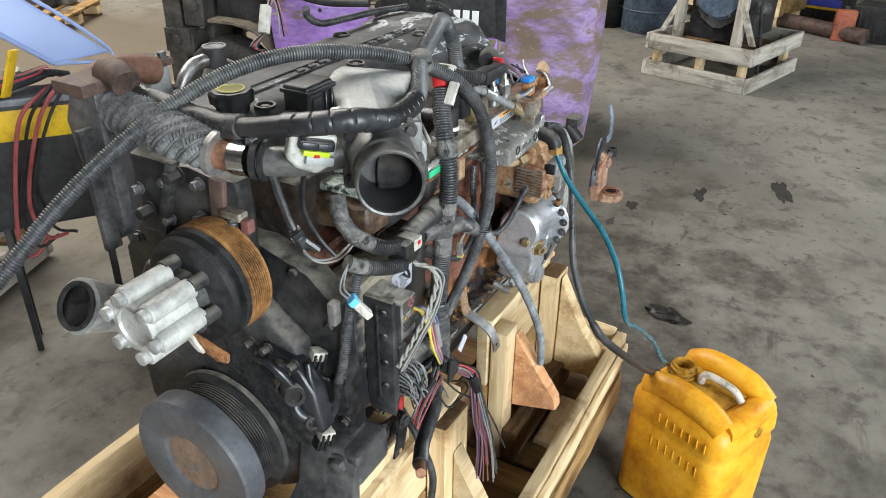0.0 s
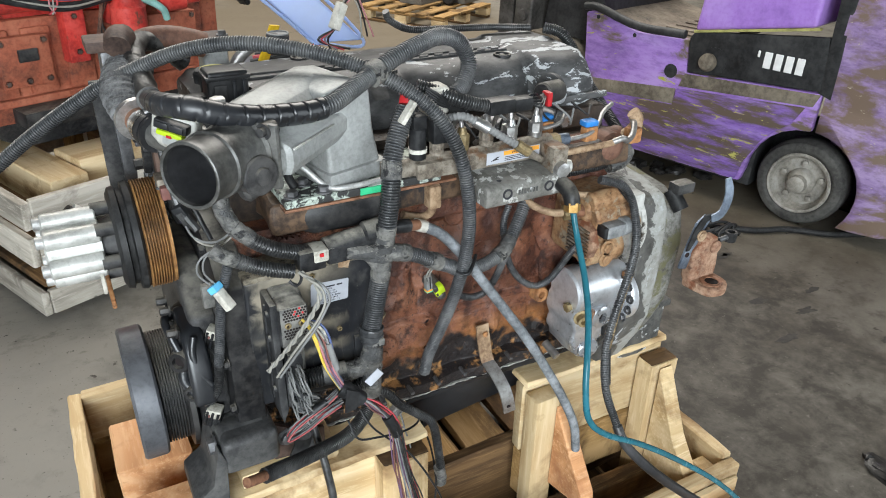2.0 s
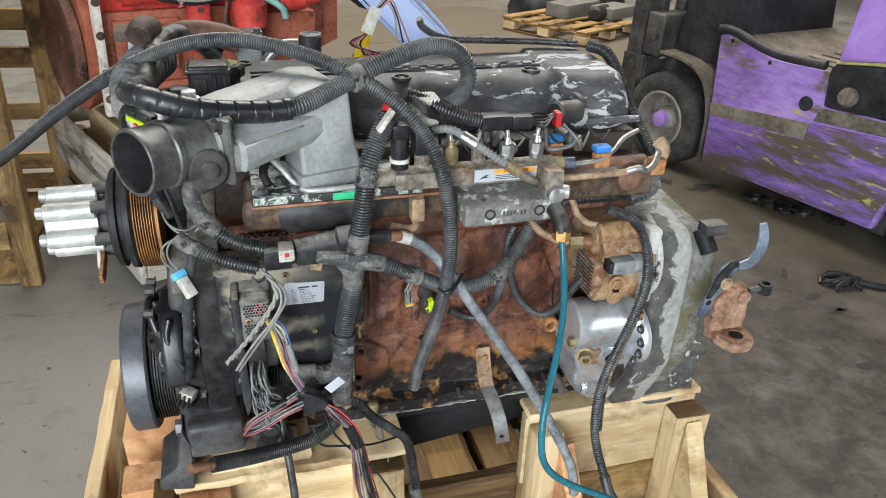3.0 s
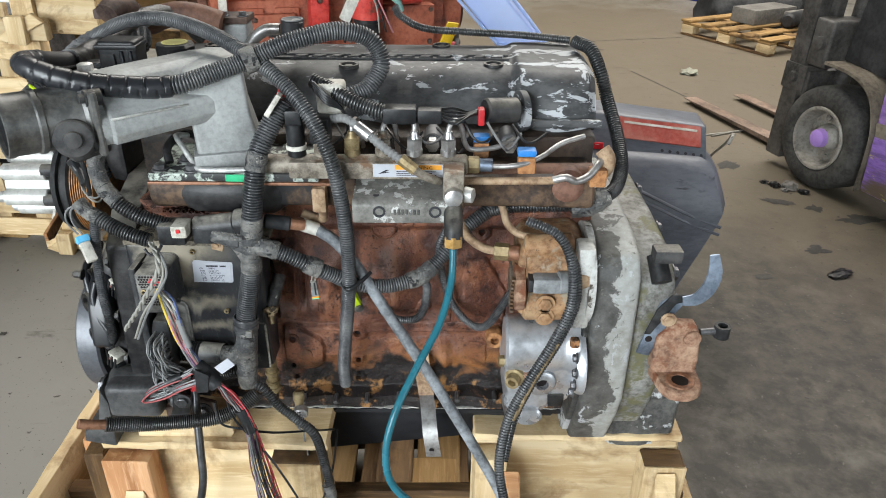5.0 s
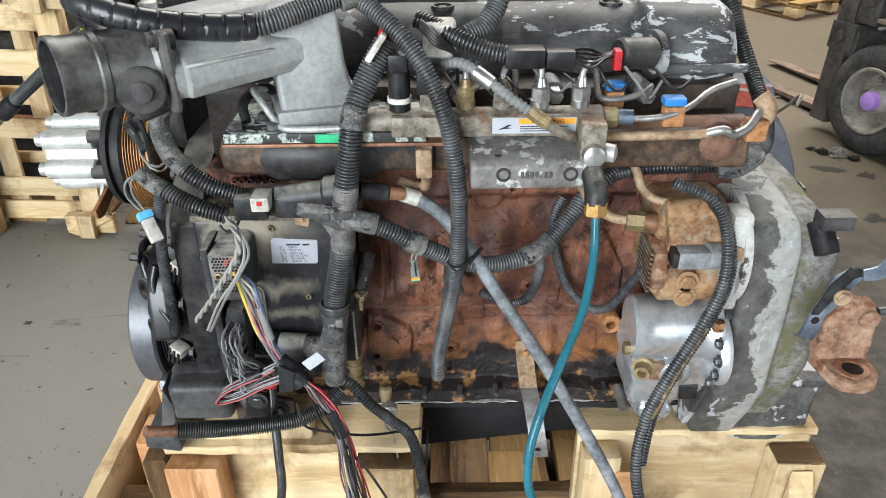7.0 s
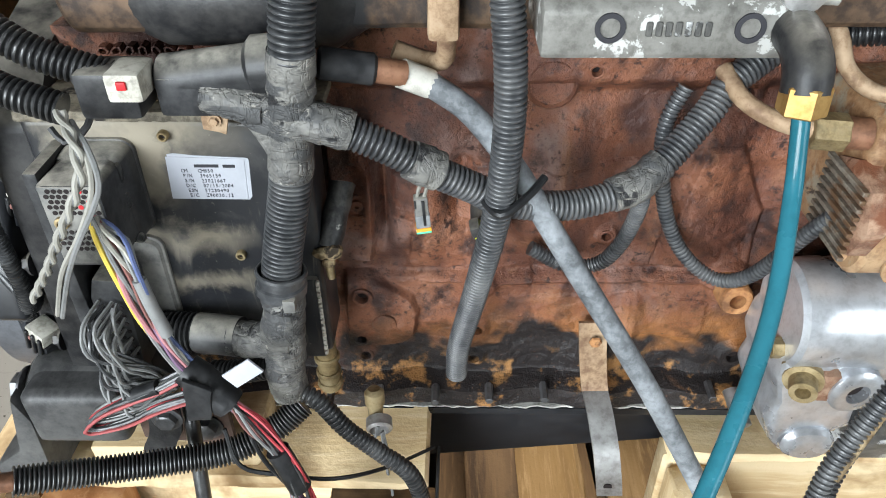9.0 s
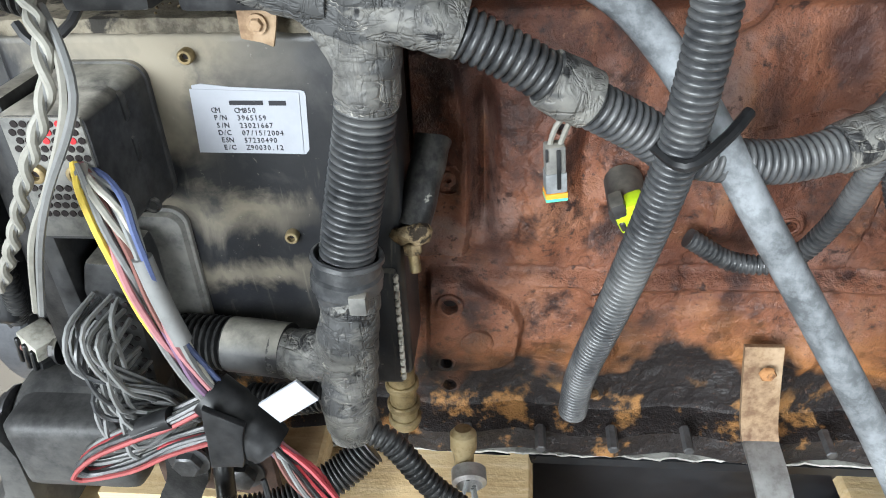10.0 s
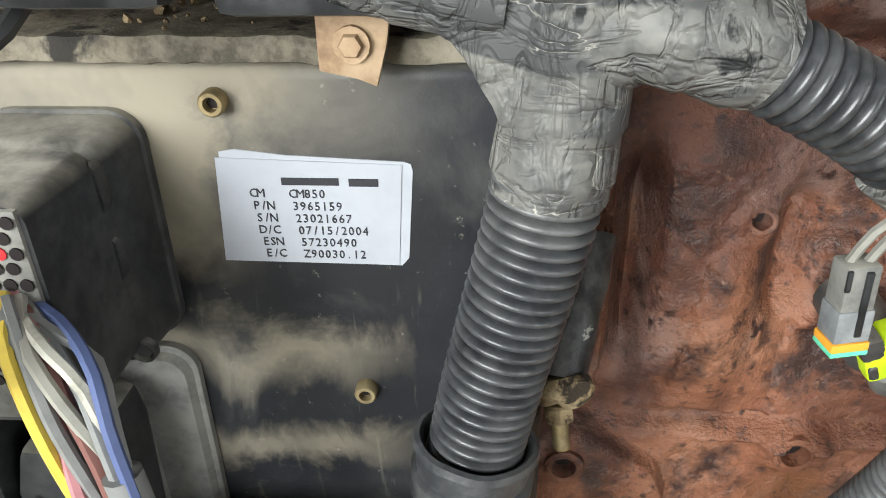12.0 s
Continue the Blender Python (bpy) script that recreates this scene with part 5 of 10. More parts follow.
epart("hanger_tongue", ribbon(spline([(0.1715, 0.034, 0.735), (0.1700, 0.030, 0.712), (0.1620, 0.028, 0.695), (0.1545, 0.028, 0.674)], 0.004), 0.028, 0.004), BLACK_CAST, mount, "bent black steel hanger")
epart("hanger_bolt", bolt((0.1745, 0.030, 0.728), (0, -1, 0), 0.0095, 0.008), STEEL_DARK, mount)
epart("hanger_hole", lathe((0.1570, 0.0255, 0.6815), (0, -1, 0), [(0, 0.0045), (0.0010, 0.0045)], 14), PINE_DIRTY_DARK, mount)
# sensor pods on the front side
for cx, cy, cz in ((0.0755, 0.108, 0.893), (0.055, 0.090, 0.767)):
    turn_ = pose(cx, cy, cz, 0, 18, -30)
    pod = epart("sensor_plug", box(-0.013, 0.013, -0.009, 0.014, -0.020, -0.002, 0.003, 2, None, turn_), PLASTIC, label="black and white sensor plug")
    epart("white_latch", box(-0.011, 0.011, -0.010, 0.010, -0.002, 0.013, 0.002, 2, None, turn_), CREAM_PLUG, pod)
    for k in range(3):
        epart("latch_rib", box(-0.010 + 0.008 * k, -0.006 + 0.008 * k, -0.0125, -0.009, -0.016, 0.010, 0.001, 1, None, turn_), PLASTIC_GLOSS if k % 2 else PLASTIC, pod)
    epart("red_seal", box(-0.010, -0.003, -0.0115, -0.009, -0.001, 0.004, 0.001, 1, None, turn_), WIRE_BROWN, pod)
    epart("plug_lead", tube([tuple(turn_ @ Vector((0.0, 0.004, -0.018))), tuple(turn_ @ Vector((0.010, 0.004, -0.034))), tuple(turn_ @ Vector((0.030, 0.0, -0.040)))], 0.0055, 10, 0.004), LOOM, pod)
OUTWARD = Vector((-0.62, -0.72, 0.12)).normalized()
pump = epart("gear_pump", prism([(0.070, 0.800), (0.092, 0.792), (0.120, 0.806), (0.138, 0.842), (0.176, 0.872), (0.186, 0.902), (0.168, 0.920), (0.128, 0.914), (0.104, 0.898), (0.082, 0.866)], 0.030, 0.062, "x", 0.008, 3), PLASTIC_GLOSS, label="glossy black lobed accessory housing")
for x, y, z, r in ((0.034, 0.170, 0.903, 0.013), (0.030, 0.132, 0.896, 0.014), (0.026, 0.112, 0.862, 0.017), (0.034, 0.092, 0.815, 0.012), (0.030, 0.140, 0.862, 0.010)):
    boss = epart("boss", lathe((x, y, z), OUTWARD, [(-0.020, r * 1.15), (0.006, r), (0.010, r * 0.9), (0.010, r * 0.55), (0.004, r * 0.5)], 22), OIL_BLACK, pump)
    epart("boss_socket", lathe(Vector((x, y, z)) + OUTWARD * 0.0035, OUTWARD, [(0, r * 0.5), (0.001, r * 0.5)], 6), DARK_HOLE, boss)
for pts, r in (([(0.028, 0.176, 0.900), (0.016, 0.150, 0.912), (0.018, 0.128, 0.900), (0.026, 0.112, 0.872)], 0.0060), ([(0.030, 0.120, 0.850), (0.024, 0.108, 0.830), (0.036, 0.092, 0.812), (0.052, 0.086, 0.790)], 0.0075), ([(0.046, 0.100, 0.905), (0.040, 0.092, 0.880), (0.046, 0.084, 0.850), (0.058, 0.078, 0.830)], 0.0050)):
    epart("arm", tube(pts, r, 12), PLASTIC_GLOSS, pump)
for y, z in ((0.180, 0.925), (0.150, 0.926), (0.105, 0.915)):
    epart("stud", bolt((0.026, y, z), (-1, 0, 0.1), 0.006, 0.014), OIL_BLACK, pump)
scoop = epart("water_outlet", tube([(0.02, 0.36, 0.93), (-0.02, 0.37, 0.945), (-0.055, 0.375, 0.965), (-0.085, 0.375, 0.985)], 0.034, 24, 0.006, radius=lambda s: 0.8 + 0.35 * s), ALU, label="grey cast water outlet with an open mouth")
epart("mouth", lathe((-0.086, 0.375, 0.9855), (-0.8, 0, 0.55), [(0, 0.034), (0.004, 0.034), (0.004, 0.029), (0.0, 0.028)], 28), RUBBER, scoop)
# bracket arm at the far front corner
arm = epart("alternator_bracket", prism([(0.385, 1.245), (0.43, 1.25), (0.455, 1.20), (0.435, 1.05), (0.40, 1.03), (0.385, 1.05)], 0.018, 0.038, "x", 0.004), STEEL_DARK, label="dusty grey steel bracket arm")
epart("flange", box(0.000, 0.060, 0.380, 0.440, 1.245, 1.262, 0.004), RUST_DARK, arm)
epart("web", prism([(0.40, 1.20), (0.41, 1.20), (0.41, 1.02), (0.40, 1.02)], -0.005, 0.020, "x", 0.002), BLACK_CAST, arm)
epart("bracket_pipe", tube([(0.055, 0.40, 1.262), (0.045, 0.365, 1.268), (0.04, 0.345, 1.26)], 0.019, 14), RUST_DARK, arm)
fplate = box(0.058, 0.085, 0.20, 0.40, 1.03, 1.15, 0.006)
grid_cut(fplate, 4)
fplate = epart("front_plate", rough_up(fplate, 34, 0.006, 5.1), OIL_BLACK, label="oily dark front casting with bolts")
epart("rust_strip", prism([(0.215, 1.150), (0.240, 1.150), (0.250, 1.055), (0.228, 1.050)], 0.050, 0.060, "x", 0.003), RUST_DARK, fplate)
epart("cast_rib", prism([(0.295, 1.16), (0.310, 1.16), (0.355, 1.04), (0.338, 1.035)], 0.044, 0.060, "x", 0.004), BLACK_CAST, fplate)
for y, z in ((0.262, 1.135), (0.268, 1.085), (0.325, 1.125), (0.33, 1.065), (0.385, 1.10)):
    epart("case_bolt", bolt((0.056, y, z), (-1, 0, 0), 0.0065, 0.014), STEEL_DARK, fplate)
for pts, r, mat in (([(0.050, 0.128, 1.182), (0.054, 0.121, 1.145), (0.058, 0.108, 1.105), (0.074, 0.085, 1.075)], 0.0055, LOOM), ([(0.076, 0.100, 1.182), (0.068, 0.099, 1.135), (0.078, 0.088, 1.092), (0.086, 0.070, 1.066)], 0.0034, PLASTIC), ([(0.058, 0.112, 1.098), (0.066, 0.092, 1.066), (0.090, 0.074, 1.060), (0.112, 0.060, 1.078)], 0.0016, WIRE_GREY), ([(0.056, 0.114, 1.094), (0.070, 0.090, 1.060), (0.094, 0.070, 1.056), (0.114, 0.058, 1.074)], 0.0014, WIRE_WHITE)):
    epart("front_lead", tube(pts, r, 8, 0.006), mat)
lead_plug = epart("lead_plug", box(-0.008, 0.008, -0.007, 0.007, -0.018, 0.018, 0.003, 2, None, pose(0.062, 0.104, 1.092, 12, -24, -30)), PLASTIC_GLOSS)
epart("plug_clip", box(-0.005, 0.005, -0.0085, -0.006, -0.010, 0.010, 0.001, 1, None, pose(0.062, 0.104, 1.092, 12, -24, -30)), STEEL_DARK, lead_plug)
for y, z in ((0.23, 1.06), (0.30, 1.14), (0.37, 1.07)):
    epart("plate_stud", bolt((0.055, y, z), (-1, 0, 0), 0.009, 0.022), OIL_BLACK)
spring = epart("coil_conduit", tube([(0.050, 0.206, 1.100), (0.049, 0.205, 1.070), (0.050, 0.204, 1.035)], 0.0062, 12, 0.0011, 0.0018), LOOM_DUSTY)
epart("coil_bracket", box(0.044, 0.062, 0.188, 0.222, 1.100, 1.112, 0.003), RAIL_GREY, spring)
epart("coil_plug", box(0.046, 0.060, 0.176, 0.190, 1.085, 1.104, 0.003), WIRE_BROWN, spring)

# ---- control module ----
ECY = 0.070
ecm = epart("control_module", box(0.118, 0.3155, ECY, 0.122, 0.768, 0.988, 0.005, 3), ECM_MAT, label="black engine control module with dusty stains")
lip = box(0.118, 0.327, 0.0655, 0.125, 0.9885, 0.9965, 0.002)
lip_cuts = [e for e in lip.edges if e.calc_length() > 0.15]
bmesh.ops.subdivide_edges(lip, edges=lip_cuts, cuts=60)
epart("top_lip", rough_up(lip, 150, 0.0012, 2.0), DUST_TAN, ecm, "lip caked with pale dust")
crumbs = bmesh.new()
crumb_rng = random.Random(12)
for k in range(34):
    x, y, s = crumb_rng.uniform(0.19, 0.30), crumb_rng.uniform(0.070, 0.110), crumb_rng.uniform(0.0005, 0.0019)
    own = bmesh.new()
    bmesh.ops.create_icosphere(own, subdivisions=1, radius=s, matrix=pose(x, y, 0.9968 + s * 0.4, 20 * k, 30 * k, 0))
    rough_up(own, 400, s * 0.7, k * 1.1)
    merged(own, crumbs)
tagged(epart("dirt_crumbs", crumbs, CAKED, ecm, "dry crumbs of dirt on the lip"), kind="stuff")
epart("right_frame", box(0.276, 0.3105, ECY - 0.005, 0.1215, 0.766, 0.852, 0.003), ECM_MAT, ecm)
bm = bmesh.new()
for k in range(14):
    box(0.3090, 0.3118, ECY - 0.0062, ECY - 0.002, 0.770 + k * 0.0058, 0.7745 + k * 0.0058, 0.0006, 1, bm)
tagged(epart("edge_teeth", bm, WHITE_PLASTIC, ecm), kind="stuff")
epart("lower_shadow_step", box(0.20, 0.276, ECY - 0.004, 0.1215, 0.766, 0.800, 0.003), ECM_MAT, ecm)


def plug_bay(face, flange, mat, out=0.024):
    """A connector housing: a wide flange on the module, sloped sides, a narrow face. Both outlines are x0, x1, z0, z1."""
    bm = bmesh.new()
    rings = []
    fx0, fx1, fz0, fz1 = face
    gx0, gx1, gz0, gz1 = flange
    sh = out * 0.42
    rows = ((ECY + 0.0005, gx0, gx1, gz0, gz1, 0.010), (ECY - 0.0030, gx0, gx1, gz0, gz1, 0.010), (ECY - 0.0036, gx0, gx1 - 0.0010, gz0 + 0.0010, gz1 - 0.0010, 0.009), (ECY - sh + 0.003, gx0, gx1 - 0.0016, gz0 + 0.002, gz1 - 0.002, 0.009), (ECY - sh, gx0, gx1 - 0.0032, gz0 + 0.004, gz1 - 0.0035, 0.008), (ECY - sh - 0.0006, fx0, min(fx1 + 0.0012, gx1 - 0.0036), fz0 - 0.001, fz1 - 0.0002, 0.008), (ECY - out + 0.003, fx0, fx1 + 0.0002, fz0 - 0.001, fz1 - 0.0004, 0.006), (ECY - out, fx0 + 0.002, fx1 - 0.0008, fz0 + 0.001, fz1 - 0.0016, 0.005))
    for y, a, b, c, d, r in rows:
        ring = []
        for cx, cz, a0 in ((b - r, d - r, 0), (a + r, d - r, 90), (a + r, c + r, 180), (b - r, c + r, 270)):
            ring += [bm.verts.new((cx + r * math.cos(radians(a0 + 15 * k)), y, cz + r * math.sin(radians(a0 + 15 * k)))) for k in range(7)]
        rings.append(ring)
    n = len(rings[0])
    for a, b in zip(rings, rings[1:]):
        for k in range(n):
            bm.faces.new((a[k], a[(k + 1) % n], b[(k + 1) % n], b[k]))
    bm.faces.new(rings[0])
    bm.faces.new(rings[-1])
    return epart("plug_bay", bm, mat, ecm)


bay = plug_bay((0.148, 0.1905, 0.905, 0.9715), (0.146, 0.1945, 0.8975, 0.9752), PLASTIC_DUSTY, 0.056)
FACE_Y = ECY - 0.056
epart("seal_face", box(0.1505, 0.1885, FACE_Y - 0.0012, FACE_Y + 0.002, 0.9075, 0.9695, 0.003), PLASTIC_PALE, bay)
rail = epart("left_rail", prism([(0.139, 0.975), (0.149, 0.975), (0.1495, 0.90), (0.152, 0.79), (0.143, 0.765), (0.139, 0.80)], 0.020, 0.069, "y", 0.003), PLASTIC_DUSTY, ecm)
for z in (0.955, 0.915, 0.868, 0.825):
    epart("rail_boss", lathe((0.1395, 0.034, z), (-1, 0, 0), [(-0.002, 0.0055), (0.004, 0.005), (0.005, 0.003)], 14), PLASTIC_DUSTY, rail)
epart("rail_ridge", box(0.1365, 0.1395, 0.044, 0.048, 0.80, 0.965, 0.0012), PLASTIC_DUSTY, rail)
for row, z in enumerate((0.9665, 0.9625, 0.9585, 0.9545, 0.9500, 0.9345, 0.9300, 0.9255, 0.9210)):
    for k in range(8):
        x = 0.1862 - 0.0041 * k - 0.00205 * (row % 2)
        epart("pin_hole", lathe((x, FACE_Y - 0.0013, z), (0, -1, 0), [(0, 0.0017), (0.0004, 0.0017)], 10), RED if (row, k) in ((1, 3), (2, 1), (2, 4), (0, 2), (3, 2)) else DARK_HOLE, bay)
for z0, z1, h in ((0.952, 0.969, 0.0035), (0.930, 0.947, 0.0026)):
    epart("shoulder_rib", prism([(0.1900, z1), (0.1918, z1 - 0.003), (0.1920, z0 + 0.004), (0.1902, z0)], ECY - 0.0235 - h, ECY - 0.021, "y", 0.0016), PLASTIC_DUSTY, bay)
epart("shoulder_boss", lathe((0.1905, ECY - 0.0225, 0.9060), (0, -1, 0), [(0, 0.0044), (0.0022, 0.0042), (0.0028, 0.0034), (0.0016, 0.0026), (0.0016, 0.0004)], 18), PLASTIC_DUSTY, bay)
for x in (0.1795, 0.1600):
    epart("bay_screw", lathe((x, FACE_Y - 0.001, 0.9425), (0, -1, 0), [(-0.004, 0.0046), (0.0030, 0.0046), (0.0036, 0.0038), (0.0036, 0.0026), (0.0010, 0.0024)], 18), BRASS_DULL, bay)
    epart("hex_socket", lathe((x, FACE_Y - 0.001, 0.9425), (0, -1, 0), [(0.0008, 0.0023), (0.0012, 0.0023)], 6), DARK_HOLE, bay)
bay2 = plug_bay((0.148, 0.1745, 0.790, 0.8810), (0.146, 0.1955, 0.775, 0.8920), PLASTIC_PALE, 0.016)
epart("plug_body", prism([(0.1525, 0.792), (0.1525, 0.868), (0.158, 0.886), (0.178, 0.884), (0.180, 0.872), (0.176, 0.792)], ECY - 0.048, ECY - 0.012, "y", 0.003), PLASTIC_DUSTY, bay2)
for i in range(4):
    for k in range(9):
        epart("pin_hole", lathe((0.1735 - i * 0.0056, ECY - 0.0482, 0.797 + k * 0.0078 + (i % 2) * 0.002), (0, -1, 0), [(0, 0.0017), (0.0004, 0.0017)], 8), DARK_HOLE, bay2)
for x, z in ((0.2168, 0.9773), (0.2537, 0.8740), (0.3065, 0.7745)):
    screw = epart("screw", lathe((x, ECY, z), (0, -1, 0), [(0, 0.0039), (0.0040, 0.0039), (0.0048, 0.0033), (0.0048, 0.0022), (0.0020, 0.0020)], 20), BRASS_DULL, ecm)
    epart("hex_socket", lathe((x, ECY, z), (0, -1, 0), [(0.0018, 0.0019), (0.0022, 0.0019)], 6), DARK_HOLE, ecm)
# scuffed boot with a dirt-caked grommet and stud between the module and the block
boot = tube([(0.331, 0.108, 0.915), (0.3265, 0.094, 0.898), (0.3225, 0.083, 0.885), (0.3200, 0.0765, 0.8765)], 0.0105, 22, 0.002)
rough_up(boot, 60, 0.0016, 2.2)
post = epart("side_boot", boot, PEEL_BOOT, ecm, "scuffed black rubber boot")
grommet = lathe((0.3200, 0.0765, 0.8770), (0.05, -0.50, -0.86), [(0, 0.0105), (0.002, 0.0125), (0.005, 0.0120), (0.009, 0.0095), (0.011, 0.006)], 40)
rough_up(grommet, 120, 0.0026, 6.0)
rough_up(grommet, 320, 0.0010, 3.0)
epart("grommet", grommet, CAKED, post, "tan dirt-caked grommet")
epart("stud_nut", rod((0.3203, 0.0715, 0.8680), (0.3212, 0.0690, 0.8620), 0.0054, seg=6, chamfer=0.001), CAKED, post)
epart("stud", rod((0.3208, 0.0700, 0.8640), (0.3224, 0.0660, 0.8520), 0.0032, seg=14, chamfer=0.0008), BRASS_DULL, post)
epart("rust_tab", prism([(0.2520, 1.014), (0.2720, 1.014), (0.2695, 0.9975), (0.2665, 0.9865), (0.2615, 0.9885), (0.2518, 0.9905)], 0.052, 0.0545, "y", 0.0006), RUST_LIGHT, ecm, "rusty tin tab with a bolt")
epart("tab_bolt", bolt((0.2609, 0.052, 0.9975), (0, -1, 0), 0.0032, 0.0040), RUST_LIGHT, ecm)
drain = epart("brass_drain", rod((0.302, 0.10, 0.766), (0.302, 0.10, 0.690), 0.0095, seg=18, chamfer=0.002), BRASS_DULL, label="grimy brass drain fitting")
for z in (0.735, 0.716, 0.702):
    epart("ring", rod((0.302, 0.10, z), (0.302, 0.10, z - 0.006), 0.0118, seg=20, chamfer=0.0012), BRASS_DULL, drain)


# ---- paper label with its lines of type ----
def text_mesh(name, body, size, m, mat, parent, depth=0.0002):
    cu = bpy.data.curves.new(name, "FONT")
    cu.body, cu.size, cu.extrude, cu.resolution_u = body, size, depth, 2
    tmp = new("tmp", cu)
    me = bpy.data.meshes.new_from_object(tmp.evaluated_get(bpy.context.evaluated_depsgraph_get()))
    bpy.data.objects.remove(tmp)
    bpy.data.curves.remove(cu)
    me.name = name
    me.materials.clear()
    me.materials.append(mat)
    me.transform(m)
    ob = new(name, me)
    ob.parent = parent
    return ob


LY = 0.0692
CORNERS = [(0.2138, 0.9600), (0.2728, 0.9594), (0.2704, 0.9249), (0.2116, 0.9250)]


def on_label(u, v):
    """A place on the label: u to the right and v down, both from 0 to 1."""
    (ax, az), (bx, bz), (cx, cz), (dx, dz) = CORNERS
    return ax + (bx - ax) * u + (dx - ax) * v, az + (bz - az) * u + (dz - az) * v


label = epart("paper_label", prism([on_label(u, v) for u, v in ((0.0, 0.0), (0.945, 0.035), (0.945, 1.0), (0.0, 1.0))], LY, LY + 0.0004, "y"), LABEL, ecm, "white paper label with printed lines", smooth=False)
epart("label_underlay", prism([on_label(u, v) for u, v in ((0.02, -0.05), (0.10, -0.075), (0.35, -0.03), (0.955, 0.01), (0.99, 0.03), (1.0, 0.09), (0.995, 0.93), (0.96, 1.01), (0.03, 0.99))], LY + 0.0004, LY + 0.0009, "y"), LABEL, ecm, smooth=False)
rows = (("CM", "CM850"), ("P/N", "3965159"), ("S/N", "23021667"), ("D/C", "07/15/2004"), ("ESN", "57230490"), ("E/C", "Z90030.12"))
for k, (a, b) in enumerate(rows):
    for body, u0 in ((a, 0.165), (b, 0.370)):
        x, z = on_label(u0 + 0.012 * k, 0.355 + 0.118 * k)
        line_mesh = bmesh.new()
        for j, ch in enumerate(body):
            cu = bpy.data.curves.new("glyph", "FONT")
            cu.body, cu.size, cu.extrude, cu.resolution_u, cu.align_x = ch, 0.0040, 0.00015, 2, "CENTER"
            tmp = new("glyph", cu)
            me = bpy.data.meshes.new_from_object(tmp.evaluated_get(bpy.context.evaluated_depsgraph_get()))
            bpy.data.objects.remove(tmp)
            bpy.data.curves.remove(cu)
            me.transform(pose(x + 0.0012 + 0.00222 * j, LY - 0.0002, z, 90, 0, 0) @ Matrix.Diagonal((0.92, 1, 1, 1)))
            line_mesh.from_mesh(me)
            bpy.data.meshes.remove(me)
        part("print_line", line_mesh, INK, label, "", False)
for u0, u1 in ((0.335, 0.625), (0.68, 0.825)):
    x0, z0 = on_label(u0, 0.235)
    x1, z1 = on_label(u1, 0.165)
    part("brand_bar", box(x0, x1, LY - 0.0004, LY + 0.0002, z0, z1, 0), INK, label)

# ---- fuel rail and injection lines ----
rail = epart("fuel_rail", rod((0.338, 0.066, 1.117), (0.618, 0.066, 1.119), 0.0145, seg=20, chamfer=0.003), RAIL_GREY, label="grimy grey fuel rail")
epart("rail_plate", box(0.375, 0.60, 0.046, 0.07, 1.104, 1.128, 0.003), RAIL_GREY, rail)
for x, m in ((0.385, RAIL_GREY), (0.418, RAIL_GREY), (0.460, BRASS_DULL), (0.502, RAIL_GREY), (0.545, STEEL), (0.591, STEEL)):
    bm = rod((x, 0.07, 1.118), (x, 0.07, 1.140), 0.011, seg=12)
    rod((x, 0.07, 1.138), (x, 0.07, 1.156), 0.0112, seg=6, bm=bm, chamfer=0.002)
    lathe((x, 0.07, 1.155), (0, 0, 1), [(0, 0.008), (0.010, 0.005)], 12, bm)
    epart("line_nut", bm, m, rail)
epart("end_nut", rod((0.345, 0.066, 1.117), (0.330, 0.066, 1.117), 0.017, seg=6), RAIL_GREY, rail)
epart("end_nut", rod((0.618, 0.066, 1.119), (0.634, 0.066, 1.119), 0.012, seg=6, chamfer=0.001), BRASS_DULL, rail)
sensor = epart("rail_sensor", rod((0.385, 0.066, 1.13), (0.385, 0.066, 1.178), 0.0125, seg=18, chamfer=0.002), PLASTIC, label="black pressure sensor with a white ring")
epart("white_ring", rod((0.385, 0.066, 1.141), (0.385, 0.066, 1.147), 0.0140, seg=20), WHITE_PLASTIC, sensor)
epart("sensor_top", box(0.374, 0.396, 0.056, 0.078, 1.176, 1.196, 0.003), PLASTIC, sensor)
epart("sensor_plug", box(0.405, 0.432, 0.055, 0.085, 1.15, 1.185, 0.004), PLASTIC, sensor)
PIPES = (((0.502, 0.07, 1.158), (0.502, 0.073, 1.168), (0.508, 0.08, 1.176), (0.517, 0.09, 1.168), (0.519, 0.10, 1.14), (0.519, 0.13, 1.11)),
         ((0.545, 0.07, 1.158), (0.545, 0.072, 1.172), (0.546, 0.080, 1.180), (0.546, 0.10, 1.172), (0.548, 0.13, 1.13)),
         ((0.460, 0.07, 1.158), (0.461, 0.078, 1.174), (0.466, 0.095, 1.17), (0.468, 0.13, 1.12)),
         ((0.591, 0.07, 1.158), (0.592, 0.072, 1.170), (0.599, 0.078, 1.179), (0.609, 0.085, 1.166), (0.614, 0.09, 1.142), (0.625, 0.095, 1.130), (0.66, 0.10, 1.132), (0.685, 0.12, 1.138)),
         ((0.630, 0.066, 1.119), (0.66, 0.062, 1.118), (0.69, 0.060, 1.122), (0.72, 0.075, 1.128), (0.75, 0.10, 1.138), (0.785, 0.12, 1.142)))
for p in PIPES:
    epart("injection_pipe", tube(p, 0.0037, 10, 0.004), STEEL_PIPE, rail)
epart("pipe_union", rod((0.634, 0.066, 1.119), (0.652, 0.064, 1.119), 0.0095, seg=12), BLUE_STEEL, rail)
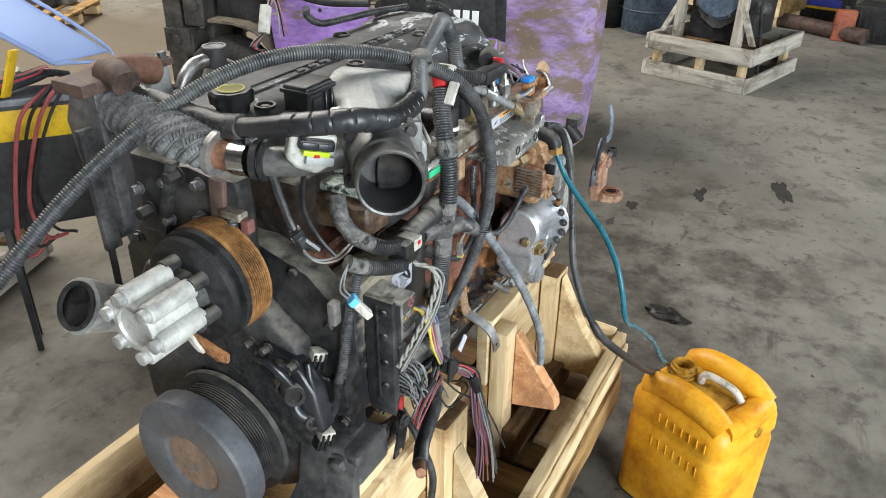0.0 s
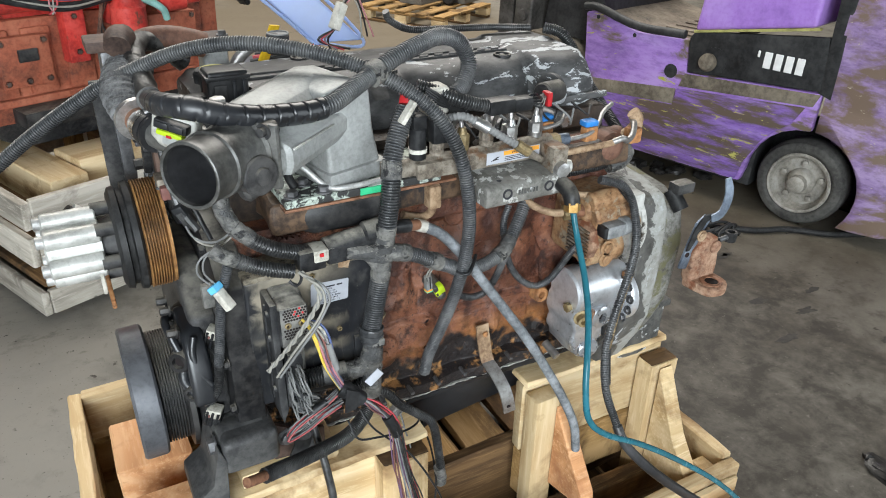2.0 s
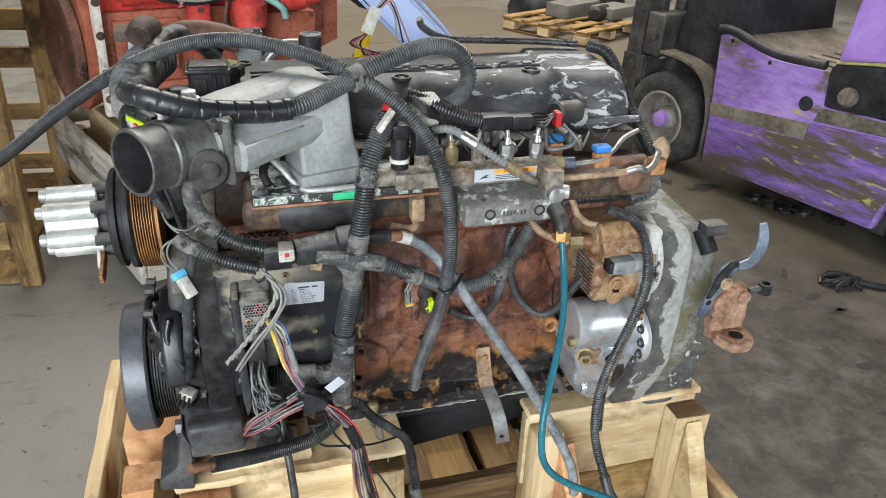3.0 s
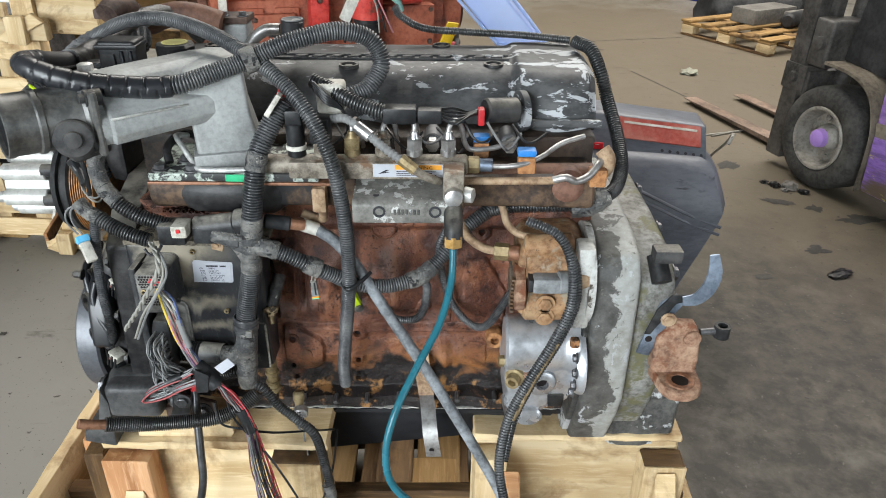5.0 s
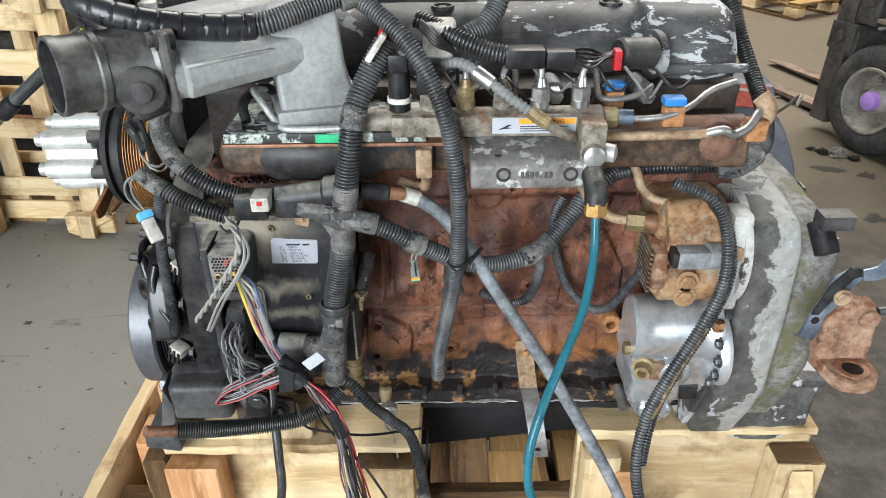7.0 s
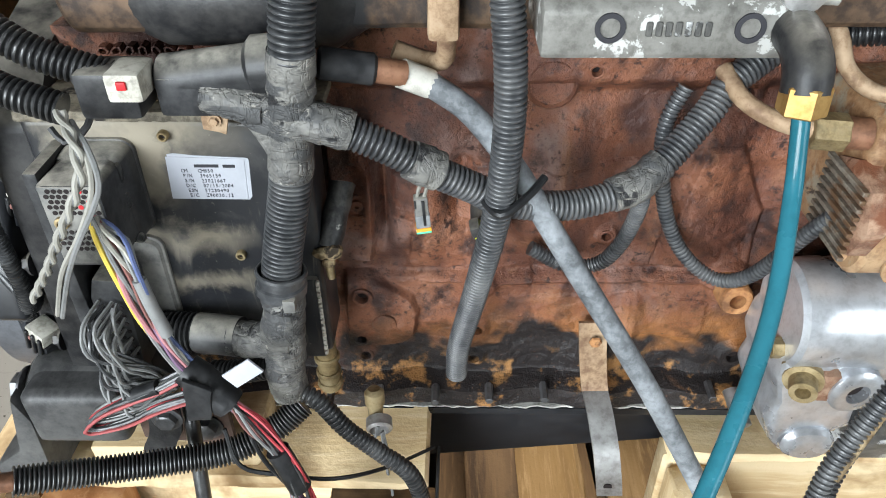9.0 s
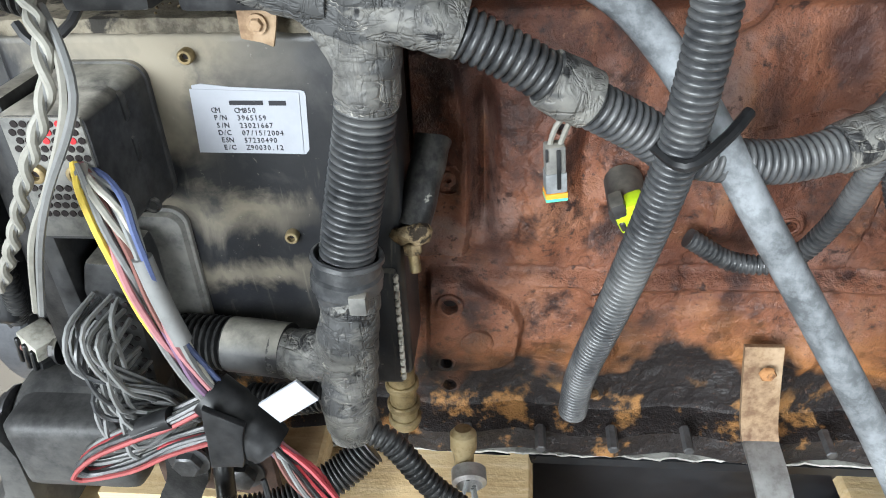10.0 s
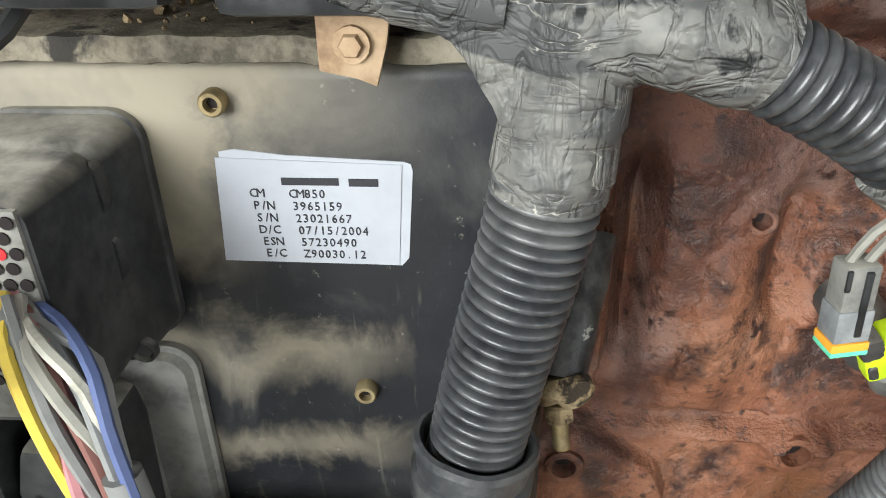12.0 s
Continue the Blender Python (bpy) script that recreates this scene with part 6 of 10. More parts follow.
for x, z in ((0.569, 1.129), (0.679, 1.128), (0.455, 1.128)):
    tubeh = epart("injector_connector", rod((x, 0.18, z - 0.004), (x, 0.125, z), 0.013, seg=18, chamfer=0.002), STEEL_DARK)
    epart("connector_nut", rod((x, 0.135, z), (x, 0.108, z), 0.0095, seg=6), STEEL, tubeh)
for x, y, z, s in ((0.638, 0.108, 1.1352, 1), (0.6988, 0.07, 1.129, 1.1)):
    clip = epart("line_clamp", box(x - 0.011 * s, x + 0.011 * s, y - 0.009, y + 0.008, z - 0.020 * s, z + 0.002, 0.003), RUST_ORANGE, label="rusty pipe clamp with a blue pad")
    epart("blue_pad", box(x - 0.012 * s, x + 0.012 * s, y - 0.008, y + 0.012, z + 0.002, z + 0.012, 0.004), BLUE, clip)
epart("return_pipe", tube([(0.61, 0.058, 1.098), (0.66, 0.052, 1.101), (0.73, 0.05, 1.103), (0.745, 0.055, 1.104)], 0.0055, 10), RUST_LIGHT)
epart("bare_pipe", tube([(0.735, 0.05, 1.104), (0.752, 0.045, 1.110), (0.765, 0.05, 1.102), (0.785, 0.06, 1.106), (0.80, 0.075, 1.118), (0.815, 0.10, 1.12)], 0.0052, 10), STEEL_PIPE)
rear_pipe = epart("rear_water_pipe", rod((0.615, 0.11, 1.076), (0.80, 0.11, 1.08), 0.024, seg=22), RUST_PIPE, label="brown rusted coolant pipe")
epart("round_flange", lathe((0.761, 0.095, 1.08), (0, -1, 0), [(-0.01, 0.026), (0.014, 0.026), (0.020, 0.021), (0.022, 0.012)], 28), RUST_PIPE, rear_pipe)
epart("elbow", tube([(0.79, 0.10, 1.085), (0.81, 0.09, 1.10), (0.815, 0.085, 1.12), (0.805, 0.09, 1.135)], 0.011, 12), RUST_LIGHT, rear_pipe)
epart("lug", box(0.788, 0.812, 0.065, 0.085, 1.086, 1.112, 0.003), RUST_ORANGE, rear_pipe)
# warning sticker on the rail plate
sticker = epart("warning_sticker", box(0.4895, 0.584, 0.0450, 0.0458, 1.1085, 1.1270, 0), LABEL, rail, "white warning sticker with an orange heading", smooth=False)
part("orange_band", box(0.519, 0.5825, 0.0447, 0.0451, 1.1195, 1.1262, 0), ORANGE_INK, sticker)
text_mesh("warning_word", "WARNING", 0.0062, pose(0.5325, 0.0445, 1.1205, 90, 0, 0) @ Matrix.Diagonal((1.25, 1, 1, 1)), INK, sticker)
for k in range(3):
    part("text_bar", box(0.521, 0.575 - 0.006 * (k % 2), 0.0447, 0.0451, 1.1162 - k * 0.0026, 1.1172 - k * 0.0026, 0), INK, sticker)
part("symbol", prism([(0.496, 1.113), (0.507, 1.119), (0.512, 1.119), (0.506, 1.116), (0.512, 1.115), (0.503, 1.114)], 0.0447, 0.0451, "y"), INK, sticker)
# braided line across the rail
braid = epart("braided_line", tube([(0.435, 0.075, 1.18), (0.455, 0.06, 1.185), (0.478, 0.048, 1.174), (0.505, 0.034, 1.156), (0.530, 0.026, 1.140)], 0.0058, 12, 0.0012, 0.0010), WIRE_GREY, label="steel braided fuel line")
epart("line_end", rod((0.528, 0.027, 1.142), (0.548, 0.022, 1.128), 0.0082, seg=8), BRASS_DULL, braid)
epart("line_tail", tube([(0.546, 0.022, 1.129), (0.562, 0.024, 1.118), (0.580, 0.032, 1.108)], 0.0058, 10), RAIL_GREY, braid)
epart("line_head", rod((0.47, 0.051, 1.178), (0.488, 0.042, 1.167), 0.0085, seg=10), STEEL, braid)
# mounting block with two screw holes
mb = bmesh.new()
prism([(0.002, 1.060), (0.0, 1.064), (0.0, 1.087), (0.006, 1.092), (0.060, 1.100), (0.080, 1.098), (0.080, 1.060)], 0.464, 0.602, "x", 0.003, 2, mb)
block2 = epart("mounting_block", mb, BRACKET_GREY, label="black bracket block with chipped grey paint")
for x in (0.5, 0.574):
    epart("socket_screw", lathe((x, 0.0, 1.078), (0, -1, 0), [(-0.004, 0.0085), (0.0012, 0.0082), (0.0012, 0.0055), (-0.006, 0.005)], 20), INK, block2)
bm = bmesh.new()
for k in range(7):
    box(0.519 + k * 0.0052, 0.5225 + k * 0.0052, -0.0012, 0.002, 1.0735, 1.0815, 0.0006, 1, bm)
tagged(epart("cast_number", bm, PAINT_PEEL, block2), kind="stuff")
for x, y in ((0.495, 0.018), (0.515, 0.03), (0.55, 0.03)):
    epart("dimple", lathe((x, y, 1.0935), (0, 0, 1), [(-0.004, 0.004), (0.0006, 0.004)], 12), INK, block2)
# fitting block and brass elbow
fb = epart("fitting_block", box(0.584, 0.612, 0.008, 0.045, 1.070, 1.132, 0.004), RAIL_GREY, label="grey fitting block with a brass elbow")
epart("fitting_nut", lathe((0.598, 0.012, 1.098), (0, -1, 0), [(0, 0.013), (0.014, 0.012), (0.016, 0.006)], 14), STEEL, fb)
epart("small_nut", lathe((0.613, 0.02, 1.095), (1, -0.4, 0), [(0, 0.011), (0.012, 0.010), (0.014, 0.005)], 12), ALU_BRIGHT, fb)
epart("elbow", tube([(0.598, 0.01, 1.078), (0.598, -0.014, 1.074), (0.598, -0.026, 1.066), (0.598, -0.030, 1.055)], 0.0125, 16, 0.004), OIL_BLACK, fb)
epart("brass_nut", rod((0.598, -0.030, 1.060), (0.598, -0.0315, 1.044), 0.0128, seg=6, chamfer=0.001), BRASS, fb)
# small white-metal drop pipe left of the block
dp = epart("drain_bracket", tube([(0.410, 0.075, 1.090), (0.412, 0.07, 1.07), (0.413, 0.07, 1.045), (0.410, 0.085, 1.025), (0.395, 0.10, 1.02), (0.375, 0.10, 1.028)], 0.0065, 10), RUST_LIGHT, label="pale rusty drain pipe")
epart("drain_body", box(0.401, 0.421, 0.056, 0.080, 1.048, 1.085, 0.004), RUST_LIGHT, dp)
epart("head_pipe", tube([(0.655, 0.12, 1.09), (0.66, 0.105, 1.065), (0.672, 0.09, 1.04), (0.678, 0.08, 1.022), (0.695, 0.07, 1.010), (0.72, 0.06, 1.010)], 0.0055, 10), RUST_LIGHT)

# ---- injection pump ----
pumpm = epart("injection_pump", prism([(0.692, 0.90), (0.700, 0.885), (0.79, 0.87), (0.795, 0.995), (0.775, 1.008), (0.705, 1.005), (0.695, 0.99)], 0.045, 0.135, "y", 0.008, 3), PUMP_RUST, label="orange rusted fuel injection pump")
epart("pump_head", rod((0.702, 0.05, 1.000), (0.772, 0.05, 1.004), 0.018, seg=18, chamfer=0.004), PUMP_RUST, pumpm)
epart("lower_barrel", rod((0.705, 0.058, 0.905), (0.79, 0.058, 0.905), 0.030, seg=24, chamfer=0.004), PUMP_RUST, pumpm)
epart("upper_barrel", rod((0.705, 0.055, 0.972), (0.79, 0.055, 0.972), 0.030, seg=24, chamfer=0.004), PUMP_RUST, pumpm)
bm = bmesh.new()
lathe((0.688, 0.05, 0.934), (1, 0, 0), [(0, 0.030), (0.003, 0.036), (0.016, 0.036), (0.018, 0.03)], 8, bm)
finned = epart("finned_end", bm, RUST_STONE, pumpm, "finned aluminium end plate")
for k in range(9):
    epart("fin", box(0.6835, 0.6879, 0.022, 0.078, 0.905 + k * 0.0066, 0.9085 + k * 0.0066, 0.0005, 1), RAIL_GREY, finned)
plug = epart("grey_plug", box(0.712, 0.752, 0.004, 0.030, 0.948, 0.972, 0.005), GREY_PLASTIC, pumpm, "grey connector plug")
epart("plug_ring", rod((0.748, 0.018, 0.960), (0.765, 0.02, 0.960), 0.0165, seg=16, chamfer=0.002), GREY_PLASTIC, plug)
epart("plug_face", box(0.706, 0.714, 0.006, 0.028, 0.950, 0.970, 0.002), PLASTIC, plug)
epart("plug_socket", rod((0.764, 0.02, 0.960), (0.79, 0.03, 0.960), 0.014, seg=14), RUST_LIGHT, plug)
gp = bmesh.new()
lathe((0.793, 0.085, 0.940), (1, 0, 0), [(0, 0.075), (0.010, 0.075)], 40, gp, shape=lambda a: 1 + 0.025 * math.cos(40 * a))
epart("toothed_plate", gp, WHITE_METAL, pumpm, "pale toothed adaptor plate")
epart("plate_web", box(0.775, 0.800, 0.02, 0.06, 0.878, 1.012, 0.006), WHITE_METAL, pumpm)
for z in (0.895, 0.918):
    epart("pump_bolt", bolt((0.735, 0.028, z), (0, -1, 0), 0.010, 0.007), PUMP_RUST, pumpm)
inlet = epart("pump_inlet", tube([(0.612, 0.12, 1.005), (0.622, 0.095, 0.992), (0.645, 0.075, 0.984), (0.668, 0.065, 0.984)], 0.0065, 10), RUST_LIGHT, label="bent fuel inlet pipe with a brass nut")
epart("inlet_nut", rod((0.660, 0.066, 0.984), (0.682, 0.062, 0.984), 0.013, seg=6, chamfer=0.001), BRASS_DULL, inlet)
epart("inlet_ring", rod((0.681, 0.062, 0.984), (0.696, 0.06, 0.984), 0.011, seg=16), COPPER, inlet)

# ---- starter flange ----
st = epart("starter_housing", lathe((0.682, 0.064, 0.822), (1, 0, 0), [(0.0, 0.030), (0.0, 0.040), (0.004, 0.0445), (0.030, 0.0455), (0.0315, 0.0448), (0.075, 0.0465), (0.085, 0.0440), (0.095, 0.0440), (0.104, 0.050), (0.112, 0.050)], 48), ALU_SHINE, label="bright bare aluminium starter housing")
lower_cast = prism([(0.682, 0.800), (0.680, 0.775), (0.686, 0.752), (0.684, 0.728), (0.692, 0.700), (0.706, 0.688), (0.735, 0.692), (0.746, 0.716), (0.768, 0.722), (0.790, 0.745), (0.800, 0.776), (0.800, 0.822), (0.690, 0.822)], 0.028, 0.112, "y", 0.010, 3)
bmesh.ops.triangulate(lower_cast, faces=lower_cast.faces[:])
bmesh.ops.subdivide_edges(lower_cast, edges=[e for e in lower_cast.edges if e.calc_length() > 0.012], cuts=3)
epart("lower_body", rough_up(lower_cast, 38, 0.0035, 2.6), ALU_SHINE, st)
epart("boss", lathe((0.7389, 0.030, 0.775), (0.1, -1, 0), [(-0.01, 0.024), (0.010, 0.022), (0.013, 0.018), (0.013, 0.0100), (0.002, 0.009)], 28), ALU_SHINE, st)
epart("boss_hole", lathe((0.7389, 0.030, 0.775), (0.1, -1, 0), [(0.003, 0.0098), (0.0045, 0.0098)], 20), DARK_HOLE, st)
epart("fitting", lathe((0.700, 0.032, 0.783), (-0.4, -1, 0), [(-0.01, 0.016), (0.008, 0.0155), (0.009, 0.0110), (0.022, 0.0105), (0.022, 0.006), (0.012, 0.005)], 20), BRASS_DULL, st)
epart("fitting_pad", rough_up(box(0.706, 0.732, 0.020, 0.036, 0.762, 0.792, 0.006, 2), 80, 0.0015), RUST_STONE, st)
epart("foot_boss", lathe((0.722, 0.034, 0.706), (0, -1, 0.1), [(-0.02, 0.021), (0.010, 0.020), (0.014, 0.016), (0.015, 0.006)], 28, shape=lambda a: 1 + 0.15 * math.cos(2 * a)), ALU_SHINE, st)
epart("dark_recess", rough_up(box(0.752, 0.778, 0.0245, 0.040, 0.726, 0.750, 0.004, 2), 90, 0.0015), OIL_BLACK, st)
epart("hex_plug", bolt((0.684, 0.045, 0.80), (-1, 0, 0), 0.009, 0.011), BRASS_DULL, st)
epart("red_seal", box(0.776, 0.790, 0.014, 0.026, 0.846, 0.862, 0.004), RUST_ORANGE, st)
epart("flange_ring", lathe((0.788, 0.066, 0.800), (1, 0, 0), [(0, 0.060), (0.008, 0.064), (0.014, 0.064), (0.015, 0.05)], 40, shape=lambda a: 1 + 0.10 * math.cos(2 * a)), ALU_SHINE, st)
for k in range(7):
    a = radians(150 + 22 * k)
    epart("flange_bolt", bolt((0.788, 0.066 + 0.062 * math.cos(a), 0.800 + 0.062 * math.sin(a)), (-1, 0, 0), 0.006, 0.007), STEEL_DARK, st)
epart("steel_stub", rod((0.695, 0.12, 0.668), (0.70, 0.085, 0.655), 0.008, seg=14), STEEL, label="short bright steel stub pipe")

# ---- flywheel housing ----
rim = [(0.030, 0.735), (0.024, 0.86), (0.028, 0.960), (0.046, 0.988), (0.10, 1.000), (0.22, 1.004), (0.40, 1.000), (0.52, 0.96), (0.575, 0.86), (0.57, 0.70), (0.52, 0.60), (0.42, 0.555), (0.16, 0.555), (0.09, 0.60), (0.05, 0.68)]
bm = prism(rim, 0.806, 0.872, "x", 0.010, 3)
housing = epart("flywheel_housing", bm, FLYWHEEL, label="grey flywheel housing with peeling dark paint")
rim2 = [(0.045, 0.76), (0.035, 0.88), (0.048, 0.945), (0.10, 0.972), (0.22, 0.980), (0.40, 0.980), (0.50, 0.94), (0.555, 0.86), (0.55, 0.70), (0.50, 0.61), (0.40, 0.565), (0.18, 0.565), (0.11, 0.61), (0.07, 0.69)]
epart("bell", prism(rim2, 0.870, 0.930, "x", 0.012, 3), FLYWHEEL_MOSS, housing, "grey bell with lichen-like stains")
epart("front_face", prism([(y + 0.012 * (1 if y < 0.3 else -1), z - 0.008 * (1 if z > 0.8 else -1)) for y, z in rim], 0.796, 0.807, "x", 0.004), PAINT_PEEL, housing)
for y, z in ((0.05, 0.95), (0.16, 0.97), (0.30, 0.975), (0.044, 0.80)):
    epart("housing_bolt", bolt((0.930, y + 0.03, z - 0.01), (1, 0, 0), 0.010, 0.010), STEEL_DARK, housing)
epart("window_pipe", rod((0.895, 0.055, 0.985), (0.900, 0.028, 0.955), 0.0145, seg=18), RUBBER, housing, "black rubber spout in the window")
epart("window_lip", box(0.885, 0.925, 0.028, 0.055, 0.985, 1.005, 0.004), BLACK_CAST, housing)
foot = epart("bell_foot", prism([(0.846, 0.70), (0.838, 0.62), (0.852, 0.578), (0.90, 0.568), (0.975, 0.566), (0.992, 0.60), (0.995, 0.70)], 0.10, 0.24, "y", 0.012, 3), PAINT_PEEL, housing, "dark foot with flaked bright patches")
epart("foot_rail", box(0.845, 0.99, 0.085, 0.11, 0.690, 0.705, 0.004), PAINT_PEEL, foot)
# rusty lifting bracket
lift = epart("lifting_bracket", prism([(0.884, 0.846), (0.886, 0.90), (0.906, 0.924), (0.938, 0.922), (0.946, 0.905), (0.950, 0.862), (0.948, 0.838), (0.890, 0.834)], -0.034, -0.012, "y", 0.005, 3), RUST_STONE, label="rusty lifting bracket with a lug hole")
bm = bmesh.new()
lug_line = [(0.886, -0.016), (0.952, -0.016)] + [(0.9215 + 0.031 * math.cos(radians(a)), -0.050 - 0.030 * math.sin(radians(a))) for a in range(10, 180, 17)]
prism(lug_line[::-1], 0.824, 0.842, "z", 0.005, 3, bm)
epart("lug", rough_up(bm, 70, 0.0012, 3.0), RUST_STONE, lift)
epart("lug_rim", lathe((0.9215, -0.053, 0.8415), (0, 0, 1), [(0, 0.021), (0.0022, 0.019), (0.0022, 0.0125), (-0.004, 0.0115)], 28), COPPER, lift)
epart("lug_hole", lathe((0.9215, -0.053, 0.8415), (0, 0, 1), [(0, 0.0118), (0.0010, 0.0118)], 24), DARK_HOLE, lift)
epart("lift_bolt", lathe((0.934, -0.034, 0.902), (0, -1, 0), [(0, 0.0125), (0.004, 0.012), (0.006, 0.009), (0.008, 0.004)], 20), RUST_STONE, lift)
blue_plate = epart("blue_plate", prism([(0.862, 0.87), (0.880, 0.865), (0.905, 0.935), (0.918, 0.955), (0.905, 0.968), (0.886, 0.955), (0.872, 0.91)], -0.026, -0.021, "y", 0.001), BLUE_STEEL, label="blued steel plate with a curved lever")
epart("black_sheath", prism([(0.868, 0.905), (0.876, 0.905), (0.905, 0.956), (0.925, 0.962), (0.922, 0.970), (0.898, 0.970), (0.880, 0.945)], -0.030, -0.0265, "y", 0.001), RUBBER, blue_plate)
epart("plate_bolt", bolt((0.8975, -0.0302, 0.931), (0, -1, 0), 0.0075, 0.005), RUST_LIGHT, blue_plate)
epart("plate_hole", lathe((0.876, -0.0262, 0.895), (0, -1, 0), [(0, 0.005), (0.0005, 0.005)], 14), DARK_HOLE, blue_plate)
lever = bmesh.new()
line = spline([(0.912, -0.032, 0.962), (0.930, -0.033, 0.967), (0.944, -0.030, 0.982), (0.950, -0.026, 1.003), (0.947, -0.020, 1.028)], 0.004)
prev = None
for i, p in enumerate(line):
    s = i / (len(line) - 1)
    ahead = (line[min(i + 1, len(line) - 1)] - line[max(i - 1, 0)]).normalized()
    side = Vector((ahead.z, 0, -ahead.x)).normalized()
    w = 0.004 + 0.0065 * math.sin(math.pi * min(1, 0.15 + 0.75 * s))
    ring = [lever.verts.new(p + side * a * w + Vector((0, b * 0.0014, 0))) for a, b in ((-1, -1), (1, -1), (1, 1), (-1, 1))]
    if prev:
        for k in range(4):
            lever.faces.new((prev[k], prev[(k + 1) % 4], ring[(k + 1) % 4], ring[k]))
    else:
        lever.faces.new(ring)
    prev = ring
lever.faces.new(prev[::-1])
epart("lever", lever, BLUE_STEEL, blue_plate)
roll = epart("roller_pin", rod((0.945, -0.03, 0.910), (0.965, -0.03, 0.912), 0.005, seg=10), STEEL_DARK, lift)
epart("roller", lathe((0.975, -0.03, 0.903), (0, 0, 1), [(0, 0.011), (0.018, 0.011), (0.018, 0.007), (0.004, 0.0065)], 20), RUBBER, lift)
# bent hanger strap on the block
strap = epart("hanger_strap", ribbon(spline([(0.5495, 0.127, 0.752), (0.5530, 0.122, 0.715), (0.5570, 0.119, 0.685), (0.5590, 0.114, 0.672)], 0.006), 0.026, 0.004), RUST_LIGHT, label="bent rusty hanger strap")
epart("strap_end", ribbon(spline([(0.5590, 0.114, 0.672), (0.5620, 0.092, 0.662), (0.5650, 0.068, 0.646), (0.5670, 0.058, 0.632), (0.5700, 0.052, 0.612), (0.5725, 0.050, 0.594)], 0.005), 0.025, 0.004), STEEL_PIPE, strap, "bare steel end with a hole")
epart("strap_bolt", bolt((0.5525, 0.119, 0.735), (0, -1, 0), 0.006, 0.004, None, False), RUST_ORANGE, strap)
epart("strap_hole", lathe((0.5690, 0.0500, 0.6080), (0, -1, -0.1), [(0, 0.0042), (0.0012, 0.0042)], 14), DARK_HOLE, strap)


# ---- far side of the top: outlet pipes and loose plugs ----
outlet = epart("coolant_outlet", rod((0.309, 0.470, 1.196), (0.313, 0.470, 1.230), 0.019, 0.0205, seg=22, chamfer=0.002), RUBBER_SMOOTH, label="open black hose stub on the far side")
epart("hose_mouth", lathe((0.313, 0.470, 1.230), (0, 0, 1), [(0.0, 0.0195), (0.002, 0.0195), (0.002, 0.016), (-0.004, 0.0155)], 22), GREY_PLASTIC, outlet)
epart("steel_elbow", tube([(0.231, 0.470, 1.181), (0.246, 0.470, 1.200), (0.266, 0.470, 1.212), (0.290, 0.470, 1.213)], 0.0105, 14, 0.006), STEEL_PIPE, label="bright steel elbow pipe")
cxyz = Vector((0.205, 0.500, 1.208))
housing2 = epart("thermostat_housing", box(cxyz.x - 0.022, cxyz.x + 0.022, cxyz.y - 0.02, cxyz.y + 0.03, 1.12, cxyz.z + 0.012, 0.006, 3), ALU_DULL, label="dirty grey thermostat housing")
epart("housing_lid", box(cxyz.x - 0.030, cxyz.x + 0.026, cxyz.y - 0.026, cxyz.y + 0.034, cxyz.z + 0.012, cxyz.z + 0.024, 0.004), RUST_DARK, housing2)
for dx in (-0.018, 0.016):
    epart("lid_bolt", bolt((cxyz.x + dx, cxyz.y - 0.012, cxyz.z + 0.024), (0, 0, 1), 0.007, 0.008), STEEL_DARK, housing2)
epart("exhaust_pipe", tube([(0.056, 0.470, 1.222), (0.101, 0.470, 1.238), (0.143, 0.470, 1.236), (0.188, 0.470, 1.222)], 0.021, 18, 0.008), RUST_PIPE, label="brown rusted pipe behind the cover")
pxyz = Vector((0.419, 0.450, 1.255))
loose = epart("loose_plug", box(-0.009, 0.009, -0.008, 0.008, -0.024, 0.024, 0.003, m=Matrix.Translation(pxyz) @ pose(0, 0, 0, 0, 28, 20)), WHITE_PLASTIC, label="ivory plug on loose wires above the cover")
for k in range(3):
    epart("wire", tube([tuple(pxyz + Vector((0.010 + 0.004 * k, 0, 0.022))), tuple(pxyz + Vector((0.026 + 0.006 * k, 0.004, 0.034))), tuple(pxyz + Vector((0.045 + 0.004 * k, 0.01, 0.005))), tuple(pxyz + Vector((0.05 + 0.012 * k, 0.015, -0.045)))], 0.0016, 6, 0.006), (WIRE_WHITE, PLASTIC, WIRE_PINK)[k], loose)
for k in range(4):
    epart("tail", tube([tuple(pxyz + Vector((-0.008, 0, -0.022))), tuple(pxyz + Vector((-0.02 - 0.006 * k, 0.004, -0.04))), tuple(pxyz + Vector((-0.012 + 0.012 * k, 0.01, -0.062)))], 0.0022, 6, 0.006), (PLASTIC, WIRE_GREY, WIRE_RED, PLASTIC)[k], loose)
# thin wires and lines along the rail
wrn2 = random.Random(21)
for k in range(9):
    x = 0.40 + 0.035 * k
    epart("sensor_wire", tube([(x, 0.10, 1.165 + wrn2.uniform(-0.01, 0.01)), (x + 0.015, 0.085 + wrn2.uniform(-0.01, 0.01), 1.150), (x + 0.03, 0.09, 1.135 + wrn2.uniform(-0.01, 0.01)), (x + 0.05, 0.11, 1.15)], 0.0019, 6, 0.006), (PLASTIC, WIRE_GREY, RUBBER)[k % 3])
for k in range(7):
    x = 0.20 + 0.095 * k
    epart("head_bolt", bolt((x, 0.168, 1.052), (0, -1, 0), 0.0065, 0.007), RUST_DARK)

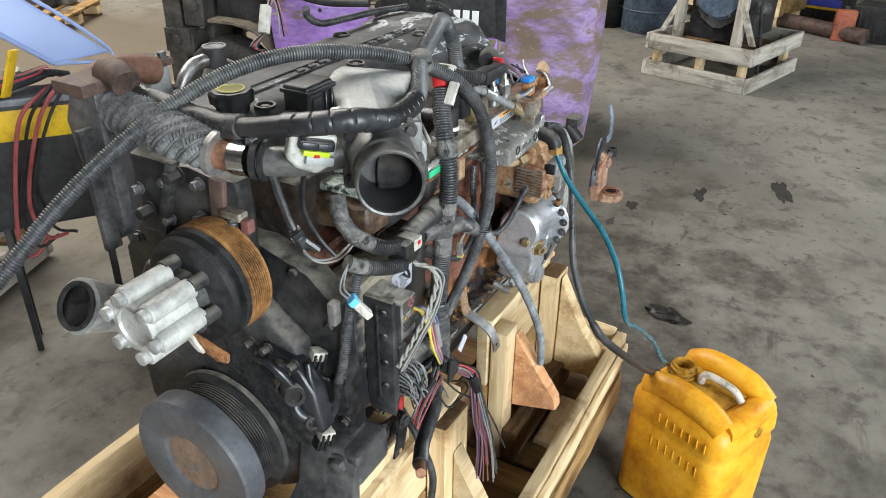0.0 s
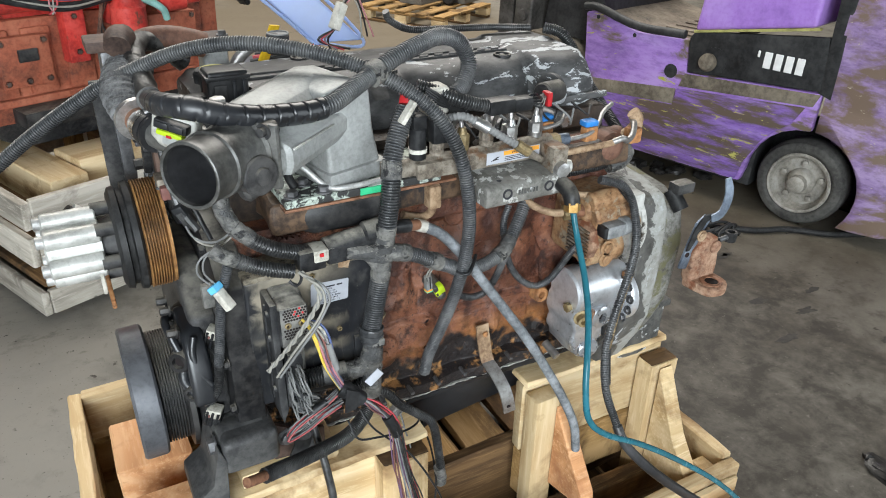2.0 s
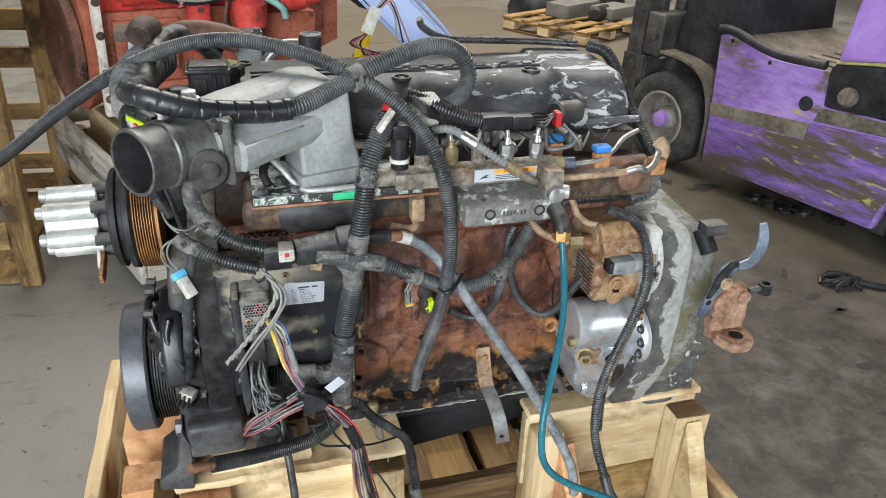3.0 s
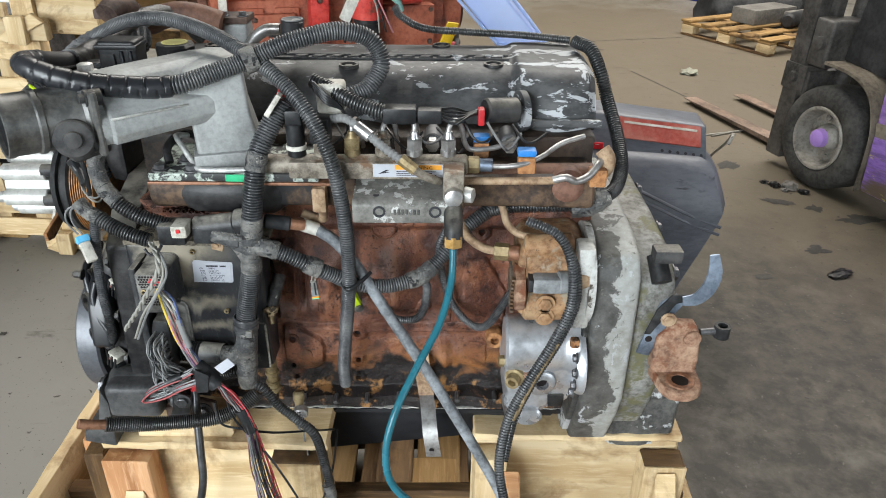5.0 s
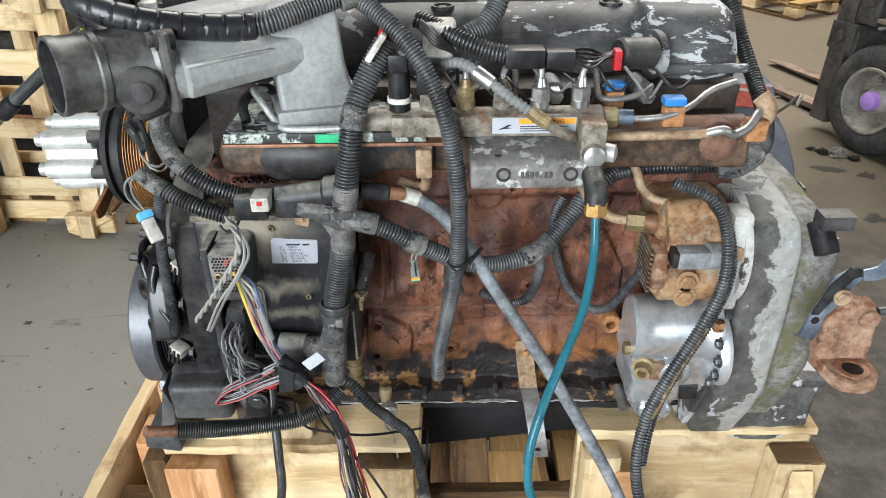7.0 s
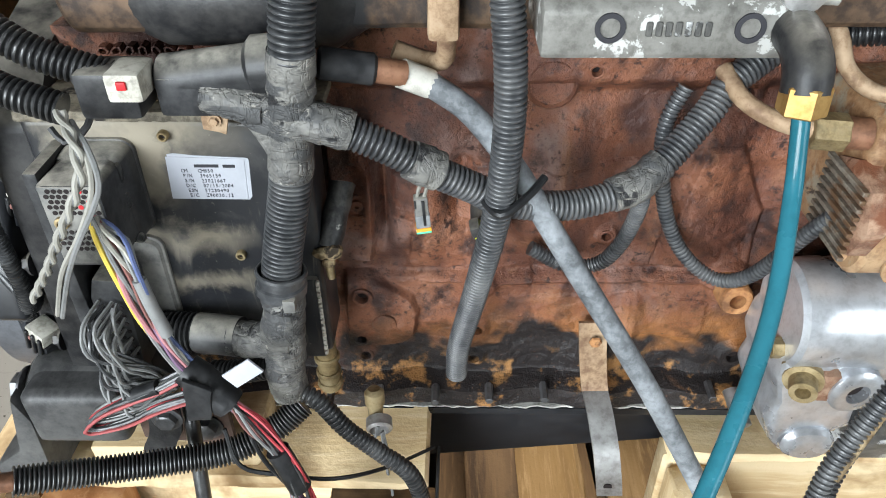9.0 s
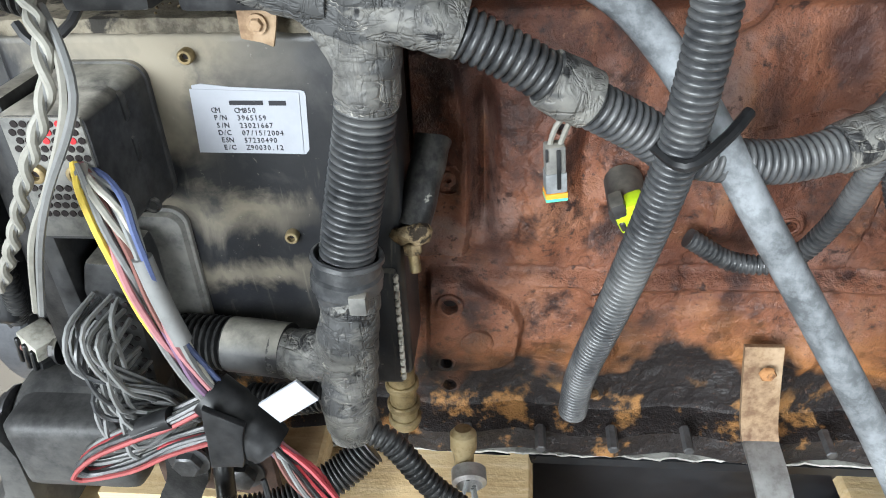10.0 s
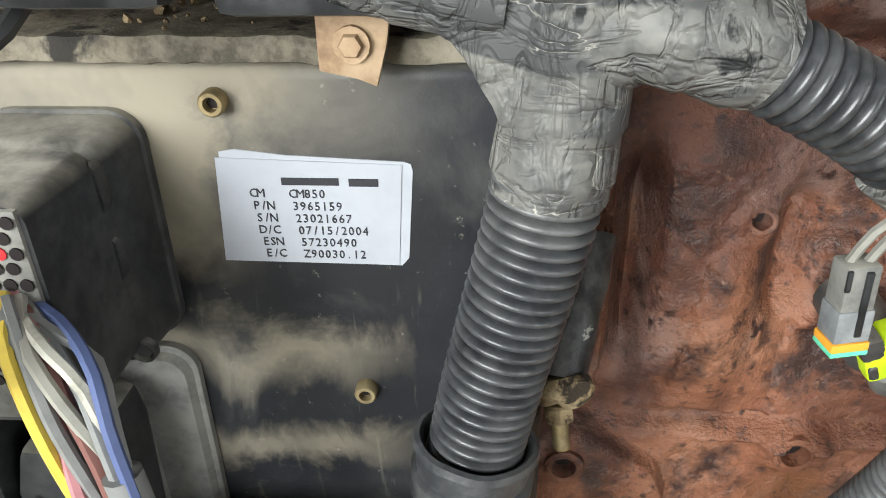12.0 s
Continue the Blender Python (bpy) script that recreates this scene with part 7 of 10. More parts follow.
# ---- wiring harness ----
def taped(name, pts, r, label="", parent=None, mat=None):
    wraps = sum((Vector(b) - Vector(a)).length for a, b in zip(pts, pts[1:])) / 0.0135
    bm = tube(pts, r, 28, 0.0022, radius=lambda s: 0.96 + 0.08 * ((s * wraps) % 1))
    rough_up(bm, 42, 0.0011, 1.3)
    rough_up(bm, 150, 0.0003, 4.1)
    return epart(name, bm, mat or TAPE, parent, label)


H1 = [(-0.235, 0.365, 1.045), (-0.161, 0.35, 1.099), (-0.093, 0.335, 1.151), (-0.024, 0.31, 1.2), (0.045, 0.28, 1.241), (0.115, 0.24, 1.272), (0.183, 0.2, 1.284), (0.248, 0.158, 1.279), (0.308, 0.113, 1.264), (0.364, 0.077, 1.236), (0.408, 0.047, 1.195), (0.438, 0.03, 1.130), (0.451, 0.024, 1.039), (0.449, 0.035, 0.947), (0.437, 0.06, 0.85), (0.424, 0.095, 0.752), (0.422, 0.11, 0.70)]
long_loom = eloom("long_conduit", H1, 0.0094, "long loose black corrugated conduit", pitch=0.0038, mat=LOOM_DUSTY)
epart("conduit_plug", rod((-0.232, 0.365, 1.047), (-0.265, 0.37, 1.022), 0.014, seg=16, chamfer=0.003), PLASTIC, long_loom)
epart("yellow_key", box(-0.305, -0.268, 0.362, 0.378, 1.0, 1.012, 0.003, m=pose(-0.28, 0.37, 1.006, 0, -38, 0) @ pose(0.28, -0.37, -1.006)), YELLOW_DULL, long_loom, "yellow plastic lock")
H2 = [(0.054, 0.193, 1.228), (0.050, 0.150, 1.236), (0.049, 0.095, 1.250), (0.052, 0.055, 1.258), (0.074, 0.018, 1.262), (0.109, 0.01, 1.252), (0.144, 0.014, 1.243), (0.179, 0.023, 1.237), (0.217, 0.033, 1.233), (0.24, 0.04, 1.233)]
H2_BACK = [(0.150, 0.475, 1.195), (0.112, 0.465, 1.232), (0.078, 0.436, 1.243), (0.061, 0.350, 1.239), (0.058, 0.270, 1.229), (0.054, 0.193, 1.228), (0.052, 0.165, 1.233)]
epart("crankcase_hose", rough_up(tube(H2_BACK, 0.0158, 20, 0.005), 55, 0.0022, 1.7), PEEL_BOOT, label="dusty lumpy black rubber hose")
wrap = epart("wrapped_cable", tube(H2, 0.0122, 18, 0.005), RUBBER_SMOOTH, label="thick cable wound in glossy black spiral wrap")
spiral = bmesh.new()
line = spline(H2[2:], 0.0015)
prev = None
for i in range(0, len(line) - 1):
    if i >= 0:
        d, u, v = axes_of(line[i + 1] - line[i])
        ph = i * 0.0015 / 0.021
        ring = [spiral.verts.new(line[i] + (u * math.cos(2 * math.pi * k / 20) + v * math.sin(2 * math.pi * k / 20)) * (0.0140 if ((ph + k / 20 * 0.45) % 1) < 0.88 else 0.0124)) for k in range(20)]
        if prev:
            for k in range(20):
                spiral.faces.new((prev[k], prev[(k + 1) % 20], ring[(k + 1) % 20], ring[k]))
        prev = ring
epart("spiral_wrap", spiral, PLASTIC_GLOSS, wrap)
H2b = [(0.238, 0.04, 1.2335), (0.256, 0.045, 1.236), (0.291, 0.065, 1.245), (0.327, 0.085, 1.255), (0.366, 0.095, 1.271), (0.406, 0.105, 1.282), (0.447, 0.12, 1.286), (0.484, 0.13, 1.273), (0.499, 0.125, 1.242), (0.482, 0.11, 1.214), (0.462, 0.10, 1.205)]
loop = eloom("loop_conduit", H2b, 0.0112, "looped black corrugated conduit", pitch=0.0038, mat=LOOM_DUSTY)
epart("tie_collar", tube([(0.322, 0.082, 1.253), (0.338, 0.089, 1.258)], 0.0172, 16, 0.003), TAPE, loop)
H2c = [(0.405, 0.11, 1.222), (0.43, 0.10, 1.214), (0.458, 0.085, 1.203), (0.485, 0.078, 1.194), (0.505, 0.075, 1.190)]
eloom("sensor_conduit", H2c, 0.0095, "short conduit to the injector plug")
ip = epart("injector_plug", box(0.503, 0.548, 0.063, 0.090, 1.176, 1.198, 0.004), PLASTIC, label="black injector plug with fanned wires")
epart("plug_half", box(0.549, 0.582, 0.066, 0.088, 1.175, 1.195, 0.004), PLASTIC, ip)
for k in range(5):
    epart("wire", tube([(0.58, 0.072 + 0.003 * k, 1.184 + 0.002 * k), (0.60, 0.07 + 0.005 * k, 1.183 + 0.004 * (k - 2)), (0.62, 0.09 + 0.004 * k, 1.180), (0.64, 0.115, 1.176 + 0.002 * k)], 0.0018, 6, 0.008), PLASTIC, ip)
epart("red_clip", box(0.632, 0.641, 0.098, 0.116, 1.163, 1.186, 0.002), RED, ip)
epart("black_boss", rod((0.642, 0.13, 1.175), (0.69, 0.15, 1.170), 0.018, seg=18, chamfer=0.003), OIL_BLACK, ip)
wb = epart("white_block", box(0.412, 0.450, 0.088, 0.125, 1.180, 1.222, 0.008, 3), WHITE_PLASTIC, label="grubby white plastic sensor cover")
for k in range(4):
    epart("wire", tube([(0.41, 0.09, 1.225 - 0.003 * k), (0.428, 0.078, 1.212 - 0.004 * k), (0.447, 0.085, 1.190), (0.452, 0.10, 1.15 + 0.004 * k)], 0.0022, 6, 0.008), PLASTIC, wb)
epart("white_tab", box(0.355, 0.362, 0.045, 0.06, 1.19, 1.225, 0.002, m=pose(0.358, 0.05, 1.2, 0, 35, 0) @ pose(-0.358, -0.05, -1.2)), WHITE_PLASTIC, wb)

H3 = [(0.372, 0.075, 1.205), (0.352, 0.062, 1.172), (0.336, 0.047, 1.139), (0.329, 0.037, 1.102), (0.323, 0.034, 1.065), (0.320, 0.035, 1.040)]
trunk = eloom("upper_conduit", H3, 0.0128, "thick dusty corrugated harness conduit", pitch=0.0040, mat=LOOM_DUSTY)
epart("red_end", tube([(0.374, 0.076, 1.208), (0.380, 0.082, 1.222)], 0.0125, 12, 0.004), RED, trunk)
taped("tape_collar", [(0.337, 0.048, 1.142), (0.331, 0.04, 1.118)], 0.0145, parent=trunk)
junction = taped("taped_junction", [(0.321, 0.035, 1.052), (0.317, 0.036, 1.025), (0.313, 0.037, 0.995), (0.310, 0.037, 0.966)], 0.0150, "harness junction bound in dusty tape")
taped("branch", [(0.314, 0.037, 0.998), (0.325, 0.033, 1.006), (0.340, 0.030, 1.005), (0.353, 0.031, 1.0)], 0.0128, parent=junction)
web = prism([(0.2775, 1.0125), (0.296, 1.022), (0.316, 1.030), (0.322, 0.995), (0.316, 0.965), (0.3030, 0.968), (0.2985, 0.982), (0.289, 0.999)], 0.027, 0.046, "y", 0.006, 3)
bmesh.ops.triangulate(web, faces=web.faces[:])
bmesh.ops.subdivide_edges(web, edges=web.edges[:], cuts=4, use_grid_fill=True)
for v in web.verts:
    v.co.y = 0.0365 + (v.co.y - 0.0365) * (0.55 + 0.45 * step_in(v.co.x, 0.278, 0.312))
rough_up(web, 46, 0.0016, 3.4)
epart("tape_web", rough_up(web, 140, 0.0006, 1.4), TAPE, junction)
taped("branch", [(0.300, 0.038, 1.012), (0.285, 0.041, 1.014), (0.262, 0.046, 1.018)], 0.0120, parent=junction)
H3b = [(0.3105, 0.037, 0.974), (0.3075, 0.037, 0.955), (0.3020, 0.036, 0.930), (0.2965, 0.035, 0.905), (0.2925, 0.034, 0.884), (0.2908, 0.033, 0.874)]
lower = eloom("lower_conduit", H3b, 0.0132, "thick dusty corrugated harness conduit", pitch=0.0038, mat=LOOM_DUSTY)
cuff = lathe((0.2928, 0.0343, 0.8870), (-0.10, -0.10, -1.0), [(0.006, 0.0150), (0.001, 0.0162), (0.0, 0.0172), (0.0006, 0.0186), (0.003, 0.0190), (0.0042, 0.0176), (0.0105, 0.0174), (0.012, 0.0188), (0.0195, 0.0185), (0.021, 0.0170), (0.026, 0.0158)], 40, caps=False)
cuff = epart("cuff", rough_up(cuff, 90, 0.0007, 5.0), LOOM_DUSTY, lower, "dusty black plastic elbow cuff")
epart("cuff_clip", box(0.2955, 0.3045, 0.0125, 0.0190, 0.863, 0.874, 0.0012), PLASTIC_PALE, lower)
taped("taped_tail", [(0.2935, 0.031, 0.870), (0.291, 0.028, 0.845), (0.288, 0.026, 0.815), (0.285, 0.025, 0.790), (0.2865, 0.026, 0.768)], 0.0155, "taped harness tail")
taped("taped_elbow", [(0.290, 0.029, 0.848), (0.282, 0.031, 0.824), (0.262, 0.036, 0.8145), (0.244, 0.040, 0.8137)], 0.0150, "taped harness elbow")
epart("elbow_sleeve", tube([(0.250, 0.040, 0.8137), (0.228, 0.044, 0.813), (0.214, 0.046, 0.8125)], 0.0162, 24, 0.004), PLASTIC_DUSTY)
eloom("elbow_conduit", [(0.215, 0.046, 0.8125), (0.200, 0.048, 0.812), (0.182, 0.050, 0.811)], 0.0150, "black conduit into the module plug")
eloom("lower_branch", [(0.280, 0.030, 0.792), (0.262, 0.034, 0.784), (0.240, 0.038, 0.776), (0.218, 0.042, 0.772)], 0.0092, "thin conduit below the module", pitch=0.0042)
H4 = [(0.3492, 0.0310, 1.0012), (0.3757, 0.0330, 0.9873), (0.4021, 0.0370, 0.9693), (0.4305, 0.0440, 0.9513), (0.4539, 0.0500, 0.9355), (0.4976, 0.0600, 0.9260), (0.5287, 0.0680, 0.9279), (0.5519, 0.0750, 0.9341), (0.5745, 0.0880, 0.9493), (0.6025, 0.1050, 0.9774), (0.6171, 0.1150, 0.9949), (0.652, 0.13, 1.018), (0.67, 0.14, 1.03)]
cross = eloom("cross_conduit", H4, 0.0102, "corrugated conduit across the rusty block", pitch=0.0040, mat=LOOM_DUSTY)
taped("tape_wrap", [(0.3894, 0.0340, 0.9788), (0.4080, 0.0380, 0.9671)], 0.0135, parent=cross)
taped("tape_wrap", [(0.5327, 0.0690, 0.9288), (0.5519, 0.0760, 0.9341), (0.5703, 0.0860, 0.9455)], 0.0128, parent=cross)
H4b = [(0.655, 0.13, 1.018), (0.69, 0.115, 1.032), (0.73, 0.105, 1.038), (0.77, 0.10, 1.042), (0.795, 0.10, 1.048)]
rear = eloom("rear_conduit", H4b, 0.0085, "thin corrugated conduit to the rear")
taped("tape_knot", [(0.772, 0.098, 1.040), (0.800, 0.097, 1.046), (0.822, 0.11, 1.055)], 0.016, parent=rear)
H14 = [(0.822, 0.11, 1.052), (0.845, 0.14, 1.055), (0.862, 0.19, 1.07), (0.862, 0.24, 1.10), (0.850, 0.285, 1.145), (0.838, 0.305, 1.185), (0.823, 0.33, 1.215), (0.80, 0.355, 1.222)]
eloom("rear_riser", H14, 0.0100, "conduit that climbs behind the valve cover")
eloom("top_conduit", [(0.80, 0.40, 1.214), (0.72, 0.425, 1.216), (0.62, 0.43, 1.22), (0.55, 0.432, 1.225), (0.51, 0.43, 1.245), (0.50, 0.425, 1.262)], 0.0062, "thin conduit along the cover's far edge")
H5a = [(0.205, 0.046, 1.030), (0.182, 0.045, 1.038), (0.156, 0.044, 1.050), (0.133, 0.048, 1.066), (0.113, 0.058, 1.086), (0.104, 0.07, 1.112), (0.112, 0.08, 1.14)]
eloom("front_conduit", H5a[:5], 0.0100, "corrugated conduit at the front", pitch=0.0040)
taped("front_tape", H5a[3:], 0.0115, "taped conduit at the front")
H5b = [(0.178, 0.026, 1.018), (0.150, 0.028, 1.027), (0.124, 0.033, 1.038), (0.104, 0.038, 1.050)]
fb2 = eloom("front_conduit", H5b, 0.0096, "corrugated conduit at the front", pitch=0.0040)
taped("front_tape", [(0.108, 0.037, 1.047), (0.092, 0.040, 1.056), (0.080, 0.046, 1.066)], 0.0105, parent=fb2)
eloom("front_drop", [(0.098, 0.044, 1.040), (0.088, 0.05, 1.0), (0.080, 0.055, 0.955), (0.074, 0.060, 0.905), (0.070, 0.068, 0.87)], 0.0066, "corrugated cable down the front", pitch=0.0036, mat=LOOM_DUSTY)
eloom("front_lower", [(0.070, 0.068, 0.872), (0.068, 0.072, 0.845), (0.064, 0.076, 0.820), (0.052, 0.084, 0.795)], 0.0062, "corrugated cable to a sensor", pitch=0.0036)
WC = Matrix.Translation((0.0830, 0.0325, 1.0005)) @ Vector((0.0165, -0.0166, -0.0307)).to_track_quat("Z", "Y").to_matrix().to_4x4()
wc = epart("white_connector", box(-0.0072, 0.0072, -0.0055, 0.0055, -0.010, 0.0195, 0.002, m=WC), WHITE_PLASTIC, label="white plug with a blue collar on two thin wires")
epart("blue_collar", box(-0.0085, 0.0085, -0.0065, 0.0065, -0.020, -0.010, 0.002, m=WC), BLUE_LIGHT, wc)
epart("plug_slot", box(-0.003, 0.003, -0.0062, -0.005, 0.002, 0.015, 0.0006, 1, None, WC), CREAM_PLUG, wc)
for k in (-1, 1):
    epart("wire", tube([(0.0735 + 0.003 * k, 0.042, 1.018), (0.062 + 0.004 * k, 0.044, 1.036), (0.066 + 0.003 * k, 0.042, 1.056), (0.082, 0.044, 1.066)], 0.0014, 6, 0.006), WIRE_GREY, wc)
epart("side_plug", box(0.062, 0.078, 0.060, 0.072, 0.970, 1.005, 0.003), PLASTIC_PALE, wc)
# plugs above the module
topc = epart("module_plug", box(0.188, 0.226, 0.026, 0.058, 1.010, 1.040, 0.004), PLASTIC_DUSTY, label="black and ivory harness plug above the module")
epart("ivory_half", box(0.208, 0.230, 0.0245, 0.054, 1.022, 1.0405, 0.003), CREAM_PLUG, topc)
epart("red_lock", box(0.216, 0.222, 0.0225, 0.025, 1.031, 1.0365, 0.001), RED, topc)
bar = epart("cable_duct", rod((0.232, 0.055, 1.024), (0.315, 0.052, 1.036), 0.0165, seg=18, chamfer=0.003), PLASTIC_DUSTY, label="dusty black cable duct")
epart("duct_box", box(0.232, 0.272, 0.038, 0.062, 1.006, 1.032, 0.004), PLASTIC_DUSTY, bar)
epart("duct_cap", rod((0.290, 0.053, 1.034), (0.326, 0.051, 1.038), 0.0195, seg=18, chamfer=0.004), PLASTIC_DUSTY, bar)
inline = epart("inline_plug", rod((0.332, 0.052, 1.037), (0.368, 0.058, 1.030), 0.0105, seg=14, chamfer=0.002), PLASTIC, label="black inline plug with a rusty tip")
epart("rusty_tip", rod((0.366, 0.058, 1.030), (0.385, 0.066, 1.024), 0.0085, seg=12), COPPER, inline)
epart("white_sleeve", rod((0.383, 0.068, 1.0235), (0.402, 0.074, 1.013), 0.0098, seg=14), WHITE_PLASTIC, inline, "white sleeve")
H6 = [(0.400, 0.073, 1.015), (0.43, 0.068, 0.994), (0.462, 0.058, 0.955), (0.492, 0.045, 0.908), (0.531, 0.030, 0.848), (0.571, 0.016, 0.785), (0.612, 0.004, 0.712), (0.652, -0.004, 0.635), (0.685, -0.006, 0.56), (0.70, -0.004, 0.49)]
ehose("grey_hose", H6, 0.0086, GREY_HOSE, "straight grey rubber hose", seg=14)
epart("cable_tie", tube([(0.438, 0.038, 0.945), (0.45, 0.022, 0.943), (0.468, 0.035, 0.950), (0.48, 0.048, 0.957)], 0.0030, 8, 0.004), PLASTIC)
H7 = [(0.598, -0.032, 1.048), (0.596, -0.055, 1.005), (0.581, -0.098, 0.967), (0.555, -0.145, 0.938), (0.530, -0.182, 0.900), (0.517, -0.203, 0.855), (0.523, -0.212, 0.805), (0.560, -0.213, 0.762), (0.64, -0.21, 0.705), (0.73, -0.212, 0.634), (0.85, -0.218, 0.528), (0.97, -0.225, 0.40), (1.045, -0.232, 0.335), (1.07, -0.238, 0.28)]
ehose("teal_hose", H7, 0.0048, TEAL, "glossy teal plastic hose", seg=14)
H8 = [(0.700, 0.03, 1.052), (0.742, 0.018, 1.036), (0.763, 0.008, 0.998), (0.766, -0.006, 0.940), (0.742, -0.025, 0.886), (0.710, -0.042, 0.832), (0.681, -0.062, 0.776), (0.669, -0.090, 0.714), (0.682, -0.120, 0.645)]
bl = eloom("rear_drop_conduit", H8, 0.0066, "dusty corrugated hose that hangs to the canister", pitch=0.0040, mat=LOOM_DUSTY)
epart("tan_lining", tube([(x + 0.006, y + 0.001, z) for x, y, z in H8[4:7]], 0.0050, 10, 0.004), CAKED, bl, "tan lining seen through the split")
eloom("twin_conduit", [(0.742, 0.026, 1.034), (0.770, 0.014, 0.992), (0.774, -0.002, 0.937), (0.751, -0.021, 0.885), (0.719, -0.038, 0.831), (0.691, -0.058, 0.775), (0.677, -0.084, 0.718)], 0.0054, "second corrugated hose beside it", parent=None)
H8c = [(0.681, -0.118, 0.650), (0.690, -0.138, 0.618), (0.735, -0.165, 0.562), (0.82, -0.190, 0.480), (0.92, -0.205, 0.392), (1.01, -0.222, 0.325), (1.06, -0.235, 0.285)]
ehose("black_hose", H8c, 0.0088, RUBBER_SMOOTH, "smooth black hose end", parent=None, seg=14)
H9 = [(0.5899, 0.1250, 0.9888), (0.5800, 0.1220, 0.9641), (0.5800, 0.1200, 0.9351), (0.5921, 0.1180, 0.8817), (0.6109, 0.1100, 0.8460), (0.6383, 0.0980, 0.8280), (0.6590, 0.0800, 0.8473), (0.682, 0.060, 0.905), (0.70, 0.045, 0.945)]
eloom("loop_cable", H9, 0.0058, "thin looping conduit", pitch=0.0036, mat=LOOM_DUSTY)
H10 = [(0.5577, 0.0780, 0.9279), (0.5608, 0.0900, 0.9018), (0.5564, 0.1050, 0.8599), (0.5423, 0.1150, 0.8304), (0.5132, 0.1180, 0.8274), (0.4837, 0.1200, 0.8434)]
eloom("knock_cable", H10, 0.0060, "thin conduit with an open end", pitch=0.0036, mat=LOOM_DUSTY)
DP = pose(0.3950, 0.049, 0.9340, 0, -4, 8) @ Matrix.Scale(0.70, 4) @ Matrix.Scale(1.28, 4, (0, 0, 1))
cd = epart("dangling_plug", box(-0.0068, 0.0068, -0.0060, 0.0060, -0.0095, 0.0075, 0.0014, m=DP), PLASTIC_PALE, label="grey dangling plug with an orange and green seal")
epart("pale_skirt", box(-0.0074, 0.0074, -0.0066, 0.0066, -0.0200, -0.0080, 0.0012, m=DP), GREY_PLASTIC, cd)
epart("black_spine", box(0.0002, 0.0030, -0.0074, -0.0058, -0.0175, 0.0060, 0.0006, m=DP), PLASTIC, cd)
epart("black_spine", box(-0.0072, -0.0052, -0.0070, -0.0055, -0.0005, 0.0070, 0.0006, m=DP), PLASTIC, cd)
epart("orange_seal", box(-0.0078, 0.0078, -0.0070, 0.0070, -0.0232, -0.0200, 0.0008, m=DP), ORANGE_INK, cd)
epart("green_seal", box(-0.0078, 0.0078, -0.0070, 0.0070, -0.0250, -0.0230, 0.0008, m=DP), GREEN_LIGHT, cd)
for k in (-1, 1):
    epart("wire", tube([(0.3948 + 0.0024 * k, 0.049, 0.9400), (0.3975 + 0.0026 * k, 0.045, 0.9520), (0.404 + 0.001 * k, 0.038, 0.966)], 0.0014, 6, 0.006), WIRE_WHITE, cd)
gs = epart("block_sensor", rod((0.4445, 0.145, 0.871), (0.4445, 0.105, 0.868), 0.012, seg=16, chamfer=0.003), OIL_BLACK, label="sensor with a lime green plug in the block")
LP = pose(0.4440, 0.105, 0.872, 8, -24, 0)
lime = epart("lime_plug", box(-0.0095, 0.0095, -0.007, 0.007, -0.011, 0.008, 0.003, 2, m=LP), LIME, gs)
epart("plug_cap", box(-0.0100, -0.0010, -0.0074, 0.0072, 0.0010, 0.0115, 0.0025, 2, m=LP), OIL_BLACK, lime)
epart("plug_slot", box(-0.0085, -0.0050, -0.0078, -0.0060, -0.0085, -0.0015, 0.0008, 1, m=LP), OIL_BLACK, lime)
epart("plug_slot", box(0.0005, 0.0070, -0.0078, -0.0060, -0.0110, -0.0085, 0.0008, 1, m=LP), OIL_BLACK, lime)
epart("plug_tail", rod(tuple(LP @ Vector((0.0005, 0, -0.010))), tuple(LP @ Vector((0.0008, 0, -0.0235))), 0.0078, seg=14, chamfer=0.0025), PLASTIC_PALE, gs)
cap_s = epart("drain_valve", lathe((0.3445, 0.090, 0.700), (0.02, -0.25, -1), [(0, 0.006), (0.004, 0.0095), (0.016, 0.0095), (0.020, 0.0075), (0.030, 0.0070)], 18), BRASS_DULL, label="small brass drain cock with wires tied to it")
epart("valve_cup", lathe((0.3486, 0.078, 0.670), (0.1, -1, -0.2), [(0, 0.0125), (0.010, 0.0125), (0.012, 0.0095), (0.004, 0.006)], 22), STEEL_PIPE, cap_s)
epart("tie_wire", tube([(0.3486, 0.068, 0.672), (0.344, 0.060, 0.650), (0.3565, 0.058, 0.640), (0.353, 0.066, 0.668)], 0.0016, 6, 0.004), WIRE_GREY, cap_s)
epart("tie_wire", tube([(0.352, 0.064, 0.668), (0.356, 0.050, 0.635), (0.361, 0.040, 0.600), (0.352, 0.030, 0.560)], 0.0014, 6, 0.006), WIRE_GREY, cap_s)

# wires round the module
rnd = random.Random(7)


def wire(pts, r, mat, parent, jit=0.0):
    return epart("wire", tube([tuple(c + rnd.uniform(-jit, jit) for c in p) for p in pts], r, 6, 0.006), mat, parent)


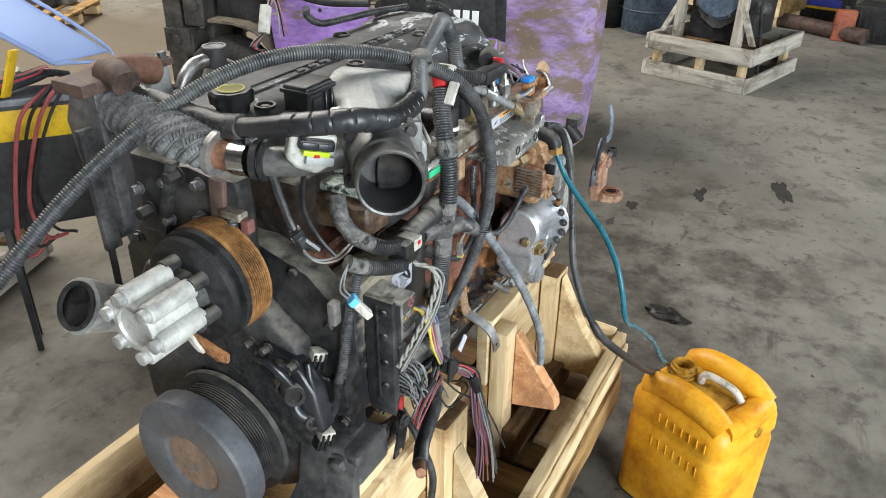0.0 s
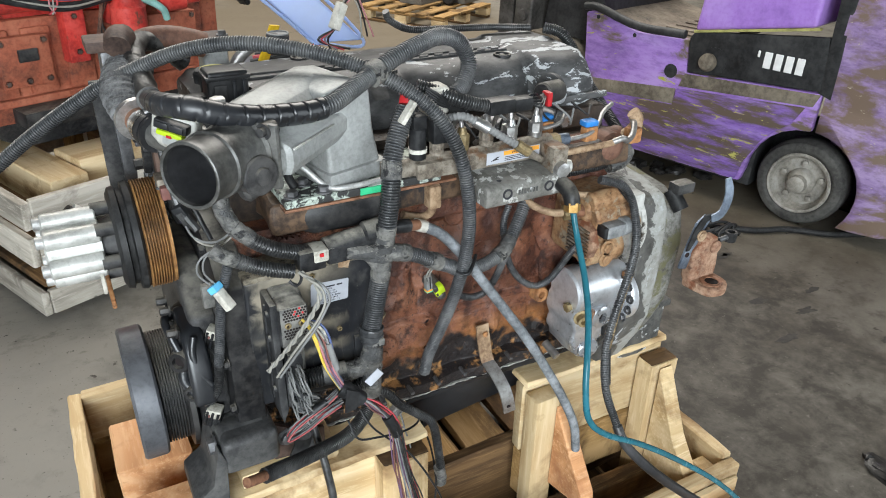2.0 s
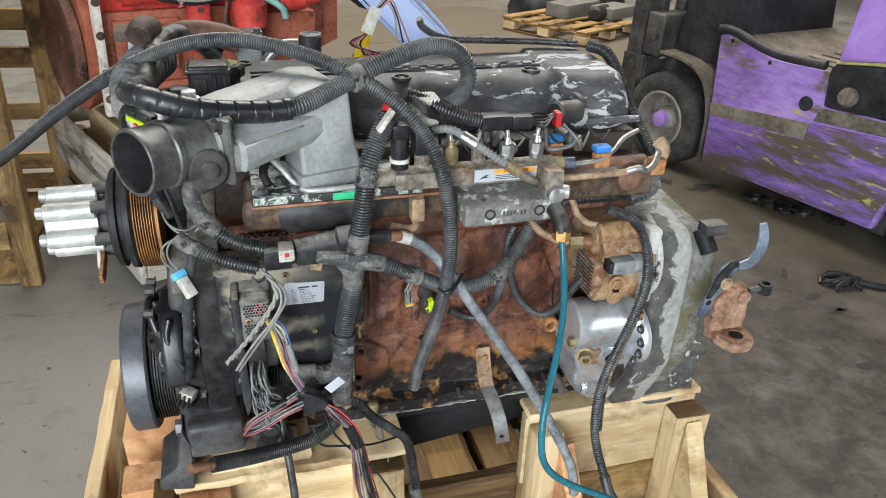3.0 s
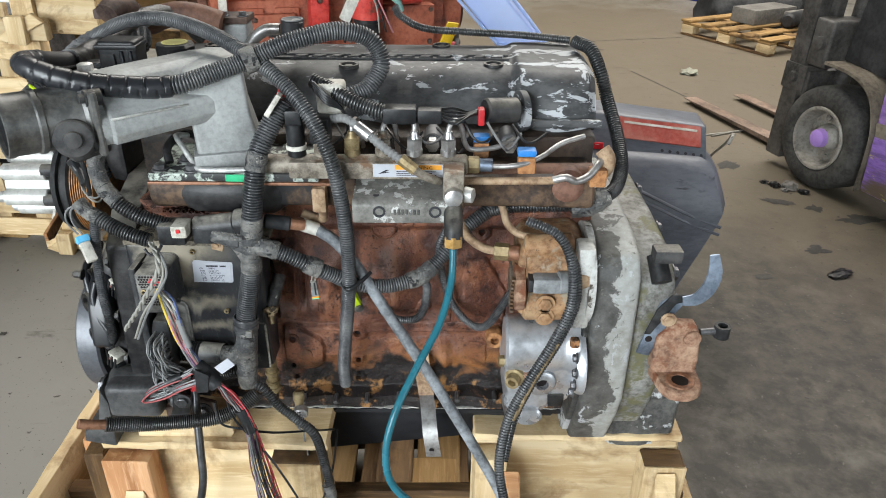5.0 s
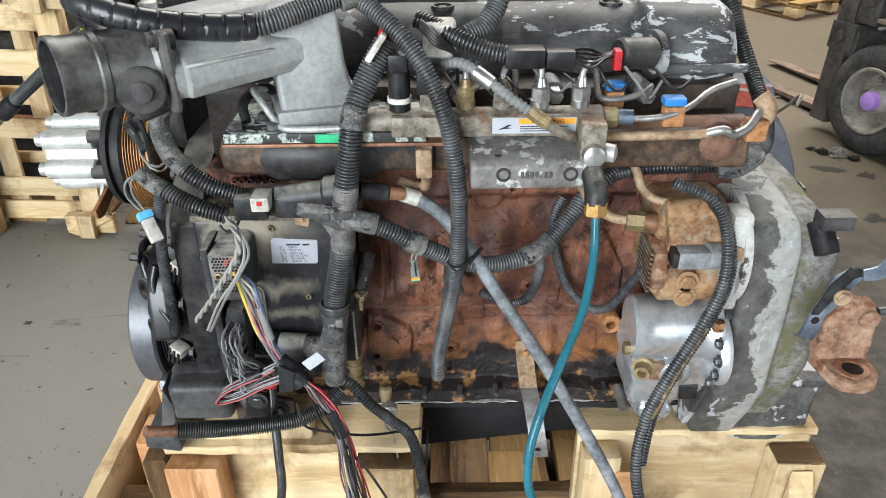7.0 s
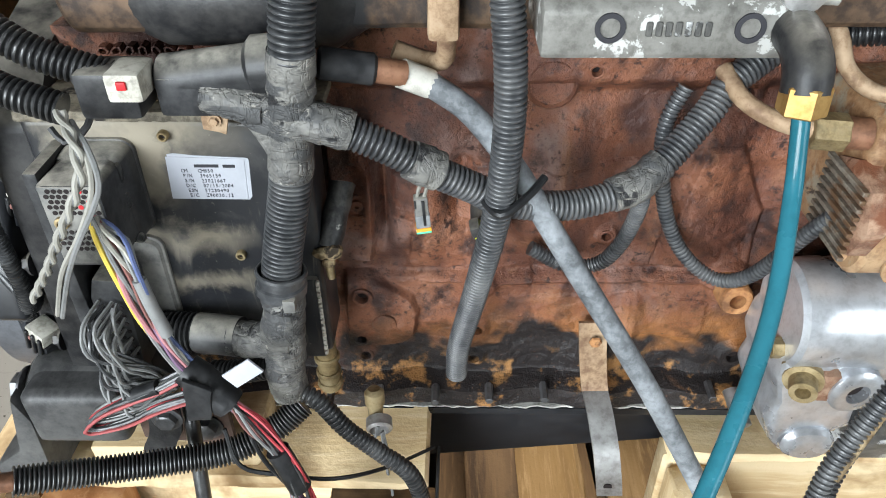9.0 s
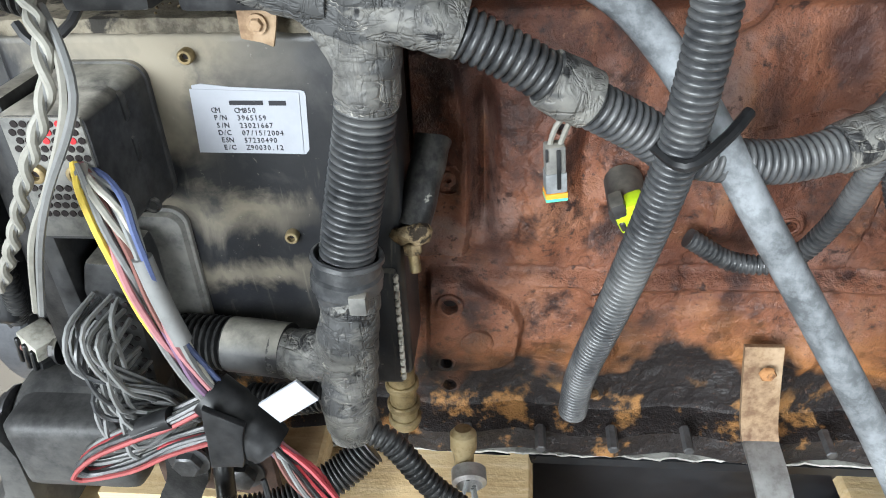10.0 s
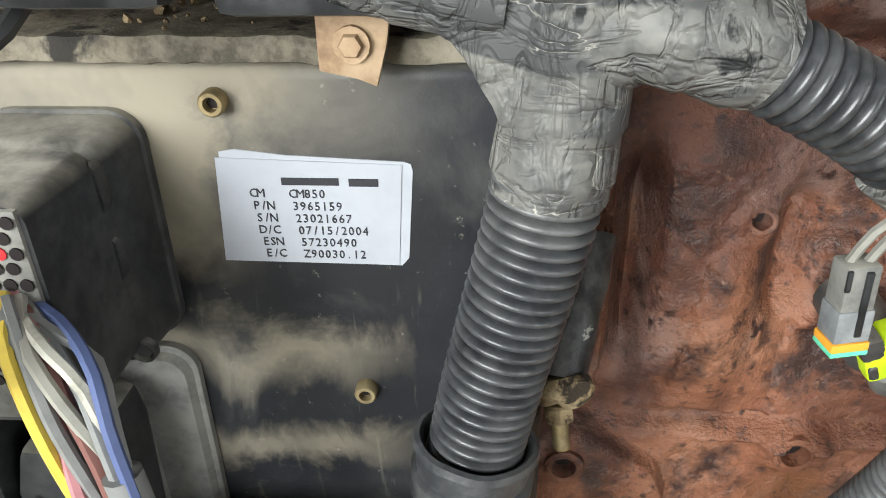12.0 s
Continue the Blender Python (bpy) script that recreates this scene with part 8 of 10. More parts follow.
TWIST = [(0.1838, 0.0120, 1.0230), (0.1974, -0.0080, 1.0115), (0.1989, -0.0160, 0.9955), (0.1902, -0.0180, 0.9777), (0.1754, -0.0160, 0.9553), (0.1533, -0.0080, 0.9220), (0.1239, 0.0040, 0.8820)]
PLAIN = [(0.1866, 0.0120, 1.0169), (0.2033, -0.0080, 1.0073), (0.2068, -0.0180, 0.9922), (0.2002, -0.0200, 0.9764), (0.1853, -0.0200, 0.9519), (0.1631, -0.0120, 0.9177), (0.1353, 0.0060, 0.8656)]
twist = epart("twisted_cable", tube(TWIST, 0.0014, 6, 0.003), WIRE_GREY, label="bundle of dusty white twisted wires")
for ph in (0.0, 3.14):
    base = spline(TWIST, 0.004)
    epart("wire", tube([p + Vector((math.cos(ph + i * 0.80), math.sin(ph + i * 0.80), 0)) * 0.0021 for i, p in enumerate(base)], 0.0020, 8, 0.003), WIRE_WHITE, twist)
for k in range(2):
    wire([(x + 0.004 * k, y - 0.002 * k, z + 0.001 * k) for x, y, z in PLAIN], 0.0018, (WIRE_WHITE, WIRE_GREY)[k], twist, 0.0012)
epart("zip_tie", tube([(0.170, 0.02, 1.008), (0.178, 0.016, 1.0), (0.188, 0.024, 1.004), (0.19, 0.035, 1.010)], 0.0022, 6), PLASTIC, twist)
LEFT_WIRE = [(0.1800, 0.0110, 0.9480), (0.1850, 0.0020, 0.9420), (0.1905, -0.0040, 0.9220), (0.1965, -0.0070, 0.8960), (0.2010, -0.0080, 0.8750), (0.2100, -0.0090, 0.8520), (0.2190, -0.0100, 0.8320), (0.2270, -0.0110, 0.8150)]
RIGHT_WIRE = [(0.1850, 0.0110, 0.9440), (0.1960, 0.0040, 0.9420), (0.2070, -0.0010, 0.9370), (0.2110, -0.0050, 0.9260), (0.2135, -0.0070, 0.9030), (0.2155, -0.0080, 0.8740), (0.2235, -0.0090, 0.8460), (0.2330, -0.0100, 0.8240)]
col = epart("coloured_cable", tube(LEFT_WIRE, 0.0021, 8, 0.006), WIRE_YELLOW, label="bundle of coloured wires from the module")
mats = (WIRE_YELLOW, WIRE_GREY, WIRE_PINK, WIRE_GREY, WIRE_VIOLET, WIRE_BROWN, WIRE_WHITE, WIRE_PINK, WIRE_GREY, CREAM_PLUG, WIRE_GREY, WIRE_BLUE)
for k in range(12):
    u = (k + 0.5) / 12
    wire([(a[0] + (b[0] - a[0]) * u, a[1] + (b[1] - a[1]) * u - 0.003 * math.sin(k * 2.1 + i), a[2] + (b[2] - a[2]) * u) for i, (a, b) in enumerate(zip(LEFT_WIRE, RIGHT_WIRE))], 0.0017, mats[k], col, 0.0012)
epart("grey_sleeve", tube([tuple((Vector(a) + Vector(b)) / 2 + Vector((0.006, -0.002, 0))) for a, b in list(zip(LEFT_WIRE, RIGHT_WIRE))[3:6]], 0.0048, 10, 0.004), WIRE_GREY, col)
nest = epart("grey_wire_nest", tube([(0.168, 0.021, 0.860), (0.166, 0.004, 0.845), (0.172, 0.004, 0.81), (0.200, 0.012, 0.787)], 0.0019, 6), WIRE_GREY, label="dense nest of grey wires into the lower plug")
for k in range(38):
    row, place = divmod(k, 4)
    z0 = 0.866 - 0.0078 * row
    x0 = 0.1735 - 0.0056 * place
    b = 0.008 + 0.014 * rnd.random()
    drop = 0.018 + 0.014 * rnd.random()
    wire([(x0, 0.021, z0), (x0 - 0.002, 0.014 - b, z0 - 0.003), (x0 + 0.003, 0.010 - b, z0 - drop), (0.176 + 0.02 * rnd.random(), 0.004, 0.5 * (z0 - drop) + 0.5 * 0.788), (0.200, 0.012, 0.786 + 0.008 * rnd.random())], 0.0014, (WIRE_GREY, WIRE_GREY, LOOM_DUSTY, WIRE_GREY)[k % 4], nest, 0.0025)
knot = taped("taped_knot", [(0.222, -0.006, 0.826), (0.234, -0.010, 0.816), (0.244, -0.013, 0.806), (0.252, -0.015, 0.797)], 0.0128, "flat wrap of black cloth tape round the wires", mat=PLASTIC)
epart("tape_flap", rough_up(grid_cut(prism([(0.226, 0.834), (0.246, 0.822), (0.240, 0.792), (0.222, 0.790)], -0.026, -0.022, "y", 0.001), 3), 60, 0.0012), PLASTIC, knot)
epart("white_tag", box(-0.0135, 0.0135, -0.001, 0.001, -0.0075, 0.0075, 0.0005, m=pose(0.2700, -0.0234, 0.8390, 0, -38, 0)), LABEL, knot, "blank white tag")
LOOP = [(0.2240, -0.0060, 0.8220), (0.2000, -0.0100, 0.8100), (0.1770, -0.0100, 0.7990), (0.1505, -0.0120, 0.7850), (0.1375, -0.0130, 0.7725), (0.1440, -0.0120, 0.7670), (0.1691, -0.0100, 0.7734), (0.1956, -0.0090, 0.7884), (0.2240, -0.0080, 0.8000)]
for k in range(9):
    s = 0.0007 * (k - 4)
    wire([(x + 0.5 * s, y + 1.8 * s * (-1) ** k, z + s) for x, y, z in LOOP], 0.0015, (CABLE_RED, LOOM, LOOM_DUSTY, LOOM, WIRE_RED, LOOM, WIRE_GREY, LOOM_DUSTY, LOOM)[k], knot, 0.0012)
epart("loop_tape", tube(LOOP[1:3], 0.0062, 12, 0.004), PLASTIC, knot)
red_wires = epart("hanging_cable", tube([(0.250, -0.013, 0.800), (0.272, -0.026, 0.785), (0.294, -0.036, 0.750), (0.306, -0.045, 0.66), (0.318, -0.05, 0.60), (0.332, -0.05, 0.53)], 0.0022, 6), WIRE_VIOLET, label="bundle of red and violet wires that hangs down")
for k in range(19):
    o, q = 0.011 * math.cos(k * 2.4), 0.011 * math.sin(k * 2.4)
    wire([(0.250, -0.013, 0.802), (0.272 + 0.4 * o, -0.026 + 0.4 * q, 0.784), (0.294 + 0.5 * o, -0.036 + 0.5 * q, 0.748), (0.306 + o, -0.044 + q, 0.66), (0.316 + 1.3 * o, -0.05 + 1.2 * q, 0.60), (0.330 + 2.2 * o, -0.05 + 1.8 * q, 0.51)], 0.0013, (WIRE_RED, WIRE_VIOLET, LOOM, WIRE_PINK, WIRE_BROWN, LOOM, WIRE_VIOLET, WIRE_GREY)[k % 8], red_wires, 0.004)
epart("tape_band", tube([(0.286, -0.032, 0.765), (0.300, -0.038, 0.728)], 0.0092, 14, 0.004), PLASTIC, red_wires)
eloom("dropping_conduit", [(0.286, 0.024, 0.772), (0.3078, 0.0200, 0.7625), (0.3298, 0.0140, 0.7347), (0.3570, 0.0100, 0.7088), (0.3849, 0.0060, 0.6778), (0.398, 0.005, 0.60), (0.402, 0.004, 0.565)], 0.0072, "thin conduit with a taped end")
taped("conduit_tip", [(0.397, 0.004, 0.575), (0.402, 0.003, 0.555), (0.402, 0.003, 0.535)], 0.0095, "taped cable end")
ehose("down_cable", [(0.198, 0.052, 0.765), (0.191, 0.046, 0.738), (0.194, 0.026, 0.700), (0.198, 0.004, 0.65), (0.199, -0.010, 0.60), (0.188, -0.012, 0.55), (0.17, -0.012, 0.49)], 0.0065, LOOM, "black cable hanging into the crate")
epart("red_boot", tube([(0.196, 0.050, 0.757), (0.190, 0.046, 0.735)], 0.0072, 12, 0.004), RED)
for pts in ([(0.235, 0.0, 0.75), (0.245, -0.012, 0.72), (0.275, -0.015, 0.712), (0.32, -0.01, 0.70), (0.36, 0.02, 0.675), (0.40, 0.085, 0.62)], [(0.255, 0.0, 0.765), (0.27, -0.02, 0.735), (0.32, -0.04, 0.68), (0.36, -0.05, 0.60), (0.385, -0.06, 0.53)], [(0.405, 0.09, 0.615), (0.402, 0.04, 0.58), (0.39, 0.0, 0.55), (0.372, -0.03, 0.52)]):
    ehose("thin_wire", pts, 0.0018, PLASTIC, "single thin black wire", seg=6)
H11 = [(0.090, -0.052, 0.752), (0.112, -0.040, 0.742), (0.147, -0.022, 0.727), (0.195, -0.004, 0.716), (0.235, 0.008, 0.714), (0.268, 0.025, 0.722), (0.29, 0.04, 0.735)]
thick = eloom("thick_conduit", H11, 0.0106, "thick black conduit with a bare copper end", pitch=0.0032)
ehose("copper_end", [(0.062, -0.070, 0.769), (0.078, -0.060, 0.759), (0.095, -0.049, 0.750)], 0.0075, COPPER, "bare copper pipe end", parent=thick)

# ---- crate under the engine ----
crate = thing("shipping_crate", ENGINE_POSE @ pose(0.5, 0.28, 0.0), "open pine crate that carries the engine", "crate")
TO_CRATE = pose(-0.5, -0.28, 0.0)
crn = random.Random(3)


def plank(name, x0, x1, y0, y1, z0, z1, mat=None, parent=None, tilt=0.0, label=""):
    """A rough-sawn plank with slightly uneven faces, in the engine's coordinates."""
    bm = box(x0, x1, y0, y1, z0, z1, 0.003, 1)
    if x1 - x0 > 0.25 or y1 - y0 > 0.25:
        long_edges = [e for e in bm.edges if e.calc_length() > 0.2]
        bmesh.ops.subdivide_edges(bm, edges=long_edges, cuts=14)
    for v in bm.verts:
        v.co += Vector((crn.uniform(-1, 1), crn.uniform(-1, 1), crn.uniform(-1, 1.2))) * 0.0016
    if tilt:
        c = Vector(((x0 + x1) / 2, (y0 + y1) / 2, (z0 + z1) / 2))
        bmesh.ops.transform(bm, matrix=Matrix.Translation(c) @ Matrix.Rotation(radians(tilt), 4, "X") @ Matrix.Translation(-c), verts=bm.verts[:])
    ob = part(name, bm, grained(mat or PINE, (x1 - x0, y1 - y0, z1 - z0)), parent or crate, label)
    if not parent:
        ob.matrix_parent_inverse = TO_CRATE
    return ob


def wedge(x0, x1, pts, mat=None):
    ob = part("gusset", prism(pts, x0, x1, "x", 0.003, 1), mat or PINE, crate)
    ob.matrix_parent_inverse = TO_CRATE
    return ob


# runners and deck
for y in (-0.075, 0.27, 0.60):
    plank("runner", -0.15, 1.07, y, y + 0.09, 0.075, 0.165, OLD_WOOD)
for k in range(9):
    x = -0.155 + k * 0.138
    plank("deck_board", x, x + 0.118, -0.085, 0.70, 0.165, 0.190, OLD_WOOD if k % 3 else PINE_DIRTY_DARK)
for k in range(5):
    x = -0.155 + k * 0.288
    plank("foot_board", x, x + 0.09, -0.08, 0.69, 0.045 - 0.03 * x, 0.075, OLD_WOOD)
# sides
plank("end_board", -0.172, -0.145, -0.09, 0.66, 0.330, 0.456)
plank("end_board", -0.170, -0.145, -0.09, 0.66, 0.195, 0.322, PINE_DIRTY_DARK)
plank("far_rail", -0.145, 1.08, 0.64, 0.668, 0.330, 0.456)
plank("far_rail", -0.145, 1.08, 0.64, 0.666, 0.195, 0.322, PINE_DIRTY_DARK)
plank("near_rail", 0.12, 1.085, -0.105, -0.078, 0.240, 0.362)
plank("near_rail", -0.145, 1.085, -0.112, -0.085, 0.130, 0.228, PINE_DIRTY_DARK)
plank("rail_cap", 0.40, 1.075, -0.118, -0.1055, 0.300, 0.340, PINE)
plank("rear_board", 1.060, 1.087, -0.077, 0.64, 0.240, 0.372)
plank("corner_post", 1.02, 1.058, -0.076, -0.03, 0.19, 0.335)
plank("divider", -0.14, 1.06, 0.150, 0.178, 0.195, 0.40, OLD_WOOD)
plank("spacer_block", 0.47, 0.62, 0.18, 0.42, 0.195, 0.225, PINE_DIRTY_DARK)
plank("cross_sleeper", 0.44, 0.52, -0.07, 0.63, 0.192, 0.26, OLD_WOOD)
plank("floor_plank", 0.53, 0.63, -0.07, 0.63, 0.192, 0.222, PINE_DIRTY_DARK)
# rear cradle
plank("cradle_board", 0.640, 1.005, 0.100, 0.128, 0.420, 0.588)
# lower cradle board in darker pine, which holds its shade as colour
plank("cradle_board", 0.645, 1.000, 0.098, 0.126, 0.290, 0.415, PINE_DIRTY_DARK)
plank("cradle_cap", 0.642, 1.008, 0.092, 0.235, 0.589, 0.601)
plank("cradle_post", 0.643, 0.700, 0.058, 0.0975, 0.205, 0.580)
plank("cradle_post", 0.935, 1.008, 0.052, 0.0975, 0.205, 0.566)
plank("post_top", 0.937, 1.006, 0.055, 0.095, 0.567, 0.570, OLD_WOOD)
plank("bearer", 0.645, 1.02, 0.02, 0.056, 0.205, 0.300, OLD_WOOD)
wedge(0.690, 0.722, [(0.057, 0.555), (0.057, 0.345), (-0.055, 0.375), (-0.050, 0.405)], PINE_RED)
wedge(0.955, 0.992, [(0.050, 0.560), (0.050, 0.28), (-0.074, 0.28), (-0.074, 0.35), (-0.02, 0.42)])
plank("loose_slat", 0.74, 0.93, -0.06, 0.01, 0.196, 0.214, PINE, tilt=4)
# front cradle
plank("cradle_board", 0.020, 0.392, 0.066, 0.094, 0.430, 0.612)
# darker pine again, for the shade low on this cradle
plank("cradle_board", 0.022, 0.390, 0.065, 0.093, 0.290, 0.425, PINE_DIRTY_DARK)
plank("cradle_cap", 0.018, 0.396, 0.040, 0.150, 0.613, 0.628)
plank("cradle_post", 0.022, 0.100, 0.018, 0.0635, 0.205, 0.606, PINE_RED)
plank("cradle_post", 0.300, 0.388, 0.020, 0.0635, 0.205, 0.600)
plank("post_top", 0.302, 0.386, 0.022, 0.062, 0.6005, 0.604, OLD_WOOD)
wedge(0.050, 0.085, [(0.017, 0.545), (0.017, 0.30), (-0.075, 0.30), (-0.070, 0.36)])
wedge(0.325, 0.362, [(0.019, 0.53), (0.019, 0.28), (-0.075, 0.28), (-0.070, 0.36)])
plank("top_block", 0.075, 0.235, 0.055, 0.14, 0.629, 0.655, PINE)
plank("stop_block", -0.10, 0.03, 0.30, 0.44, 0.40, 0.52, PINE_RED)
plank("stop_block", -0.09, 0.02, 0.16, 0.23, 0.195, 0.52, PINE_RED)
plank("side_brace", -0.02, 0.015, 0.04, 0.10, 0.20, 0.60, OLD_WOOD)

# ---- oil canister ----
jug = thing("jerry_can", pose(1.01, -0.345, 0, 0, 0, -25), "orange yellow plastic oil canister with dark drips on top", "canister")


def jug_body():
    bm = bmesh.new()
    rows = [(0.0, 0.118, 0.128, 0.03), (0.012, 0.128, 0.138, 0.04), (0.10, 0.130, 0.140, 0.045), (0.25, 0.130, 0.140, 0.045), (0.262, 0.126, 0.136, 0.045), (0.278, 0.126, 0.136, 0.045), (0.29, 0.130, 0.140, 0.045), (0.325, 0.128, 0.138, 0.045), (0.350, 0.118, 0.128, 0.045), (0.362, 0.100, 0.110, 0.04)]
    rings = []
    for z, hx, hy, r in rows:
        ring = []
        for cx, cy, a0 in ((hx - r, hy - r, 0), (-hx + r, hy - r, 90), (-hx + r, -hy + r, 180), (hx - r, -hy + r, 270)):
            ring += [bm.verts.new((cx + r * math.cos(radians(a0 + 15 * k)), cy + r * math.sin(radians(a0 + 15 * k)), z)) for k in range(7)]
        rings.append(ring)
    n = len(rings[0])
    for a, b in zip(rings, rings[1:]):
        for k in range(n):
            bm.faces.new((a[k], a[(k + 1) % n], b[(k + 1) % n], b[k]))
    bm.faces.new(rings[0][::-1])
    bm.faces.new(rings[-1])
    return bm


body = part("body", jug_body(), JUG, jug)
for s in (-1, 1):
    part("shoulder", tube([(0.085 * s, -0.105, 0.345), (0.088 * s, -0.05, 0.372), (0.088 * s, 0.05, 0.372), (0.085 * s, 0.105, 0.345)], 0.034, 16, 0.008), JUG, jug)
part("front_lip", tube([(-0.085, -0.105, 0.345), (0.0, -0.112, 0.352), (0.085, -0.105, 0.345)], 0.030, 16, 0.008), JUG, jug)
part("well", box(-0.055, 0.055, -0.075, 0.10, 0.3605, 0.3645, 0.001), JUG_DARK, jug, "grimy well round the handle")
neck = part("neck", lathe((-0.005, 0.075, 0.360), (0, 0, 1), [(0, 0.034), (0.012, 0.034), (0.013, 0.029), (0.018, 0.029), (0.019, 0.033), (0.026, 0.033), (0.027, 0.029), (0.036, 0.028), (0.036, 0.023), (0.010, 0.022)], 32), JUG_DARK, jug, "brown stained open neck")
part("handle", tube([(0.0, 0.025, 0.368), (0.002, 0.018, 0.392), (0.004, -0.005, 0.398), (0.008, -0.06, 0.394), (0.010, -0.085, 0.372)], 0.0095, 14, 0.006), WHITE_PLASTIC, jug, "pale worn handle bar")
cap2 = part("vent", lathe((0.02, -0.128, 0.318), (0, -1, 0.25), [(0, 0.020), (0.010, 0.019), (0.011, 0.013), (0.006, 0.012), (0.014, 0.008)], 20), JUG_DARK, jug, "dark round vent plug")
for k in range(7):
    for j in range(2):
        part("grip_ridge", box(-0.1335, -0.1295, -0.10 + k * 0.022, -0.097 + k * 0.022, 0.296 - j * 0.0, 0.322, 0.001, 1) if j == 0 else box(-0.1325, -0.1295, -0.09 + k * 0.022, -0.087 + k * 0.022, 0.215, 0.245, 0.001, 1), JUG, body)

# ---- forklift ----
FK = pose(3.02, 1.21, 0, 0, 0, 17.5)
forklift = thing("forklift", FK, "scraped purple forklift with a black side panel", "forklift")
side = [(0.27, 0.155), (1.24, 0.135), (1.25, 0.45), (1.30, 0.80), (1.24, 0.83), (0.97, 0.765), (0.68, 0.775), (0.66, 0.62), (0.02, 0.70), (0.00, 0.50)]
arch = [(0.00 + 0.255 * math.cos(radians(a)), 0.215 + 0.265 * math.sin(radians(a))) for a in range(90, -15, -15)]
panel = [(-0.002, 0.66), (0.66, 0.615), (0.68, 0.775), (0.97, 0.762), (1.24, 0.830), (1.30, 0.815), (1.262, 0.47), (1.23, 0.135), (0.27, 0.15)] + arch[::-1]
part("frame_panel", prism(panel, 0.0, 0.045, "x", 0.010, 2), PURPLE, forklift, "scraped purple frame side")
part("lower_panel", prism([(0.285, 0.158), (1.225, 0.143), (1.245, 0.40), (0.70, 0.44), (0.69, 0.53), (0.05, 0.585), (0.09, 0.50), (0.20, 0.40), (0.265, 0.26)], -0.012, 0.0, "x", 0.006, 2), PURPLE_SKIRT, forklift, "scraped purple side skirt")
part("side_ledge", prism([(0.02, 0.595), (0.685, 0.542), (0.662, 0.611), (0.0, 0.655)], -0.009, 0.0, "x", 0.003), FK_GRIME, forklift, "mud-caked ledge")
# mud brown here also carries the shade of the step
part("step_recess", prism([(0.70, 0.445), (1.245, 0.405), (1.262, 0.468), (0.70, 0.525)], -0.006, 0.0, "x", 0.002), FK_GRIME, forklift, "dirty step ledge with its shade in the brown")
part("hole", lathe((-0.001, 0.745, 0.607), (-1, 0, 0), [(0, 0.036), (0.001, 0.036), (0.001, 0.033), (-0.012, 0.032)], 28), FK_BLACK, forklift)
for y, z in ((1.22, 0.80), (0.985, 0.745)):
    part("bolt_hole", lathe((-0.001, y, z), (-1, 0, 0), [(0, 0.011), (0.001, 0.011)], 14), FK_BLACK, forklift)
part("floor_edge", tube([(-0.005, 1.305, 0.845), (-0.008, 1.22, 0.850), (-0.008, 0.97, 0.795), (-0.008, 0.70, 0.800)], 0.022, 10, 0.02), FK_BLACK, forklift, "black rubber edge of the cab floor")
part("cab_floor", prism([(0.66, 0.755), (0.97, 0.755), (1.26, 0.815), (1.26, 0.78), (0.66, 0.72)], 0.05, 0.95, "x", 0.004), FK_GRIME, forklift, "dirty ribbed cab floor")
for k in range(7):
    part("floor_rib", box(0.08 + k * 0.11, 0.10 + k * 0.11, 0.70, 0.97, 0.757, 0.763, 0.001, 1), FK_GRIME, forklift)
part("black_panel", prism([(0.00, 0.668), (0.655, 0.622), (0.675, 0.79), (0.655, 0.822), (0.03, 0.905)], -0.004, 0.03, "x", 0.006, 2), FK_BLACK, forklift, "black plastic side panel")
part("battery_hood", prism([(0.10, 0.965), (0.10, 0.935), (0.66, 0.826), (0.64, 1.10), (0.60, 1.25), (0.10, 1.30)], 0.0, 1.0, "x", 0.02, 3), PURPLE_CLEAN, forklift, "clean purple seat hood")
part("hood_trim", prism([(0.08, 0.926), (0.66, 0.816), (0.662, 0.828), (0.08, 0.938)], -0.006, 0.02, "x", 0.001), YELLOW_DULL, forklift, "yellow paint edge")
fill = part("filler_neck", lathe((-0.006, 0.555, 0.69), (-1, 0, 0.25), [(0, 0.045), (0.012, 0.044), (0.03, 0.038), (0.034, 0.030)], 24), FK_GRIME, forklift)
part("filler_recess", lathe((-0.0045, 0.53, 0.70), (-1, 0, 0), [(0, 0.068), (0.002, 0.068)], 28), FK_BLACK, forklift)
# block letters of the maker's name stand as plain white bars
for k, (y, w) in enumerate(((0.318, 0.012), (0.272, 0.036), (0.222, 0.036), (0.172, 0.036), (0.122, 0.036))):
    part("white_bar", box(-0.008, -0.004, y - w / 2, y + w / 2, 0.720 + (0.045 if k == 0 else 0.0), 0.795, 0.002, 1), WHITE_PAINT, forklift)
part("pillar", prism([(-0.045, 0.64), (0.015, 0.66), (0.045, 1.30), (-0.03, 1.30)], -0.004, 0.06, "x", 0.006), FK_BLACK, forklift, "black rear pillar")


def counterweight():
    bm = bmesh.new()
    outline = [(0.0, -0.02), (0.0, -0.30), (0.03, -0.42), (0.10, -0.50), (0.25, -0.55), (0.75, -0.55), (0.90, -0.50), (0.98, -0.42), (1.0, -0.30), (1.0, -0.02)]
    rows = [(0.06, 0.94), (0.10, 0.975), (0.30, 0.99), (0.60, 1.0), (0.615, 0.992), (0.63, 1.0), (1.0, 1.01), (1.18, 0.98), (1.24, 0.93)]
    rings = [[bm.verts.new((0.5 + (x - 0.5) * s, y * (0.92 + 0.08 * min(1, z / 0.6)) if y < -0.1 else y, z)) for x, y in outline] for z, s in rows]
    n = len(outline)
    for a, b in zip(rings, rings[1:]):
        for k in range(n):
            bm.faces.new((a[k], a[(k + 1) % n], b[(k + 1) % n], b[k]))
